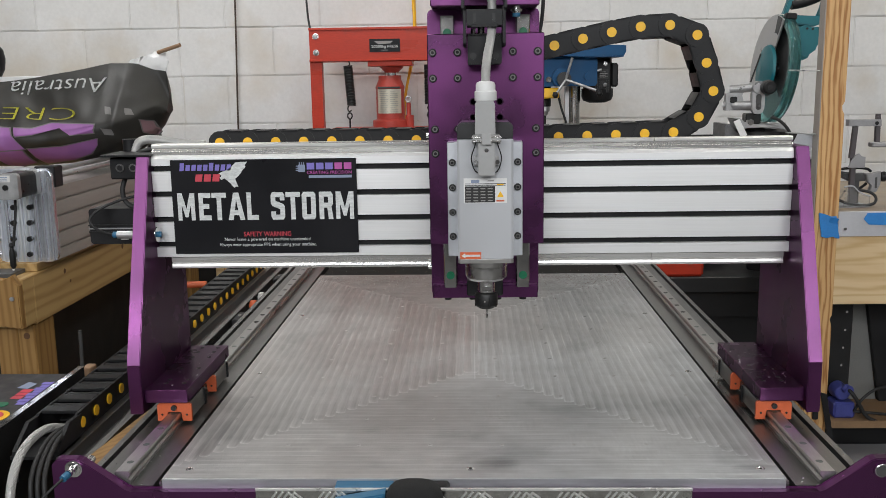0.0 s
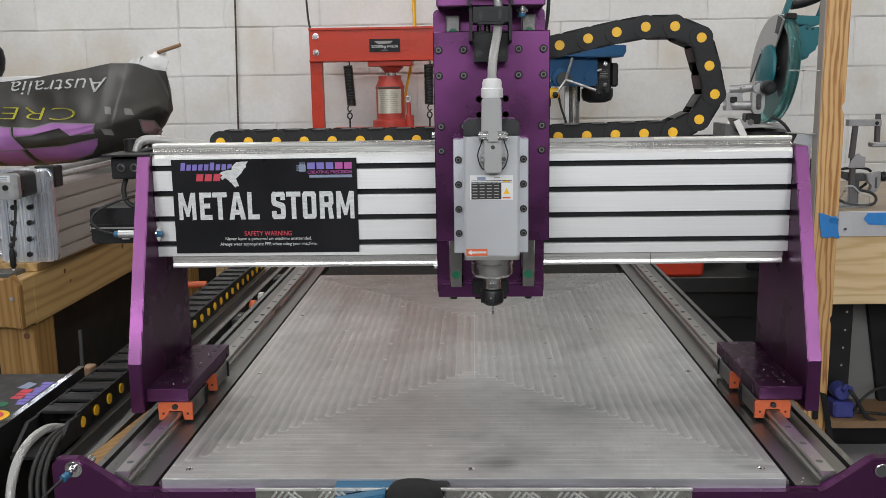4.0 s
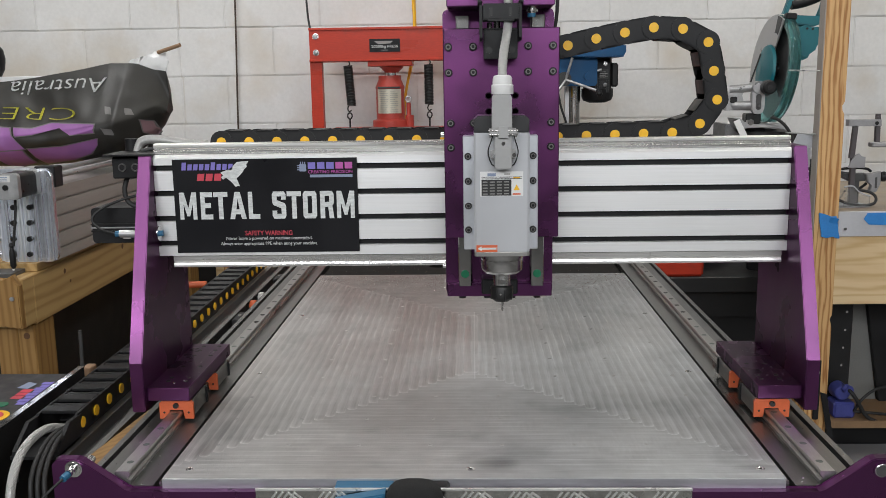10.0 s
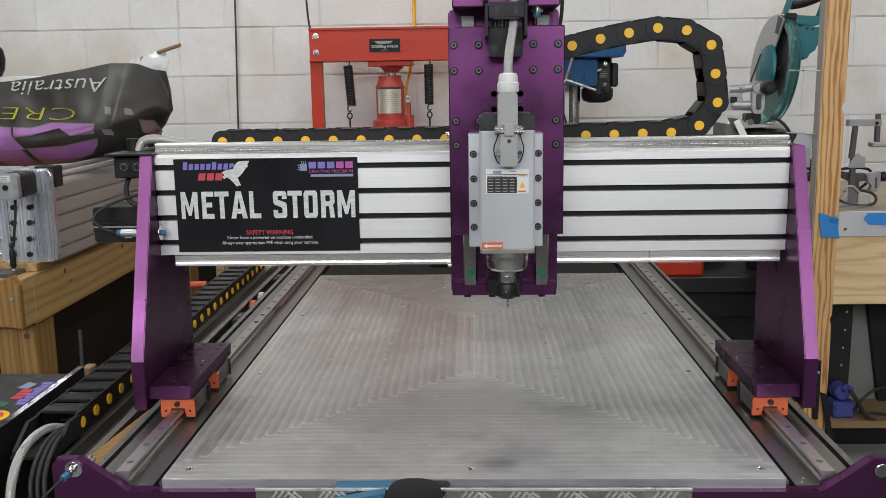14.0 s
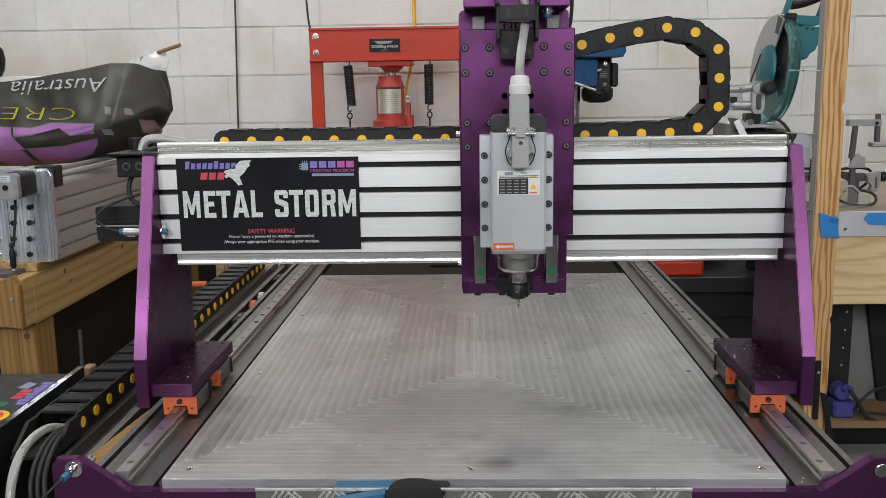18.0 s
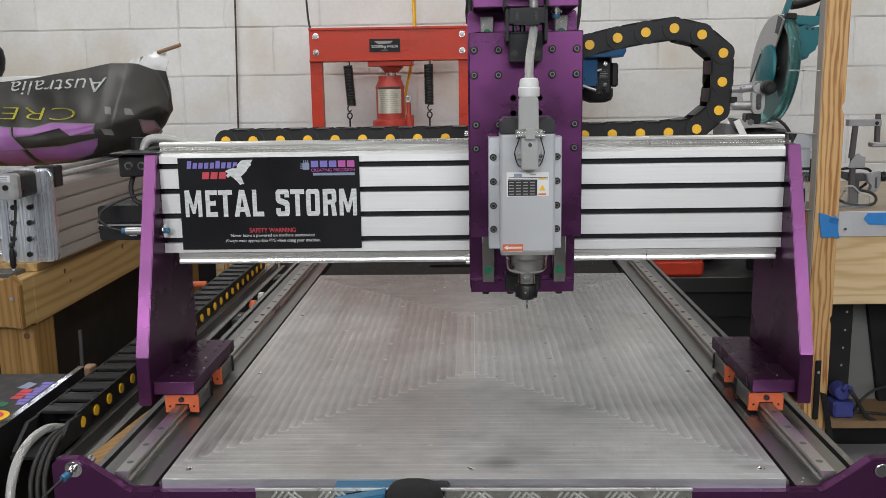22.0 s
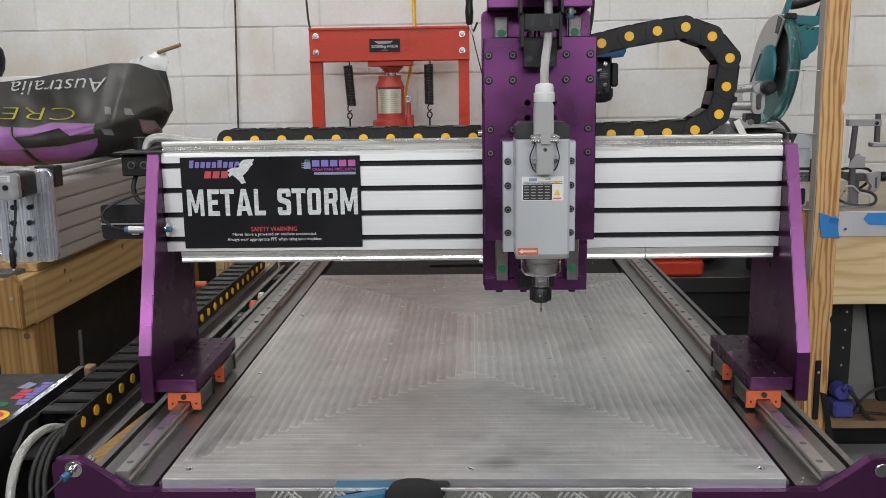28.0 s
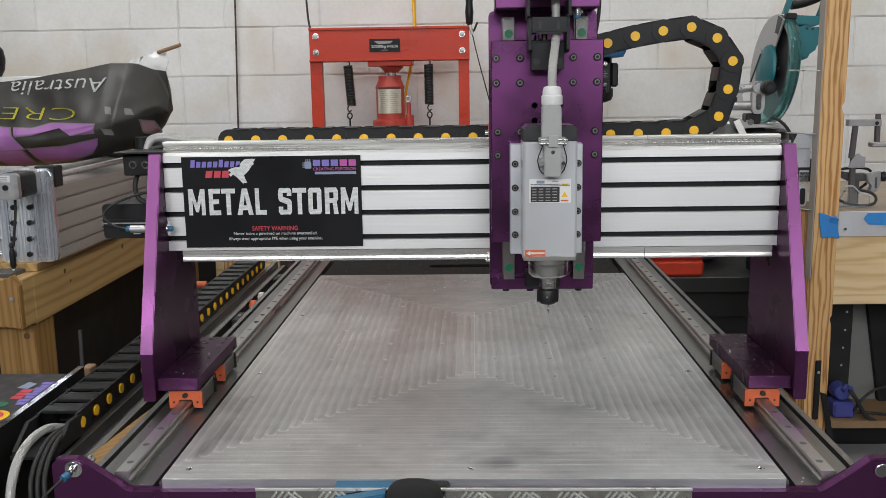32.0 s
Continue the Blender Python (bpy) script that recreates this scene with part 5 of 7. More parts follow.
# cables and hoses on the wall
BROWN = mat("brown_cable", (0.055, 0.035, 0.022), 0.5)
c = thing("hanging_cable", (-0.98, 3.86, 1.0), "dark brown cable hanging down the block wall", "cable")
part("cable", tube([(-0.968, 3.862, 2.3), (-0.972, 3.862, 1.7), (-0.990, 3.862, 1.2), (-1.0, 3.862, 0.6)], 0.0036), BROWN, c)
c = thing("hanging_cable", (-0.67, 3.86, 1.5), "thin black cable hanging down behind the press", "cable")
part("cable", tube([(-0.690, 3.80, 2.2), (-0.660, 3.75, 1.75), (-0.63, 3.62, 1.60), (-0.612, 3.56, 1.5554)], 0.0042), RUBBER, c)
c = thing("air_hose", (-0.23, 3.8, 1.2), "orange air hose hanging behind the press", "hose")
part("hose", tube([(-0.238, 3.80, 2.2), (-0.232, 3.80, 1.70), (-0.226, 3.80, 1.58), (-0.232, 3.78, 1.46), (-0.255, 3.76, 1.36), (-0.275, 3.75, 1.25), (-0.27, 3.75, 1.0)], 0.0055), YELLOW, c)
part("hose", tube([(-0.231, 3.81, 2.2), (-0.227, 3.81, 1.70), (-0.222, 3.81, 1.57), (-0.228, 3.80, 1.46), (-0.262, 3.79, 1.34), (-0.285, 3.78, 1.2)], 0.0045), YELLOW, c)
# black grip of an air tool hung at the press
gun = thing("soldering_iron", (0.0, PY + 0.02, 1.5557), "black tool handle with a thin lead on the press", "hand tool")
part("grip", lathe([(0.007, 0.0), (0.013, 0.01), (0.016, 0.05), (0.013, 0.08), (0.015, 0.12), (0.010, 0.135)], (-0.002, PY + 0.02, 1.556), n=14), BLACK, gun)
part("strain_relief", cyl((-0.002, PY + 0.02, 1.690), (-0.001, PY + 0.02, 1.74), 0.0055, 10), BLACK, gun)
part("jaw", tube([(0.004, PY - 0.008, 1.545), (0.013, PY - 0.010, 1.53), (0.022, PY - 0.012, 1.553), (0.028, PY - 0.012, 1.566)], 0.004), BLACKOX, gun)
part("nozzle", cyl((-0.001, PY - 0.008, 1.556), (0.009, PY - 0.012, 1.522), 0.0065, 10), CASTALU, gun)
part("lead", tube([(0.009, PY - 0.012, 1.522), (0.03, PY - 0.01, 1.43), (0.06, PY, 1.32), (0.085, PY + 0.02, 1.22), (0.09, PY + 0.03, 1.1)], 0.0022), RUBBER, gun)
part("lead", tube([(-0.001, PY + 0.02, 1.74), (0.0, PY + 0.03, 1.9), (0.01, PY + 0.05, 2.2)], 0.003), RUBBER, gun)

# dark bench along the wall, behind the machine
bench = thing("dark_workbench", (1.1, 3.2, 0.0), "dark workbench with a black edge against the wall", "workbench")
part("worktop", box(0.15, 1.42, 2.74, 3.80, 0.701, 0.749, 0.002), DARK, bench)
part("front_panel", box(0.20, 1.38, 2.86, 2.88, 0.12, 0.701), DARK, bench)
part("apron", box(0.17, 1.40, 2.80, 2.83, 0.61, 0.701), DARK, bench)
# dark board added to hide the white wall behind the bench
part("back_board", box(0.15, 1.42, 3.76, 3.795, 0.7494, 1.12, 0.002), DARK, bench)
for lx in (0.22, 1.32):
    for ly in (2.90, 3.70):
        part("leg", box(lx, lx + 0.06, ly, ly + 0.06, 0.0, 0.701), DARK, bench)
# made-up cabinet: its black stands in for the shade below the bench
c = thing("dark_cabinet", (-1.3, 3.2, 0.0), "made-up black cabinet that stands in for under-bench shade", "cabinet")
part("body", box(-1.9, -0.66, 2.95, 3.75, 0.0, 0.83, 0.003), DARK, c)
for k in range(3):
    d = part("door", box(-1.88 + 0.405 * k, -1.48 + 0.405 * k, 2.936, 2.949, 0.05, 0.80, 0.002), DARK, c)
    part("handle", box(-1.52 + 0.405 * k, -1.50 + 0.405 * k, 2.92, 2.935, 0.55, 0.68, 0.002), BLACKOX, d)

# drill press
dr = thing("drill_press", (0.38, 3.42, 0.749), "blue bench drill press with a black motor", "drill press")
part("base", box(0.22, 0.50, 3.22, 3.60, 0.7494, 0.775, 0.006), CASTALU, dr)
part("column", cyl((0.383, 3.42, 0.775), (0.383, 3.42, 1.33), 0.0225, 24), STEEL, dr, "bright steel column")
part("rack", box(0.348, 0.362, 3.40, 3.44, 0.80, 1.33), CASTALU, dr)
part("head", prism(rounded(0.200, 0.452, 1.327, 1.432, 0.012), "y", 3.31, 3.50, 0.004), DRILLBLUE, dr, "blue enamelled drill head")
part("belt_cover", prism([(0.18, 1.4325), (0.405, 1.4325), (0.41, 1.426), (0.536, 1.426), (0.545, 1.445), (0.545, 1.466), (0.20, 1.478), (0.18, 1.47)], "y", 3.26, 3.53, 0.004), DRILLBLUE, dr, "blue belt cover")
m_ = part("motor", lathe([(0.030, 0), (0.052, 0.008), (0.058, 0.022), (0.058, 0.05), (0.052, 0.052), (0.052, 0.158), (0.045, 0.160)], (0.467, 3.42, 1.2655), n=28), BLACK, dr, "black electric motor")
part("capacitor_box", box(0.512, 0.5375, 3.38, 3.45, 1.322, 1.408, 0.006), BLACK, m_)
part("motor_plate", box(0.464, 0.500, 3.3655, 3.3685, 1.350, 1.386), INKBLACK, m_)
for k in range(4):
    part("plate_bar", box(0.468, 0.496 - 0.006 * (k % 2), 3.3648, 3.3656, 1.357 + 0.006 * k, 1.3590 + 0.006 * k), INKGREY, m_)
part("motor_face", box(0.452, 0.508, 3.3685, 3.39, 1.300, 1.422, 0.003), BLACK, m_)
for bx_, z in ((0.440, 1.402), (0.440, 1.338), (0.487, 1.405), (0.487, 1.330)):
    part("motor_bolt", cyl((bx_, 3.354, z), (bx_, 3.372, z), 0.008, 8), CHROME, m_)
for k in range(7):
    part("motor_rib", box(0.4525 + 0.008 * k, 0.4550 + 0.008 * k, 3.3670, 3.3690, 1.302, 1.345), BLACKOX, m_)
part("motor_bracket", tube([(0.430, 3.35, 1.37), (0.448, 3.345, 1.378), (0.472, 3.345, 1.384)], 0.006), CASTALU, dr)
part("lock_knob", cyl((0.418, 3.30, 1.362), (0.418, 3.33, 1.362), 0.014, 12), DRILLBLUE, dr)
hb = part("feed_hub", cyl((0.330, 3.255, 1.352), (0.330, 3.312, 1.352), 0.025, 20), BLACKOX, dr, "black feed hub with three bright handles")
part("depth_dial", cyl((0.322, 3.285, 1.358), (0.322, 3.311, 1.358), 0.032, 22), DRILLBLUE, hb)
for e in ((0.356, 1.425), (0.440, 1.312), (0.300, 1.300)):
    hd = part("feed_handle", cyl((0.335, 3.258, 1.350), (e[0], 3.245, e[1]), 0.0048, 10), CASTALU, hb)
part("handle_knob", lathe([(0.006, -0.01), (0.011, 0.0), (0.007, 0.011)], (0.452, 3.245, 1.300), n=14), BLACK, dr)
part("handle_knob", lathe([(0.006, -0.01), (0.011, 0.0), (0.007, 0.011)], (0.298, 3.245, 1.297), n=14), BLACK, dr)
part("nose_bolt", cyl((0.279, 3.30, 1.352), (0.279, 3.312, 1.352), 0.010, 12), CHROME, dr)
part("depth_stop", box(0.224, 0.318, 3.31, 3.44, 1.285, 1.321, 0.004), YELLOW, dr, "yellow chuck guard")
part("quill", cyl((0.272, 3.38, 1.255), (0.272, 3.38, 1.3265), 0.022, 16), BLACKOX, dr)
part("chuck", lathe([(0.009, 0), (0.013, 0.012), (0.018, 0.016), (0.018, 0.038)], (0.272, 3.38, 1.222), n=18), CASTALU, dr)
part("drill_bit", cyl((0.272, 3.38, 1.165), (0.272, 3.38, 1.222), 0.0045, 8), BLACKOX, dr)
part("lead", tube([(0.318, 3.36, 1.30), (0.332, 3.36, 1.24), (0.352, 3.36, 1.19), (0.362, 3.36, 1.10)], 0.0042), RUBBER, dr)

# things on the dark bench
c = thing("red_case", (0.59, 2.85, 0.749), "red plastic tool case on the dark bench", "tool case")
part("case_body", box(0.47, 0.711, 2.748, 2.94, 0.7494, 0.800, 0.008), RED, c)
part("case_lid", box(0.47, 0.711, 2.748, 2.94, 0.8005, 0.83, 0.008), RED, c)
c = thing("metal_bowl", (0.764, 3.03, 0.749), "wide shallow steel bowl behind the red case", "bowl")
part("bowl", lathe([(0.020, 0.0), (0.044, 0.003), (0.066, 0.018), (0.081, 0.044), (0.088, 0.070), (0.090, 0.070), (0.082, 0.043), (0.066, 0.021), (0.044, 0.007), (0.015, 0.003)], (0.764, 3.03, 0.7496), n=44), CASTALU, c)
for k, (x, y) in enumerate(((0.905, 2.86), (0.975, 2.88), (0.94, 2.96))):
    c = thing("jar", (x, y, 0.749), "black plastic jar with a grey cap", "jar", group="jars on the dark bench")
    part("jar_body", lathe([(0.030, 0.0), (0.032, 0.004), (0.032, 0.045), (0.024, 0.05)], (x, y, 0.7494), n=18), BLACK, c)
    part("jar_cap", lathe([(0.027, 0), (0.027, 0.012), (0.024, 0.014)], (x, y, 0.7996), n=18), DARKGREY, c)

# mitre saw, on a steel stand behind the gantry
c = thing("saw_stand", (0.95, 3.0, 0.749), "grey steel stand on the dark bench", "stand")
part("stand_top", box(0.72, 1.13, 2.82, 3.25, 1.10, 1.13, 0.003), DIRTYALU, c)
for lx, ly in ((0.865, 3.14), (0.74, 3.20), (1.09, 2.84), (1.09, 3.20)):
    part("stand_leg", box(lx, lx + 0.03, ly, ly + 0.03, 0.7494, 1.0998), DARKGREY, c)
saw = thing("mitre_saw", (0.97, 2.95, 1.13), "teal mitre saw with a clear guard and cast arm", "mitre saw")
SM = Matrix.Translation((0.969, 2.95, 1.372)) @ Matrix.Rotation(radians(5), 4, "Y") @ Matrix.Rotation(radians(182), 4, "Z")


def sawpart(name, bm, material, label="", parent=None):
    return part(name, drop(bm, SM), material, parent or saw, label)


def disc(r0, r1, x0, x1, a0, a1, n=30):
    """A ring sector in the blade's plane."""
    pts = [(r1 * math.cos(radians(a0 + (a1 - a0) * k / n)), r1 * math.sin(radians(a0 + (a1 - a0) * k / n))) for k in range(n + 1)]
    pts += [(r0 * math.cos(radians(a1 + (a0 - a1) * k / n)), r0 * math.sin(radians(a1 + (a0 - a1) * k / n))) for k in range(n + 1)]
    return prism(pts, "x", x0, x1)


sawpart("blade", disc(0.012, 0.1545, -0.0015, 0.0015, 0, 359.9, 48), DARKGREY, "steel saw blade")
rim_ = sawpart("guard_rim", disc(0.1635, 0.166, -0.006, 0.026, -108, 100, 64), TEALGLASS, "clear teal blade guard")
for f in rim_.data.polygons:
    f.use_smooth = len(f.vertices) == 4 and f.area < 0.002
sawpart("guard_face", disc(0.085, 0.1634, 0.0225, 0.0250, -108, -38, 30), TEALGLASS)
sawpart("arbor", cyl((-0.004, 0, 0), (0.022, 0, 0), 0.020, 18), BLACKOX)
sawpart("guard_lip", disc(0.148, 0.1634, 0.0225, 0.0250, -37.5, 84, 40), TEALGLASS)
sawpart("guard_back", disc(0.10, 0.1632, -0.006, -0.004, -108, 100, 48), TEALGLASS)
sawpart("blade_cover", disc(0.03, 0.164, 0.0258, 0.030, 62, 205, 48), CASTALU, "grey cast blade cover")
sawpart("cover_rim", disc(0.156, 0.1645, -0.03, 0.0257, 101, 205, 40), CASTALU)
sawpart("cover_stripe", disc(0.112, 0.163, 0.0302, 0.0312, 66, 80, 12), BLACKOX, "black warning stripe")
sawpart("cover_knob", box(-0.012, 0.022, 0.050, 0.075, 0.148, 0.168, 0.004), BLACK)
sawpart("hub_cover", lathe([(0.080, 0.0), (0.076, 0.008), (0.045, 0.014), (0.01, 0.016)], (0.0305, -0.01, -0.005), "x", 32), TEAL, "teal hub cover")
part("gear_case", prism([(1.030, 1.508), (1.052, 1.500), (1.098, 1.502), (1.109, 1.490), (1.112, 1.477), (1.106, 1.458), (1.084, 1.435), (1.070, 1.406), (1.056, 1.400), (1.03, 1.42), (1.01, 1.47)], "y", 2.97, 3.06, 0.008), TEAL, saw, "teal gear case")
part("motor_cap", prism([(1.099, 1.500), (1.108, 1.502), (1.118, 1.488), (1.119, 1.474), (1.112, 1.458), (1.105, 1.456)], "y", 2.965, 3.055, 0.004), BLACKOX, saw)
for x in (1.061, 1.078):
    part("vent_hole", cyl((x, 2.9675, 1.497 - 0.10 * (x - 1.061)), (x, 2.972, 1.497 - 0.10 * (x - 1.061)), 0.0036, 10), DARK, saw)
part("handle_arm", prism([(0.990, 1.545), (1.004, 1.543), (1.022, 1.590), (1.034, 1.640), (1.020, 1.640), (1.006, 1.590)], "y", 2.985, 3.010, 0.004), TEAL, saw, "teal loop handle")
part("handle_bar", prism([(1.020, 1.540), (1.102, 1.531), (1.108, 1.560), (1.116, 1.600), (1.128, 1.602), (1.122, 1.540), (1.110, 1.512), (1.086, 1.503), (1.020, 1.512)], "y", 2.980, 3.012, 0.004), TEAL, saw)
part("handle_grip", tube([(1.016, 2.997, 1.572), (1.05, 2.997, 1.577), (1.09, 2.997, 1.590), (1.115, 2.997, 1.605)], 0.016, 12), BLACK, saw)
part("arm_tube", cyl((0.815, 2.92, 1.312), (0.905, 2.88, 1.320), 0.013, 18), ARMALU, saw, "cast aluminium slide arm")
part("arm_tube", cyl((0.80, 2.93, 1.262), (0.885, 2.885, 1.262), 0.015, 18), ARMALU, saw)
part("arm_web", prism([(0.800, 1.247), (0.872, 1.250), (0.872, 1.268), (0.852, 1.272), (0.846, 1.294), (0.858, 1.306), (0.852, 1.314), (0.836, 1.302), (0.800, 1.300)], "y", 2.905, 2.935, 0.003), ARMALU, saw)
part("web_recess", prism(rounded(0.812, 0.834, 1.270, 1.290, 0.005), "y", 2.9035, 2.9052), BLACKOX, saw)
part("arm_collar", cyl((0.888, 2.862, 1.318), (0.888, 2.905, 1.318), 0.019, 24), ARMALU, saw)
clamp = part("arm_clamp", prism(rounded(0.870, 0.908, 1.236, 1.318, 0.018), "y", 2.868, 2.893, 0.004), CASTALU, saw, "bright cast clamp")
part("clamp_slot", prism(rounded(0.881, 0.897, 1.249, 1.298, 0.0078), "y", 2.8655, 2.8685), DARKGREY, clamp)
part("clamp_screw", cyl((0.889, 2.860, 1.262), (0.889, 2.867, 1.262), 0.0062, 12), CHROME, clamp)
knob_ = part("lock_knob", lathe([(0.016, -0.022), (0.021, -0.018), (0.023, 0.0), (0.021, 0.022), (0.012, 0.026)], (0.912, 2.855, 1.318), "y", 22), BLACK, saw)
part("knob_bore", cyl((0.912, 2.8318, 1.318), (0.912, 2.8332, 1.318), 0.007, 14), DARK, knob_)
part("stay", cyl((0.872, 2.90, 1.335), (0.905, 2.92, 1.42), 0.0026, 8), BLACKOX, saw)
part("saw_base", prism([(0.800, 1.1304), (1.00, 1.1304), (1.00, 1.158), (0.87, 1.158), (0.84, 1.170), (0.815, 1.205), (0.800, 1.205)], "y", 2.90, 3.05, 0.004), mat("dark_cast_base", (0.15, 0.15, 0.152), 0.42, 0.5, 0.2, 40, bump=0.15), saw, "dark cast saw base")
part("turntable", lathe([(0.085, 0), (0.085, 0.022), (0.070, 0.030)], (0.925, 2.95, 1.1584), n=30), BLACKOX, saw)
part("table_plate", prism([(0.845, 1.1895), (0.860, 1.1960), (0.955, 1.1960), (0.960, 1.2020), (0.862, 1.2050), (0.835, 1.2250), (0.828, 1.2220)], "y", 2.87, 2.99, 0.002), CASTALU, saw, "grey table plate")
part("pivot_bolt", cyl((0.868, 2.866, 1.212), (0.868, 2.90, 1.212), 0.010, 6), CHROME, saw)
part("pivot_block", box(0.858, 0.905, 2.885, 2.93, 1.205, 1.238, 0.004), BLACKOX, saw)
part("fence", box(0.815, 1.02, 2.995, 3.01, 1.159, 1.205, 0.002), CASTALU, saw)
part("bevel_plate", drop(box(-0.010, 0.010, -0.003, 0.003, -0.028, 0.028, 0.001), Matrix.Translation((0.838, 2.872, 1.193)) @ Matrix.Rotation(radians(-28), 4, "Y")), WHITE, saw)
part("lead", tube([(0.920, 2.84, 1.228), (0.9354, 2.83, 1.224), (0.962, 2.83, 1.203), (0.9806, 2.83, 1.1753), (0.989, 2.83, 1.146), (0.992, 2.83, 1.10)], 0.0050), RUBBER, saw)

# timber post with a thin sheet beside it
post = thing("timber_post", (0.857, 2.245, 0.0), "knotty pine post with blue tape on it", "post")
bm = box(0.8304, 0.8858, 2.20, 2.2345, 0.0, 2.4)
long_ = [e for e in bm.edges if e.calc_length() > 1.0]
bmesh.ops.subdivide_edges(bm, edges=long_, cuts=239)
for v in bm.verts:
    if v.co.x > 0.87:
        for kz, deep in ((1.2755, 0.008), (0.757, 0.006)):
            v.co.x -= deep * math.exp(-((v.co.z - kz) / 0.008) ** 2)
    v.co.x += 0.0012 * noise.noise(Vector((v.co.x * 9, v.co.y * 9, v.co.z * 3))) + (1.45 - v.co.z) * 0.002
part("post", bm, PINE, post, "knotty pine timber")
# grey facing that puts the shade of the post's side into colour
part("metal_edge", box(0.8276, 0.8300, 2.2005, 2.2340, 0.86, 2.2), mat("grey_sheet", (0.33, 0.30, 0.265), 0.5, 0.1, 0.12, 6), post, "grey facing for the post's shaded side")
tape = [(0.8392, 1.0255), (0.8520, 1.0225), (0.8690, 1.0160), (0.8805, 1.0165), (0.8822, 1.0060), (0.8850, 0.9960), (0.8868, 0.9800), (0.8910, 0.9640), (0.8880, 0.9620), (0.8740, 0.9665), (0.8600, 0.9640),
        (0.8475, 0.9665), (0.8460, 0.9800), (0.8420, 1.0000)]
bt = part("masking_tape", prism(tape, "y", 2.1935, 2.1975), BLUETAPE, post, "blue masking tape")
part("tape_tail", drop(box(-0.010, 0.010, -0.001, 0.001, -0.012, 0.006), Matrix.Translation((0.874, 2.1915, 1.008)) @ Matrix.Rotation(radians(14), 4, "Y") @ Matrix.Rotation(radians(20), 4, "X")), BLUETAPE, bt)
part("strap", box(0.853, 0.868, 2.195, 2.1995, 0.50, 0.655, 0.002), BLACK, post, "black strap with a screw")
part("strap_tail", prism([(0.866, 0.575), (0.882, 0.570), (0.910, 0.425), (0.896, 0.425)], "y", 2.186, 2.191, 0.001), BLACK, post, "black strap end")
part("strap_screw", cyl((0.8605, 2.192, 0.625), (0.8605, 2.1955, 0.625), 0.0035, 10), CHROME, post)
for z in (1.362, 1.2125, 1.029):
    part("wire_prong", cyl((0.775, 2.27, z + 0.002), (0.8274, 2.215, z), 0.0018, 8), CASTALU, post)
SHEET = mat("pale_grey_sheet", (0.42, 0.43, 0.455), 0.42, 0.0, 0.10, 14, bump=0.05)
part("sheet_panel", prism([(0.780, 1.131), (0.779, 1.178), (0.8274, 1.178), (0.8274, 1.131)], "y", 2.241, 2.2445, 0.0006), SHEET, post, "pale grey plastic sheet")
part("sheet_lip", prism([(0.7793, 1.1792), (0.7839, 1.1953), (0.7910, 1.2125), (0.8274, 1.2115), (0.8274, 1.1792)], "y", 2.233, 2.2365, 0.0006), SHEET, post)
part("sheet_stay", cyl((0.7855, 2.235, 1.193), (0.7925, 2.235, 1.2145), 0.0016, 8), CASTALU, post)
part("sheet_rivet", cyl((0.8165, 2.2385, 1.145), (0.8165, 2.2412, 1.145), 0.0035, 12), CASTALU, post)
part("clear_strip", box(0.8050, 0.8274, 2.246, 2.2475, 1.090, 1.122, 0.0004), CLEAR, post, "clear plastic strip")
part("strip_edge", box(0.8050, 0.8274, 2.2440, 2.2458, 1.119, 1.1235, 0.0004), SHEET, post)
part("goggle_frame", prism(rounded(0.8065, 0.8260, 1.034, 1.088, 0.009), "y", 2.246, 2.254, 0.001), SHEET, post)
part("goggle_lens", prism(rounded(0.8085, 0.8210, 1.039, 1.080, 0.006), "y", 2.2445, 2.2462), BLACK, post, "dark oval lens")

# bench beyond the post
rb = thing("plywood_workbench", (1.3, 2.55, 0.0), "plywood-fronted workbench with an aluminium edge strip", "workbench")
part("front_board", box(0.886, 1.75, 2.20, 2.218, 0.797, 0.9655, 0.001), PLY, rb, "plywood front board")
part("edge_strip", box(0.886, 1.75, 2.194, 2.199, 0.967, 1.0275, 0.0006), DIRTYALU, rb, "bare aluminium edge strip")
part("strip_screw", cyl((0.902, 2.190, 0.986), (0.902, 2.1945, 0.986), 0.0035, 10), CHROME, rb)
part("benchtop", box(0.886, 1.75, 2.22, 2.86, 1.0, 1.0265, 0.001), mat("worn_benchtop", (0.30, 0.245, 0.185), 0.6, 0.0, 0.25, 14, (0.3, 1, 1), 0.15, stain=((0.16, 0.13, 0.10), 9, 0.52, 0.6)), rb, "worn dusty benchtop")
bm = prism([(0.945, 1.010), (0.953, 1.024), (1.10, 1.027), (1.10, 0.992), (0.958, 0.996)], "y", 2.1905, 2.1935, 0.0005)
part("tape_patch", bm, BLUETAPE, rb, "blue masking tape")
part("lower_shelf", box(0.93, 1.75, 2.42, 2.95, 0.388, 0.408, 0.001), mat("brown_chipboard", (0.27, 0.165, 0.085), 0.6, 0.0, 0.2, 40, bump=0.1, fine=300), rb, "brown chipboard shelf")
# two black sheets stand in for the shade below the shelf and bench
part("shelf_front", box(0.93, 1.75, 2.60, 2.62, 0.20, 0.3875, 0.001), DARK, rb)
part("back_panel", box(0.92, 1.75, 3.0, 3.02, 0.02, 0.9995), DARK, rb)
part("leg", box(1.66, 1.75, 2.25, 2.34, 0.0, 0.796), PINE, rb)
part("leg", box(0.93, 0.99, 2.90, 2.96, 0.0, 0.9998), PINE, rb)
part("leg", box(1.66, 1.75, 2.86, 2.95, 0.0, 0.9998), PINE, rb)
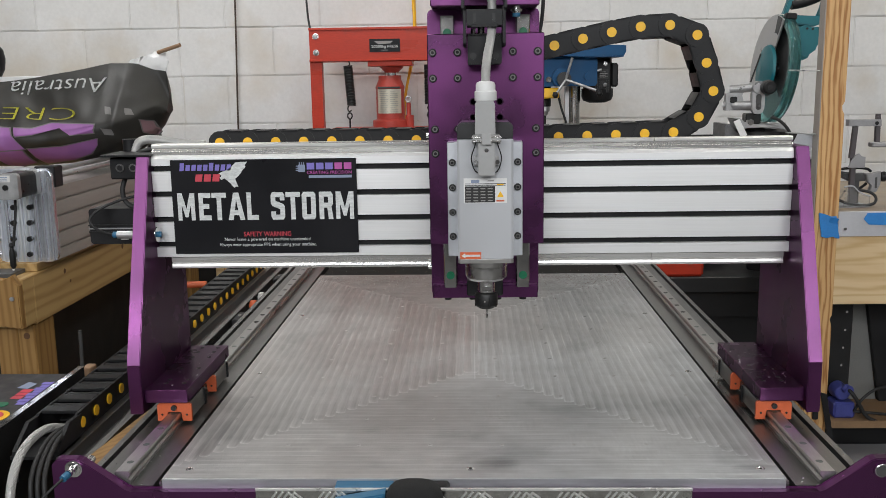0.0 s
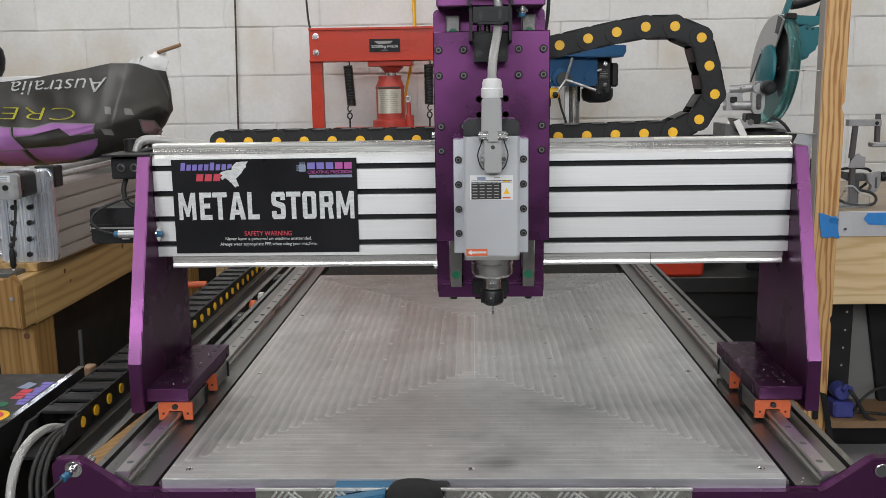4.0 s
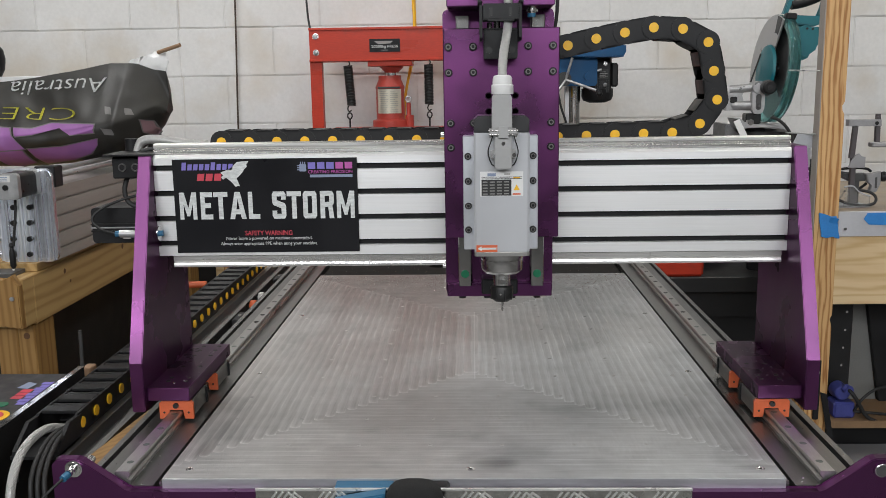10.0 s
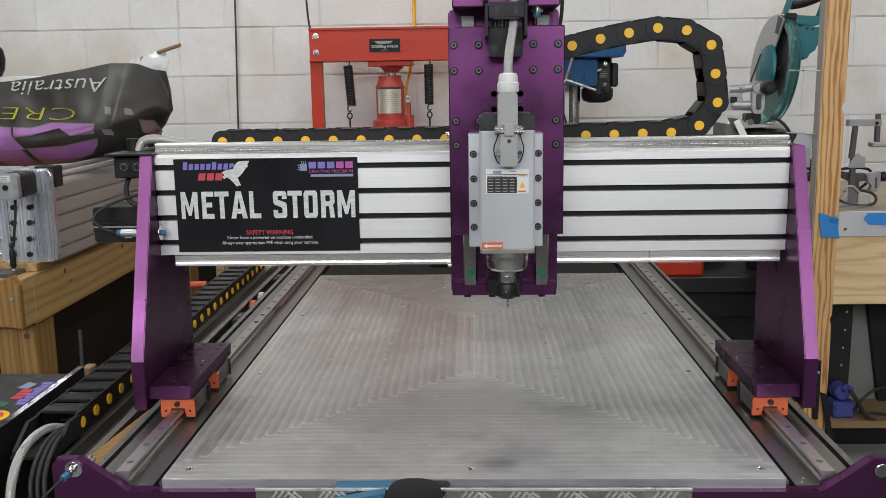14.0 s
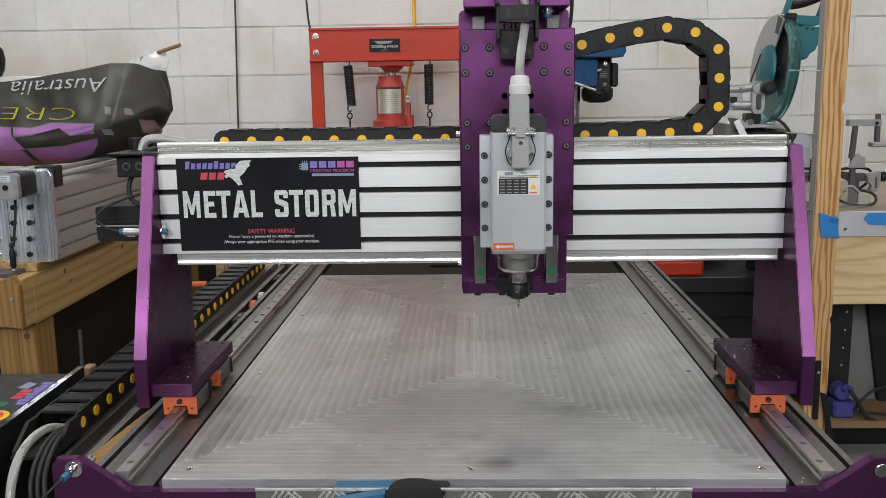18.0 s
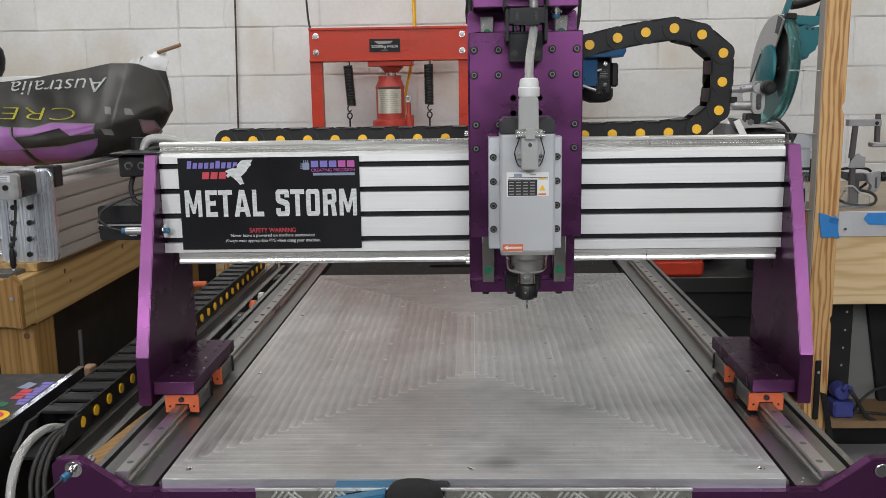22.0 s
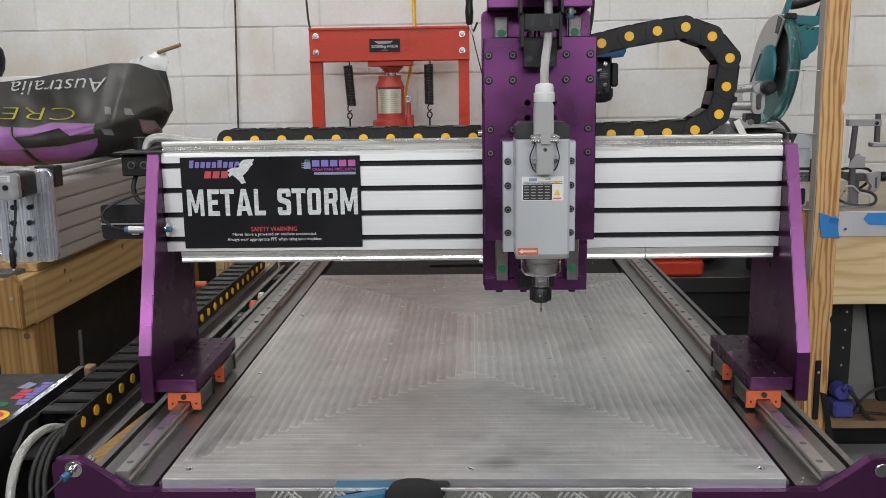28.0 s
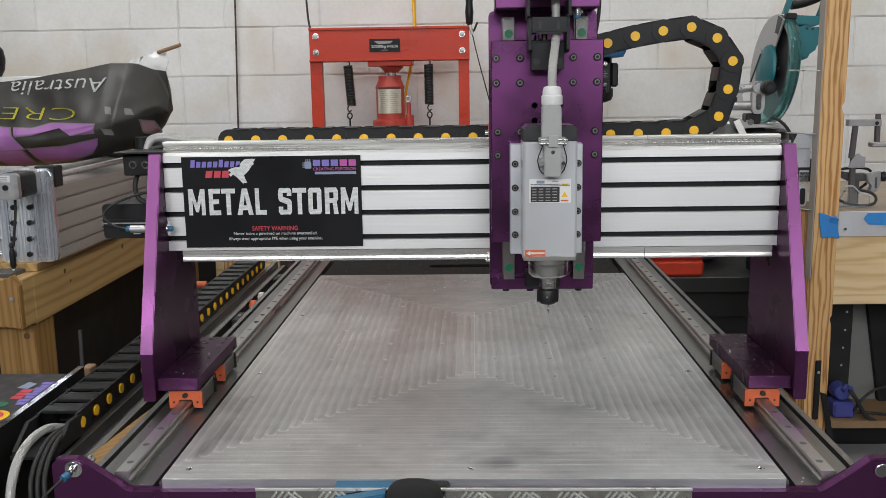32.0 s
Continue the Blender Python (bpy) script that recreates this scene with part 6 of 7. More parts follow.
part("leg", box(0.895, 0.925, 2.43, 2.50, 0.0, 0.9998), PINE, rb)
c = thing("grey_crate", (1.3, 2.45, 0.0), "pale grey crate under the lower shelf", "crate")
part("crate_body", box(0.935, 1.65, 2.385, 2.52, 0.0, 0.285, 0.004), DIRTYALU, c)
part("crate_lid", box(0.932, 1.653, 2.38, 2.525, 0.2855, 0.30, 0.003), DIRTYALU, c)
c = thing("computer_case", (1.04, 2.62, 0.408), "black computer case with small screws", "computer case")
part("case_body", box(1.003, 1.075, 2.52, 2.85, 0.4084, 0.80, 0.004), DARK, c)
for k in range(4):
    part("case_screw", cyl((1.055 - 0.002 * k, 2.517, 0.695 - 0.052 * k), (1.055 - 0.002 * k, 2.5205, 0.695 - 0.052 * k), 0.0032, 10), CHROME, c)
c = thing("monitor_panel", (1.14, 2.6, 0.408), "dark grey sheet panel leaning in shadow", "panel")
part("panel", prism([(1.076, 0.79), (1.124, 0.79), (1.190, 0.4085), (1.082, 0.4085)], "y", 2.60, 2.615), mat("mid_grey_panel", (0.21, 0.21, 0.20), 0.5, 0.0, 0.15, 5), c, "grey leaning sheet")
part("panel_edge", prism([(1.125, 0.79), (1.22, 0.79), (1.29, 0.4085), (1.191, 0.4085)], "y", 2.58, 2.60), BLACK, c)
c = thing("power_plug", (1.035, 2.47, 0.408), "blue plastic power plug block on the shelf", "power plug")
part("socket_block", box(1.005, 1.065, 2.44, 2.50, 0.4084, 0.455, 0.006), NAVY, c)
part("plug_top", lathe([(0.001, 0.0), (0.0165, 0.0), (0.0205, 0.004), (0.0220, 0.012), (0.0235, 0.045), (0.001, 0.045)], (1.030, 2.446, 0.4795), "y", 20), NAVY, c)
pt = part("plug_boot", cyl((1.034, 2.4455, 0.497), (1.040, 2.436, 0.494), 0.0125, 16), NAVY, c)
part("boot_ring", lathe([(0.0085, 0.0), (0.0130, 0.0), (0.0130, 0.003), (0.0085, 0.003)], (1.040, 2.4325, 0.494), "y", 18), NAVY, pt)
part("lead", tube([(1.040, 2.436, 0.494), (1.047, 2.425, 0.487), (1.065, 2.425, 0.46), (1.09, 2.43, 0.415), (1.14, 2.43, 0.395), (1.2, 2.40, 0.415)], 0.0055), RUBBER, c)
part("lead", tube([(1.06, 2.44, 0.43), (1.075, 2.43, 0.47), (1.12, 2.44, 0.50), (1.2, 2.46, 0.50)], 0.004), RUBBER, c)
part("lead", tube([(1.06, 2.44, 0.43), (1.09, 2.43, 0.43), (1.15, 2.43, 0.425), (1.22, 2.43, 0.412)], 0.004), RUBBER, c)
c = thing("bench_stand", (0.97, 2.29, 1.0265), "grey metal bracket frame on the bench", "bracket")
UPGREY = mat("purplish_grey_tube", (0.10, 0.088, 0.092), 0.45, 0.3, 0.12, 30)
BARGREY = mat("dull_grey_bar", (0.34, 0.335, 0.34), 0.45, 0.4, 0.12, 40, bump=0.06)
part("upright", prism([(0.9395, 1.148), (0.9520, 1.148), (0.9563, 1.228), (0.9453, 1.228)], "y", 2.284, 2.296, 0.001), UPGREY, c)
part("top_bar", prism([(0.9310, 1.2268), (0.9500, 1.2268), (0.9520, 1.2300), (0.9850, 1.2300), (0.9900, 1.2268), (1.0096, 1.2268), (1.0086, 1.2425), (0.9310, 1.2430)], "y", 2.276, 2.304, 0.003), BARGREY, c)
part("short_upright", prism([(1.0000, 1.186), (1.0108, 1.186), (1.0092, 1.2500), (0.9990, 1.2500)], "y", 2.284, 2.296, 0.001), UPGREY, c)
part("pin_head", cyl((1.0040, 2.290, 1.2502), (1.0040, 2.290, 1.2560), 0.0062, 12), UPGREY, c)
part("bar_screw", cyl((0.9960, 2.2745, 1.2340), (0.9960, 2.2762, 1.2340), 0.0045, 12), BLACKOX, c)
part("lower_bar", box(0.9890, 1.10, 2.276, 2.304, 1.1745, 1.1872, 0.003), BARGREY, c)
part("foot_plate", prism([(0.9341, 1.1253), (0.9400, 1.1400), (0.9500, 1.1560), (0.9594, 1.1599), (0.9660, 1.1520), (0.9751, 1.1513), (0.9755, 1.1248)], "y", 2.276, 2.2815, 0.001), BARGREY, c, "pale grey wedge plate")
part("stem", box(0.9440, 0.9560, 2.2830, 2.2950, 1.032, 1.1476, 0.001), UPGREY, c)
part("base", box(0.915, 0.990, 2.268, 2.335, 1.0268, 1.032), BARGREY, c)
c = thing("hand_tool", (0.98, 2.31, 1.0265), "grey power tool with a black lead on the bench", "power tool")
part("tool_body", prism([(0.9250, 1.1140), (0.9640, 1.1079), (0.9948, 1.1075), (1.0037, 1.1003), (0.9905, 1.0891), (0.9556, 1.0866), (0.9368, 1.0954)], "y", 2.300, 2.330, 0.004), DARKGREY, c, "dark tool body")
part("tool_bracket", prism([(0.9851, 1.1072), (1.0058, 1.1098), (1.0208, 1.1139), (1.0216, 1.0827), (1.0119, 1.0615), (0.9949, 1.0645), (1.0030, 1.0800), (0.9906, 1.0873)], "y", 2.288, 2.306, 0.002), BARGREY, c, "grey cast bracket")
part("bracket_slot", prism(rounded(1.0070, 1.0120, 1.0720, 1.1000, 0.0024), "y", 2.2870, 2.2882), DARKGREY, c)
part("tool_front", lathe([(0.007, 0.0), (0.012, 0.004), (0.013, 0.014), (0.010, 0.018), (0.010, 0.030)], (1.0200, 2.30, 1.100), "x", 16), BLACK, c)
part("tool_arm", tube([(0.920, 2.30, 1.1190), (0.945, 2.298, 1.1225), (0.970, 2.298, 1.1230), (0.992, 2.30, 1.1200), (1.001, 2.302, 1.1130)], 0.0034), BLACK, c)
part("strut", tube([(1.000, 2.32, 1.0810), (0.982, 2.32, 1.0666), (0.962, 2.32, 1.0630)], 0.0036), BLACK, c)
part("tool_foot", box(0.962, 0.978, 2.308, 2.324, 1.0268, 1.0895, 0.002), DARKGREY, c)
part("lead", tube([(0.905, 2.27, 1.050), (0.9180, 2.27, 1.0440), (0.943, 2.27, 1.0335), (0.978, 2.27, 1.0318), (1.002, 2.27, 1.0352), (1.0085, 2.275, 1.0500), (0.996, 2.28, 1.0638), (0.968, 2.29, 1.0684), (0.948, 2.29, 1.0630)], 0.0036), RUBBER, c)
c = thing("safety_glasses", (0.945, 2.26, 1.0265), "clear plastic safety glasses lying on the bench", "safety glasses")
part("lens", prism([(0.9200, 1.0300), (0.9259, 1.0778), (0.9407, 1.0830), (0.9500, 1.0680), (0.9540, 1.0450), (0.9441, 1.0300)], "y", 2.256, 2.2585, 0.0006), CLEAR, c)
part("lens", prism([(0.9560, 1.0300), (0.9550, 1.0620), (0.9700, 1.0600), (0.9840, 1.0540), (0.9850, 1.0380), (0.9780, 1.0300)], "y", 2.257, 2.2595, 0.0006), CLEAR, c)
part("brow_bar", tube([(0.920, 2.256, 1.0800), (0.9407, 2.254, 1.0845), (0.9558, 2.255, 1.0661), (0.985, 2.258, 1.0560)], 0.0020), SHEET, c)
part("temple_arm", tube([(0.922, 2.258, 1.070), (0.930, 2.30, 1.05), (0.94, 2.34, 1.031)], 0.0024), CLEAR, c)

# timber bench on the other side
lbn = thing("timber_workbench", (-1.35, 2.4, 0.0), "rough pine workbench with knots and notches", "workbench")
part("side_rail", box(-0.945, -0.9, 1.80, 2.94, 0.868, 0.972, 0.002), PINE_Y, lbn, "pine side rail")
part("end_rail", box(-1.8, -0.9005, 1.755, 1.7995, 0.872, 0.972, 0.002), PINE_Y, lbn, "pine end rail")
part("end_block", prism([(-0.945, 0.880), (-0.9, 0.874), (-0.9, 0.962), (-0.912, 0.984), (-0.930, 0.972), (-0.945, 0.978)], "y", 1.735, 1.7545, 0.002), PINE_OLD, lbn)
part("benchtop", box(-1.8, -0.905, 1.83, 2.94, 0.9725, 0.990, 0.001), PINE_Y, lbn)
part("top_mat", box(-1.8, -0.93, 1.77, 1.829, 0.9725, 0.980), DARKGREY, lbn)
for ly in (1.80, 2.84):
    part("leg", box(-0.99, -0.9455, ly, ly + 0.09, 0.0, 0.8675, 0.003), PINE_OLD, lbn)
    part("leg_brace", box(-0.9450, -0.908, ly, ly + 0.09, 0.0, 0.8675, 0.003), PINE_OLD, lbn)
    part("leg", box(-1.8, -1.71, ly, ly + 0.09, 0.0, 0.9720, 0.003), PINE, lbn)
part("rail_nail", cyl((-0.914, 1.732, 0.937), (-0.914, 1.7355, 0.937), 0.0045, 10), CASTALU, lbn)
# black sheet put where there is only shade between the legs
part("lower_panel", box(-1.02, -1.0, 1.9, 2.83, 0.0, 0.8670), DARK, lbn, "black panel standing in for shade under the bench")
for ky, kz, kr in ((1.944, 0.950, 0.006), (1.968, 0.923, 0.004), (2.28, 0.945, 0.007)):
    part("knot", lathe([(kr, 0), (kr * 0.9, 0.0005), (kr * 0.3, 0.0008)], (-0.9002, ky, kz), "x", 12), KNOT, lbn)
part("knot", lathe([(0.007, 0), (0.006, 0.0005), (0.002, 0.0008)], (-0.9255, 1.7996, 0.842), "y", 12), KNOT, lbn)
br_ = thing("timber_brace", (-0.72, 2.68, 0.0), "pale pine brace standing behind the machine", "timber")
part("brace", prism([(-0.86, 0.0), (-0.78, 0.0), (-0.68, 0.86), (-0.74, 0.86)], "y", 2.66, 2.71, 0.002), PINE, br_)
bd = thing("pale_board", (-0.68, 2.78, 0.0), "pale board standing behind the machine", "board")
part("board", box(-0.80, -0.60, 2.76, 2.775, 0.0, 0.885), PLY, bd)
c = thing("orange_rod", (-0.72, 2.3, 0.0), "orange plastic handle behind the gantry", "handle")
part("rod", cyl((-0.78, 2.3, 0.836), (-0.693, 2.3, 0.838), 0.009, 14), ORANGE, c)
part("rod_stand", cyl((-0.76, 2.3, 0.0), (-0.76, 2.3, 0.828), 0.008, 10), BLACK, c)
c = thing("grey_rod", (-0.87, 1.9, 0.0), "thin grey rod leaning in the dark", "rod")
part("rod", cyl((-0.900, 1.95, 0.0), (-0.858, 1.9, 0.826), 0.0042, 10), DARKGREY, c)

# second machine axis lying on the bench
ax = thing("linear_axis", (-0.92, 2.2, 0.99), "aluminium linear axis with a milled end plate and small motor", "machine part")
# upright streaks in the colour stand in for the ribs' wavy highlights
PLATE_RIB = mat("ribbed_milled_aluminium", (0.82, 0.86, 0.93), 0.26, 0.88, 0.30, 30, (1, 1, 0.03), 0.08, 120)
part("end_plate", prism(rounded(-0.990, -0.8645, 0.9904, 1.186, 0.016), "y", 1.845, 1.857, 0.0015), PLATE_RIB, ax, "milled aluminium end plate")
sec = [(-0.985, 0.9915), (-0.873, 0.9915), (-0.873, 1.145), (-0.985, 1.145)]
fluted = [(-0.985, 0.9915), (-0.873, 0.9915)]
for k in range(4):
    z = 1.012 + 0.034 * k
    fluted += [(-0.873, z), (-0.880, z + 0.001), (-0.880, z + 0.005), (-0.873, z + 0.006)]
fluted += [(-0.873, 1.145), (-0.985, 1.145)]
part("axis_beam", prism(fluted, "y", 1.8575, 2.75), mat("dull_aluminium", (0.46, 0.43, 0.40), 0.5, 0.6, 0.08, 10, (1, 0.1, 1), 0.04), ax, "dull slotted aluminium beam")
for x, z in ((-0.878, 1.166), (-0.90, 1.176)):
    part("guide_rod", cyl((x, 1.8575, z), (x, 2.6, z), 0.006, 12), CASTALU, ax)
for k in range(8):
    x = -0.980 + 0.0152 * k
    part("rib", cyl((x, 1.8472, 0.994), (x, 1.8472, 1.168 if k > 4 else 1.13), 0.0058, 12), PLATE_RIB, ax)
part("rod_block", box(-0.905, -0.862, 1.8575, 1.895, 1.1455, 1.19, 0.002), BLACK, ax)
mt = part("motor_face", prism(rounded(-0.937, -0.886, 1.134, 1.185, 0.006), "y", 1.748, 1.760, 0.001), CASTALU, ax, "square grey stepper motor")
part("motor_body", prism(rounded(-0.936, -0.887, 1.135, 1.184, 0.008), "y", 1.7602, 1.826, 0.001), BLACKOX, ax)
part("motor_flange", prism(rounded(-0.937, -0.886, 1.134, 1.185, 0.006), "y", 1.8262, 1.8448, 0.001), CASTALU, ax)
part("motor_sticker", box(-0.927, -0.901, 1.7472, 1.7482, 1.169, 1.182), PAPER, mt)
for k in range(3):
    part("sticker_bar", box(-0.925, -0.906, 1.7468, 1.7473, 1.171 + 0.0035 * k, 1.1725 + 0.0035 * k), INKBLUE, mt)
part("motor_shaft", cyl((-0.911, 1.745, 1.158), (-0.911, 1.7485, 1.158), 0.0055, 14), BLACKOX, mt)
part("motor_lead", tube([(-0.9205, 1.80, 1.135), (-0.923, 1.80, 1.10), (-0.930, 1.80, 1.06), (-0.934, 1.80, 1.033)], 0.0026), RUBBER, ax)
part("lead_sleeve", lathe([(0.0030, 0.0), (0.0060, 0.006), (0.0062, 0.030), (0.0035, 0.044), (0.0050, 0.048), (0.0030, 0.054)], (-0.9385, 1.800, 0.9855), n=14), BLACK, ax)
part("lead_tip", cyl((-0.9395, 1.80, 0.9820), (-0.9388, 1.80, 0.9870), 0.0024, 10), PAPER, ax)
for x in (-0.979, -0.947, -0.9125):
    for z in (1.008, 1.0405, 1.0745, 1.107):
        if x < -0.97 and z > 1.05:
            continue
        bx_ = x - 0.09 * (1.107 - z)
        bo = part("plate_bolt", cyl((bx_, 1.836, z), (bx_, 1.8455, z), 0.0056, 14), BLACKOX if x > -0.97 else CHROME, ax)
        part("hex_socket", cyl((bx_, 1.8354, z), (bx_, 1.8362, z), 0.0026, 6), BLACK, bo)

# cloth cover thrown over it
cover = thing("cloth_cover", (-1.1, 2.3, 1.19), "charcoal cloth cover with purple panels and white lettering", "cover")
bag_top = [(-1.8, 1.33), (-1.45, 1.345), (-1.19, 1.364), (-1.10, 1.374), (-1.0, 1.389), (-0.895, 1.408), (-0.837, 1.407), (-0.795, 1.392), (-0.762, 1.386), (-0.759, 1.353), (-0.755, 1.297)]
bag_bot = [(-1.8, 1.16), (-1.3, 1.155), (-1.1, 1.155), (-0.95, 1.165), (-0.87, 1.175), (-0.82, 1.205), (-0.777, 1.252), (-0.757, 1.283), (-0.755, 1.290)]


def along(tab, x):
    for (a, u), (b, v) in zip(tab, tab[1:]):
        if x <= b:
            return u + (v - u) * max(0.0, (x - a) / (b - a))
    return tab[-1][1]


def cover_y(x, z, side=-1):
    zt_, zb_ = along(bag_top, x), along(bag_bot, x)
    u = max(-1.0, min(1.0, (2 * z - zt_ - zb_) / max(0.004, zt_ - zb_)))
    deep = 0.13 * min(1.0, max(0.0, (-0.750 - x) / 0.10)) + 0.006
    # the corner is folded in along a sharp slanting crease
    over = (x + 0.852) * 0.65 + (z - 1.369) * 0.76
    deep -= 0.75 * max(0.0, min(over, 0.06)) if side < 0 else 0.0
    deep = max(deep, 0.004)
    fold = 0.018 * noise.noise(Vector((x * 6, z * 9, side * 3))) + 0.009 * noise.noise(Vector((x * 19 + z * 9, z * 23, 5 * side)))
    fold += 0.012 * math.exp(-abs(z - 1.262 - 0.25 * (x + 0.85)) / 0.012) * min(1.0, max(0.0, (x + 1.15) / 0.2))
    q = Vector((x * 5.5 + z * 4, z * 7 - x * 2, 11 * side))
    fold += 0.022 * (0.5 - abs(noise.noise(q))) + 0.010 * (0.4 - abs(noise.noise(q * 2.3)))
    # a flat upper slope under a sharp top edge, turning under below
    w = (0.10 + 0.90 * min(1.0, (1 - u) / 1.25)) * (1.0 if u > -0.30 else (1 - ((-0.30 - u) / 0.70) ** 2.2) ** 0.5) if u < 0.999 else 0.10
    return 2.30 + side * (deep + fold) * w


bm = B()
NX, NU = 190, 34
rows_ = []
for i in range(NX + 1):
    x = -1.8 + 1.043 * (1 - (1 - i / NX) ** 1.3)
    zt_, zb_ = along(bag_top, x), along(bag_bot, x)
    zt_ += 0.003 * noise.noise(Vector((x * 14, 0, 7)))
    col = []
    for side in (-1, 1):
        for j in range(NU):
            c_ = math.cos(math.pi * j / NU) * (1 if side == -1 else -1)
            z = (zt_ + zb_) / 2 + (zt_ - zb_) / 2 * c_
            col.append(bm.verts.new((x, cover_y(x, z, side), z)))
    rows_.append(col)
for a, b in zip(rows_, rows_[1:]):
    for k in range(2 * NU):
        bm.faces.new((a[k], a[(k + 1) % (2 * NU)], b[(k + 1) % (2 * NU)], b[k])).smooth = True
bm.faces.new(rows_[0])
bm.faces.new(rows_[-1][::-1])
cloth = part("cloth", bm, CLOTH, cover)


def drape(ob, lift):
    """Lays a thin flat piece on the front of the cover."""
    o = origin(ob)
    bm = bmesh.new()
    bm.from_mesh(ob.data)
    for _ in range(3):
        bmesh.ops.subdivide_edges(bm, edges=[e for e in bm.edges if e.calc_length() > 0.007], cuts=1)
    bmesh.ops.triangulate(bm, faces=bm.faces)
    bm.to_mesh(ob.data)
    bm.free()
    for v in ob.data.vertices:
        w = v.co + o
        sl = (cover_y(w.x, w.z + 0.004) - cover_y(w.x, w.z - 0.004)) / 0.008
        sx_ = (cover_y(w.x + 0.004, w.z) - cover_y(w.x - 0.004, w.z)) / 0.008
        v.co.y = cover_y(w.x, w.z) - lift * min(2.5, math.sqrt(1 + sl * sl + sx_ * sx_)) - (0.0003 if w.y < 2.1 else 0) - o.y
    return ob


def printed(name, pts, material, lift):
    """A thin print that follows the cover: upright strips between the outline's lower and upper edge."""
    bm = B()
    x0, x1 = min(p[0] for p in pts), max(p[0] for p in pts)
    nx = max(3, int((x1 - x0) / 0.003))
    cols = []
    for i in range(nx + 1):
        x = x0 + (x1 - x0) * min(max(i / nx, 0.002), 0.998)
        cut = []
        for (ax_, az), (bx_, bz) in zip(pts, pts[1:] + pts[:1]):
            if (ax_ <= x) != (bx_ <= x):
                cut.append(az + (bz - az) * (x - ax_) / (bx_ - ax_))
        lo, hi = min(cut), max(cut)
        col = []
        for j in range(15):
            z = lo + (hi - lo) * j / 14
            sl = (cover_y(x, z + 0.003) - cover_y(x, z - 0.003)) / 0.006
            col.append(bm.verts.new((x, cover_y(x, z) - lift * min(3.0, math.sqrt(1 + sl * sl)), z)))
        cols.append(col)
    for a, b in zip(cols, cols[1:]):
        for j in range(14):
            bm.faces.new((a[j], b[j], b[j + 1], a[j + 1])).smooth = True
    return part(name, bm, material, cloth)


def patch(name, pts, material, grow=0.0022):
    pts = list(pts)
    cx, cz = sum(p[0] for p in pts) / len(pts), sum(p[1] for p in pts) / len(pts)
    big = [(x + grow * (1 if x > cx else -1), z + grow * (1 if z > cz else -1)) for x, z in pts]
    printed(name + "_border", big, TAGGREY, 0.0016)
    return printed(name, pts, material, 0.0026)


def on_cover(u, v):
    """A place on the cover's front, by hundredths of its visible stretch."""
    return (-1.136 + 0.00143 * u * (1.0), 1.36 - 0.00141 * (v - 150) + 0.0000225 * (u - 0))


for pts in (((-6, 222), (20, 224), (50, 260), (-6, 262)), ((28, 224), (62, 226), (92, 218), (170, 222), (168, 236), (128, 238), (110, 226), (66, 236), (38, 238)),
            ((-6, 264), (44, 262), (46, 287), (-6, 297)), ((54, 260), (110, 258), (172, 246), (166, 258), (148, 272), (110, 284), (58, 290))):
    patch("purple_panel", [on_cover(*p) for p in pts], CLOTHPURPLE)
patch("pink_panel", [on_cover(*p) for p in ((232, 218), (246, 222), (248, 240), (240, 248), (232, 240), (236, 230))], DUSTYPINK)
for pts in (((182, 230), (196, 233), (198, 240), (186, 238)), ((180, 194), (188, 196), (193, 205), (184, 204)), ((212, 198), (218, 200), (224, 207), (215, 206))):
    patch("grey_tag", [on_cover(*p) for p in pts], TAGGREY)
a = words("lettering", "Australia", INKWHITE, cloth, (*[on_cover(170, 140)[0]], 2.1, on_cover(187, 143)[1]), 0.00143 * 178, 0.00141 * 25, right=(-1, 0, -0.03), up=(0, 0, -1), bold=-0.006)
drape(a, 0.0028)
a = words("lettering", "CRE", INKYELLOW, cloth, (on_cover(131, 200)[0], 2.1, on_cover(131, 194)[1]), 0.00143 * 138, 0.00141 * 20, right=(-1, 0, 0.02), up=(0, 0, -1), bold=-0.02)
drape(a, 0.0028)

ws = thing("white_sheet", (-0.85, 2.42, 1.38), "crumpled white plastic sheet behind the cover", "sheet")
bm = B()
bmesh.ops.create_grid(bm, x_segments=22, y_segments=14, size=0.5)
for v in bm.verts:
    u_, w_ = v.co.x, v.co.y
    v.co = Vector((-0.880 + 0.15 * u_ + 0.01 * noise.noise(Vector((u_ * 5, w_ * 5, 1))), 2.45 + 0.009 * noise.noise(Vector((u_ * 5, w_ * 5, 3))), 1.345 + 0.17 * w_ * (1 - 0.35 * abs(u_ - 0.2)) + 0.035 * u_ + 0.012 * noise.noise(Vector((u_ * 9, w_ * 9, 8)))))
for f in bm.faces:
    f.smooth = True
bmesh.ops.solidify(bm, geom=bm.faces[:], thickness=0.001)
part("sheet", bm, WHITE, ws)
part("sheet_foot", cyl((-0.86, 2.462, 0.99), (-0.86, 2.462, 1.30), 0.02, 12), DARKGREY, ws)
stk = thing("wooden_stick", (-0.80, 2.44, 1.44), "brown wooden stick lying on the white sheet", "stick")
part("stick", cyl((-0.8235, 2.432, 1.4375), (-0.7572, 2.415, 1.4551), 0.0052, 14), WOODSTICK, stk)
al = thing("aluminium_bar", (-1.5, 2.62, 0.99), "bare aluminium bar behind the cover", "metal bar")
part("bar", box(-1.9, -1.2, 2.60, 2.64, 1.345, 1.383, 0.001), ALU, al)
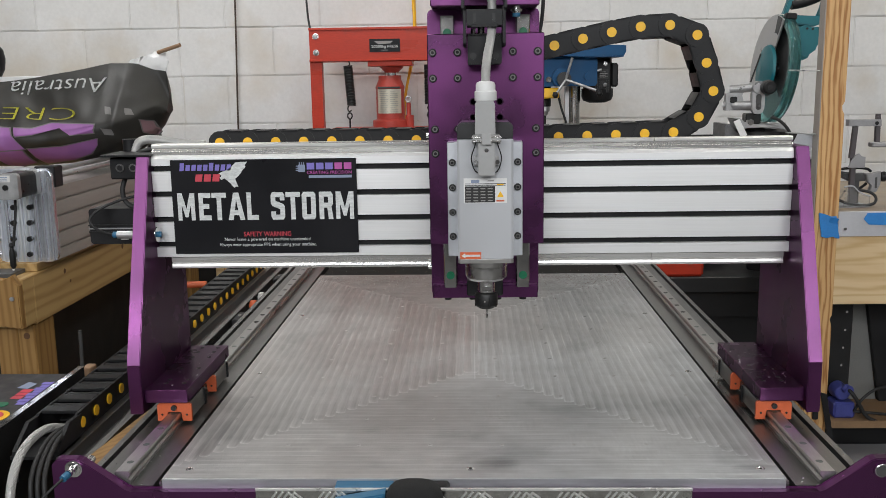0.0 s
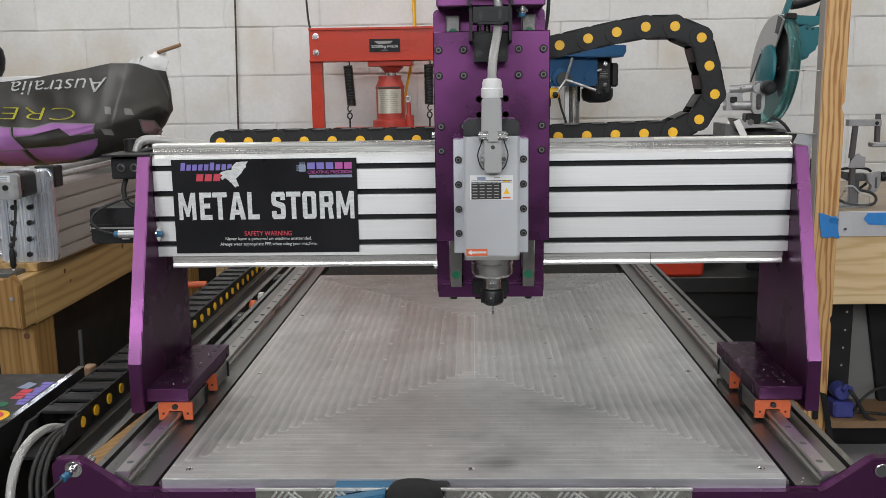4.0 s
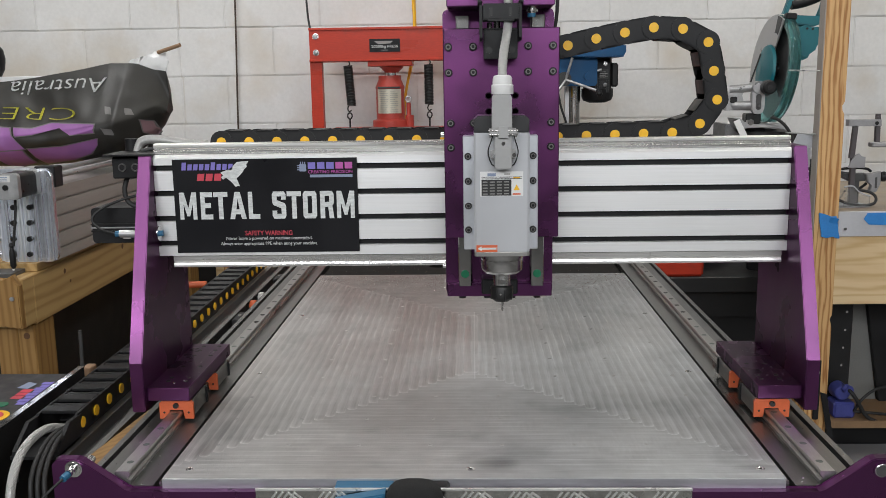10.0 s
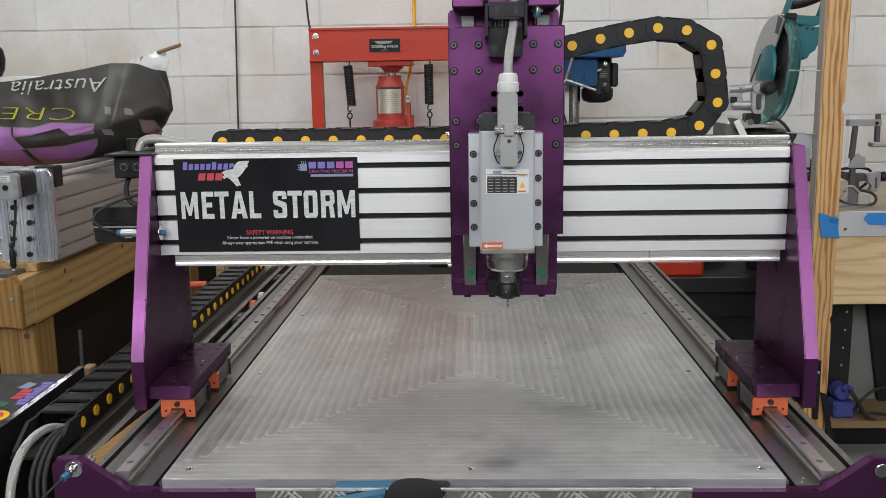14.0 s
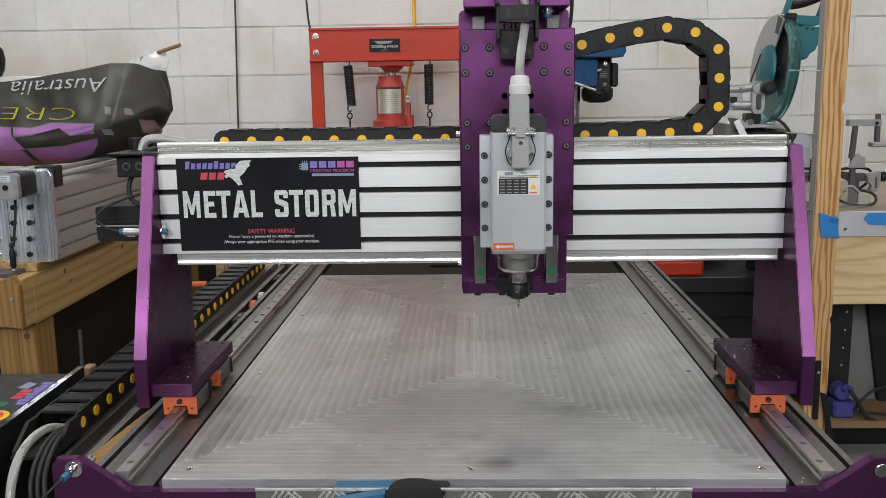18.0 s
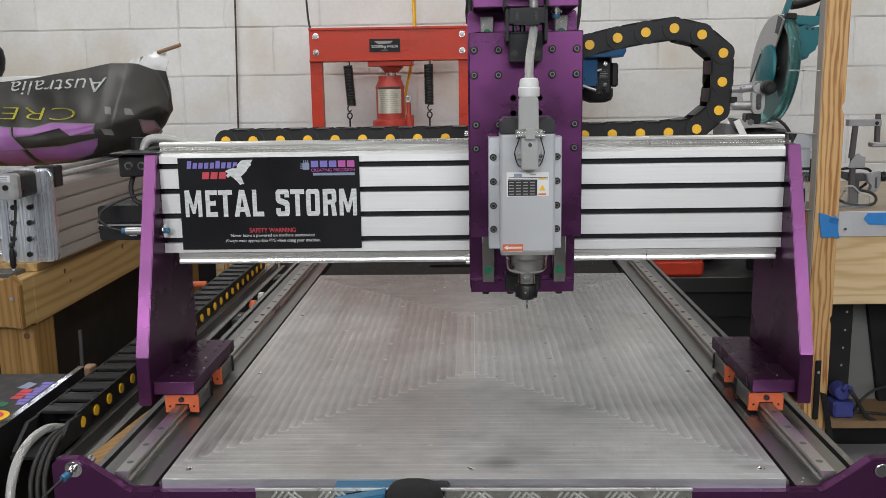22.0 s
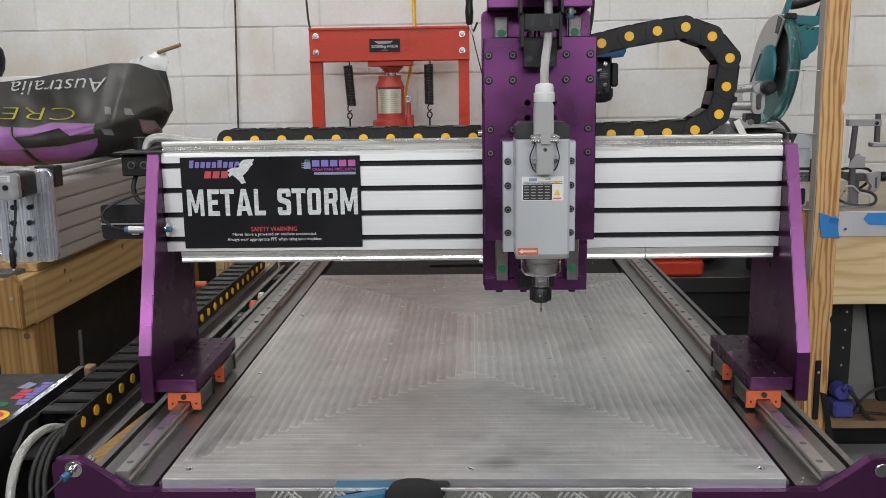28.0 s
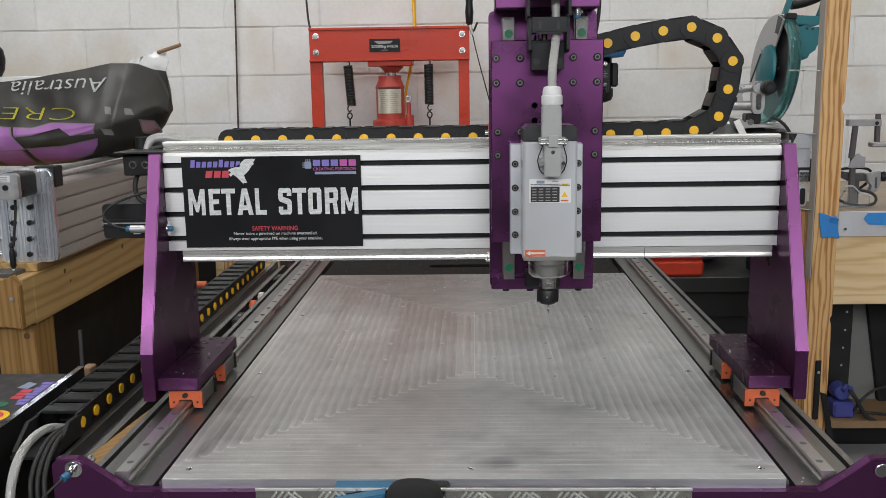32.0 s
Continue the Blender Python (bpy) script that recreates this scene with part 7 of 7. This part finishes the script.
part("stand", box(-1.75, -1.68, 2.60, 2.64, 0.9904, 1.3448), DARKGREY, al)
bk = thing("black_knob", (-1.36, 2.62, 1.383), "black rounded tool handle on the aluminium bar", "handle")
part("knob", lathe([(0.020, 0.0), (0.030, 0.02), (0.034, 0.05), (0.030, 0.075), (0.018, 0.09)], (-1.368, 2.62, 1.3834), n=18), BLACK, bk)

# control box beside the long chain
cb = thing("control_box", (-0.85, 1.36, 0.0), "dark control box with printed lid and steel edge", "control box")
part("box_body", box(-1.02, -0.672, 1.13, 1.50, 0.70, 0.862, 0.002), DARK, cb)
part("lid", box(-1.02, -0.676, 1.13, 1.50, 0.8625, 0.870, 0.001), mat("printed_lid", (0.022, 0.021, 0.024), 0.5, 0.0, 0.3, 30), cb, "dark printed lid")
part("edge_flange", box(-0.6715, -0.662, 1.12, 1.505, 0.80, 0.880, 0.0008), DARK, cb)
part("edge_trim", box(-0.6720, -0.6612, 1.12, 1.505, 0.8803, 0.8822), CHROME, cb, "bright steel edge")
for y in (1.20, 1.43):
    part("flange_screw", cyl((-0.661, y, 0.864), (-0.659, y, 0.864), 0.004, 10), CHROME, cb)
part("stop_ring", lathe([(0.026, 0), (0.026, 0.0012), (0.018, 0.0014)], (-0.716, 1.292, 0.870), n=28), YELLOW, cb, "yellow printed ring")
part("stop_disc", lathe([(0.0175, 0), (0.0175, 0.002), (0.012, 0.0024)], (-0.716, 1.292, 0.870), n=28), INKRED, cb)
part("stop_centre", lathe([(0.010, 0), (0.010, 0.0031)], (-0.716, 1.292, 0.870), n=20), YELLOW, cb)
part("ring_mark", lathe([(0.011, 0), (0.011, 0.001), (0.007, 0.0012)], (-0.728, 1.345, 0.870), n=20), GREEN, cb)
part("ring_mark", lathe([(0.009, 0), (0.009, 0.001), (0.006, 0.0012)], (-0.735, 1.318, 0.870), n=20), ORANGE, cb)
for k in range(8):
    part("print_bar", box(-0.706 - 0.004 * (k % 2), -0.692, 1.345 + 0.014 * k, 1.356 + 0.014 * k, 0.8702, 0.8707), INKPURPLE, cb)
for k in range(3):
    part("print_bar", box(-0.728, -0.710, 1.372 + 0.016 * k, 1.385 + 0.016 * k, 0.8702, 0.8707), INKRED, cb)
part("print_bar", prism([(-0.742, 1.425), (-0.722, 1.42), (-0.718, 1.445), (-0.736, 1.455)], "z", 0.8702, 0.8707), INKBLUE, cb)
part("box_stand", box(-1.0, -0.69, 1.16, 1.47, 0.012, 0.6998), DARKGREY, cb)
cb.location += Vector((-0.0145, 0, -0.012))
wb = thing("wood_offcut", (-0.655, 1.57, 0.0), "small wooden offcut beside the cable chain", "wood offcut")
part("offcut", box(-0.695, -0.678, 1.53, 1.56, 0.0, 0.858, 0.002), WOODSTICK, wb)

# timber stand seen through the gap beside the bed
ts = thing("timber_stand", (-0.53, 1.8, 0.0), "pine stand under the machine", "stand")
part("stand_rail", box(-0.545, -0.505, 1.10, 2.5, 0.60, 0.698, 0.002), PINE_Y, ts)
part("wedge", prism([(-0.5465, 1.11), (-0.5465, 1.19), (-0.524, 1.39), (-0.5165, 1.42), (-0.5165, 1.11)], "z", 0.70, 0.832, 0.001), PINE_OLD, ts, "pine wedge in the gap")
for y in (1.25, 2.3):
    part("stand_leg", box(-0.545, -0.505, y, y + 0.09, 0.0, 0.5998, 0.002), PINE, ts)

# odds and ends lying in the gap beside the rail
for nm, mt_, lab_, y, r in (("orange_stopper", ORANGE, "small orange plastic stopper beside the rail", 2.13, 0.011), ("cork", PAPER, "small beige plug beside the rail", 2.215, 0.010)):
    c = thing(nm, (-0.53, y, 0.70), lab_, "small part")
    part("stem", cyl((-0.529, y, 0.7005), (-0.529, y, 0.818), 0.004, 8), BLACK, c)
    part("cap", lathe([(r, 0.0), (r * 1.05, 0.006), (r * 0.7, 0.016)], (-0.529, y, 0.818), n=14), mt_, c)
for y0, y1 in ((1.96, 2.03), (2.39, 2.45)):
    c = thing("cable_clamp", (-0.529, (y0 + y1) / 2, 0.70), "black plastic cable clamp beside the rail", "clamp", group="cable clamps")
    part("clamp_body", box(-0.5385, -0.5185, y0, y1, 0.7005, 0.832, 0.002), BLACK, c)
    part("clamp_screw", cyl((-0.529, (y0 + y1) / 2, 0.832), (-0.529, (y0 + y1) / 2, 0.8335), 0.004, 10), CHROME, c)

# foam covered microphone clipped to the chequer plate
mic = thing("microphone", (-0.067, 1.04, 0.84), "black foam-covered microphone on a blue clip", "microphone")
bm = bmesh.new()
bmesh.ops.create_uvsphere(bm, u_segments=28, v_segments=18, radius=1.0)
for v in bm.verts:
    x, y, z = v.co
    k = (abs(x) ** 3.2 + abs(y) ** 3.2 + abs(z) ** 3.2) ** (1 / 3.2)
    v.co = Vector((-0.069 + 0.0365 * x / k, 1.041 + 0.0225 * y / k, 0.830 + 0.0395 * z / k))
for f in bm.faces:
    f.smooth = True
part("foam", bm, mat("black_foam", (0.012, 0.012, 0.012), 0.95, 0.0, 0.4, 60, (1, 1, 1), 0.9, 500), mic, "black foam windshield")
# blue and black pieces standing in for reflections in the plate's front edge
part("clip_jaw", box(-0.172, -0.098, 1.0702, 1.0896, 0.8372, 0.8480, 0.0012), BLUE, mic)
part("mount_jaw", prism([(-0.0965, 0.8372), (-0.0965, 0.8480), (-0.030, 0.8480), (-0.026, 0.8440), (-0.032, 0.8372)], "y", 1.0702, 1.0896, 0.0008), BLACK, mic)
part("clip", prism([(-0.170, 0.838), (-0.106, 0.850), (-0.106, 0.80), (-0.18, 0.80)], "y", 1.045, 1.0652, 0.002), BLUE, mic, "blue plastic clip")

# blocks of the back wall
BLK = {}


def block(x0, x1, z0, z1):
    key = (round(x1 - x0, 3), round(z1 - z0, 3))
    if key not in BLK:
        ob = part("block", box(x0 + 0.0006, x1 - 0.0006, 3.880, 3.8875, z0 + 0.0008, z1 - 0.0008, 0.0042, 2), BLOCK, wall_back, at=((x0 + x1) / 2, 3.88, (z0 + z1) / 2))
        BLK[key] = ob
    else:
        ob = new("block", BLK[key].data)
        ob.parent = wall_back
        ob.location = ((x0 + x1) / 2, 3.88, (z0 + z1) / 2)


for k in range(-5, 9):
    z0 = 1.1868 + 0.1992 * k
    first = -2.825 + (0.0 if k % 2 else 0.2) - 0.4
    for i in range(15):
        x0, x1 = first + 0.4 * i, first + 0.4 * (i + 1)
        if x0 + 0.05 < -1.219 < x1 - 0.05:
            block(x0, -1.2215, z0, z0 + 0.1992)
            block(-1.2165, x1, z0, z0 + 0.1992)
        else:
            block(x0, x1, z0, z0 + 0.1992)


# ---- what moves ----
TRAVEL = [(0.0, 0.0, 0.0, 0.0), (1.0, 0.0020, 0.0029, 0.0006), (2.0, 0.0033, 0.0051, 0.0014), (3.5, 0.0044, 0.0076, 0.0029), (5.5, 0.0065, 0.0115, 0.0051),
          (7.0, 0.0074, 0.0155, 0.0060), (8.5, 0.0078, 0.0187, 0.0070), (10.0, 0.0093, 0.0220, 0.0077), (11.5, 0.0113, 0.0250, 0.0083), (13.0, 0.0137, 0.0273, 0.0092),
          (14.5, 0.0177, 0.0313, 0.0105), (16.5, 0.0236, 0.0394, 0.0095), (17.5, 0.0262, 0.0434, 0.0078), (19.0, 0.0299, 0.0495, 0.0061), (20.5, 0.0336, 0.0545, 0.0050),
          (22.0, 0.0366, 0.0582, 0.0037), (23.5, 0.0387, 0.0624, 0.0024), (25.5, 0.0423, 0.0696, -0.0005), (27.5, 0.0470, 0.0774, -0.0034), (29.0, 0.0505, 0.0828, -0.0045),
          (30.5, 0.0532, 0.0863, -0.0060), (32.0, 0.0552, 0.0903, -0.0079)]


def motions():
    def moved(ob, fx, fz):
        x, y, z = ob.location
        return [(t, pose(x + fx * dx, y + dy, z + fz * dz)) for t, dy, dx, dz in TRAVEL]

    walk(gantry, moved(gantry, 0, 0))
    walk(chain, moved(chain, 0, 0))
    walk(carriage, moved(carriage, 1, 0))
    walk(head, moved(head, 1, 1))
    steps = [(t, chain_points(dx)) for t, dy, dx, dz in TRAVEL]
    for k, lk in enumerate(links):
        walk(lk, [(t, pose(p[k][0], 0, p[k][1], 0, -math.degrees(p[k][2]), 0)) for t, p in steps])


motions()
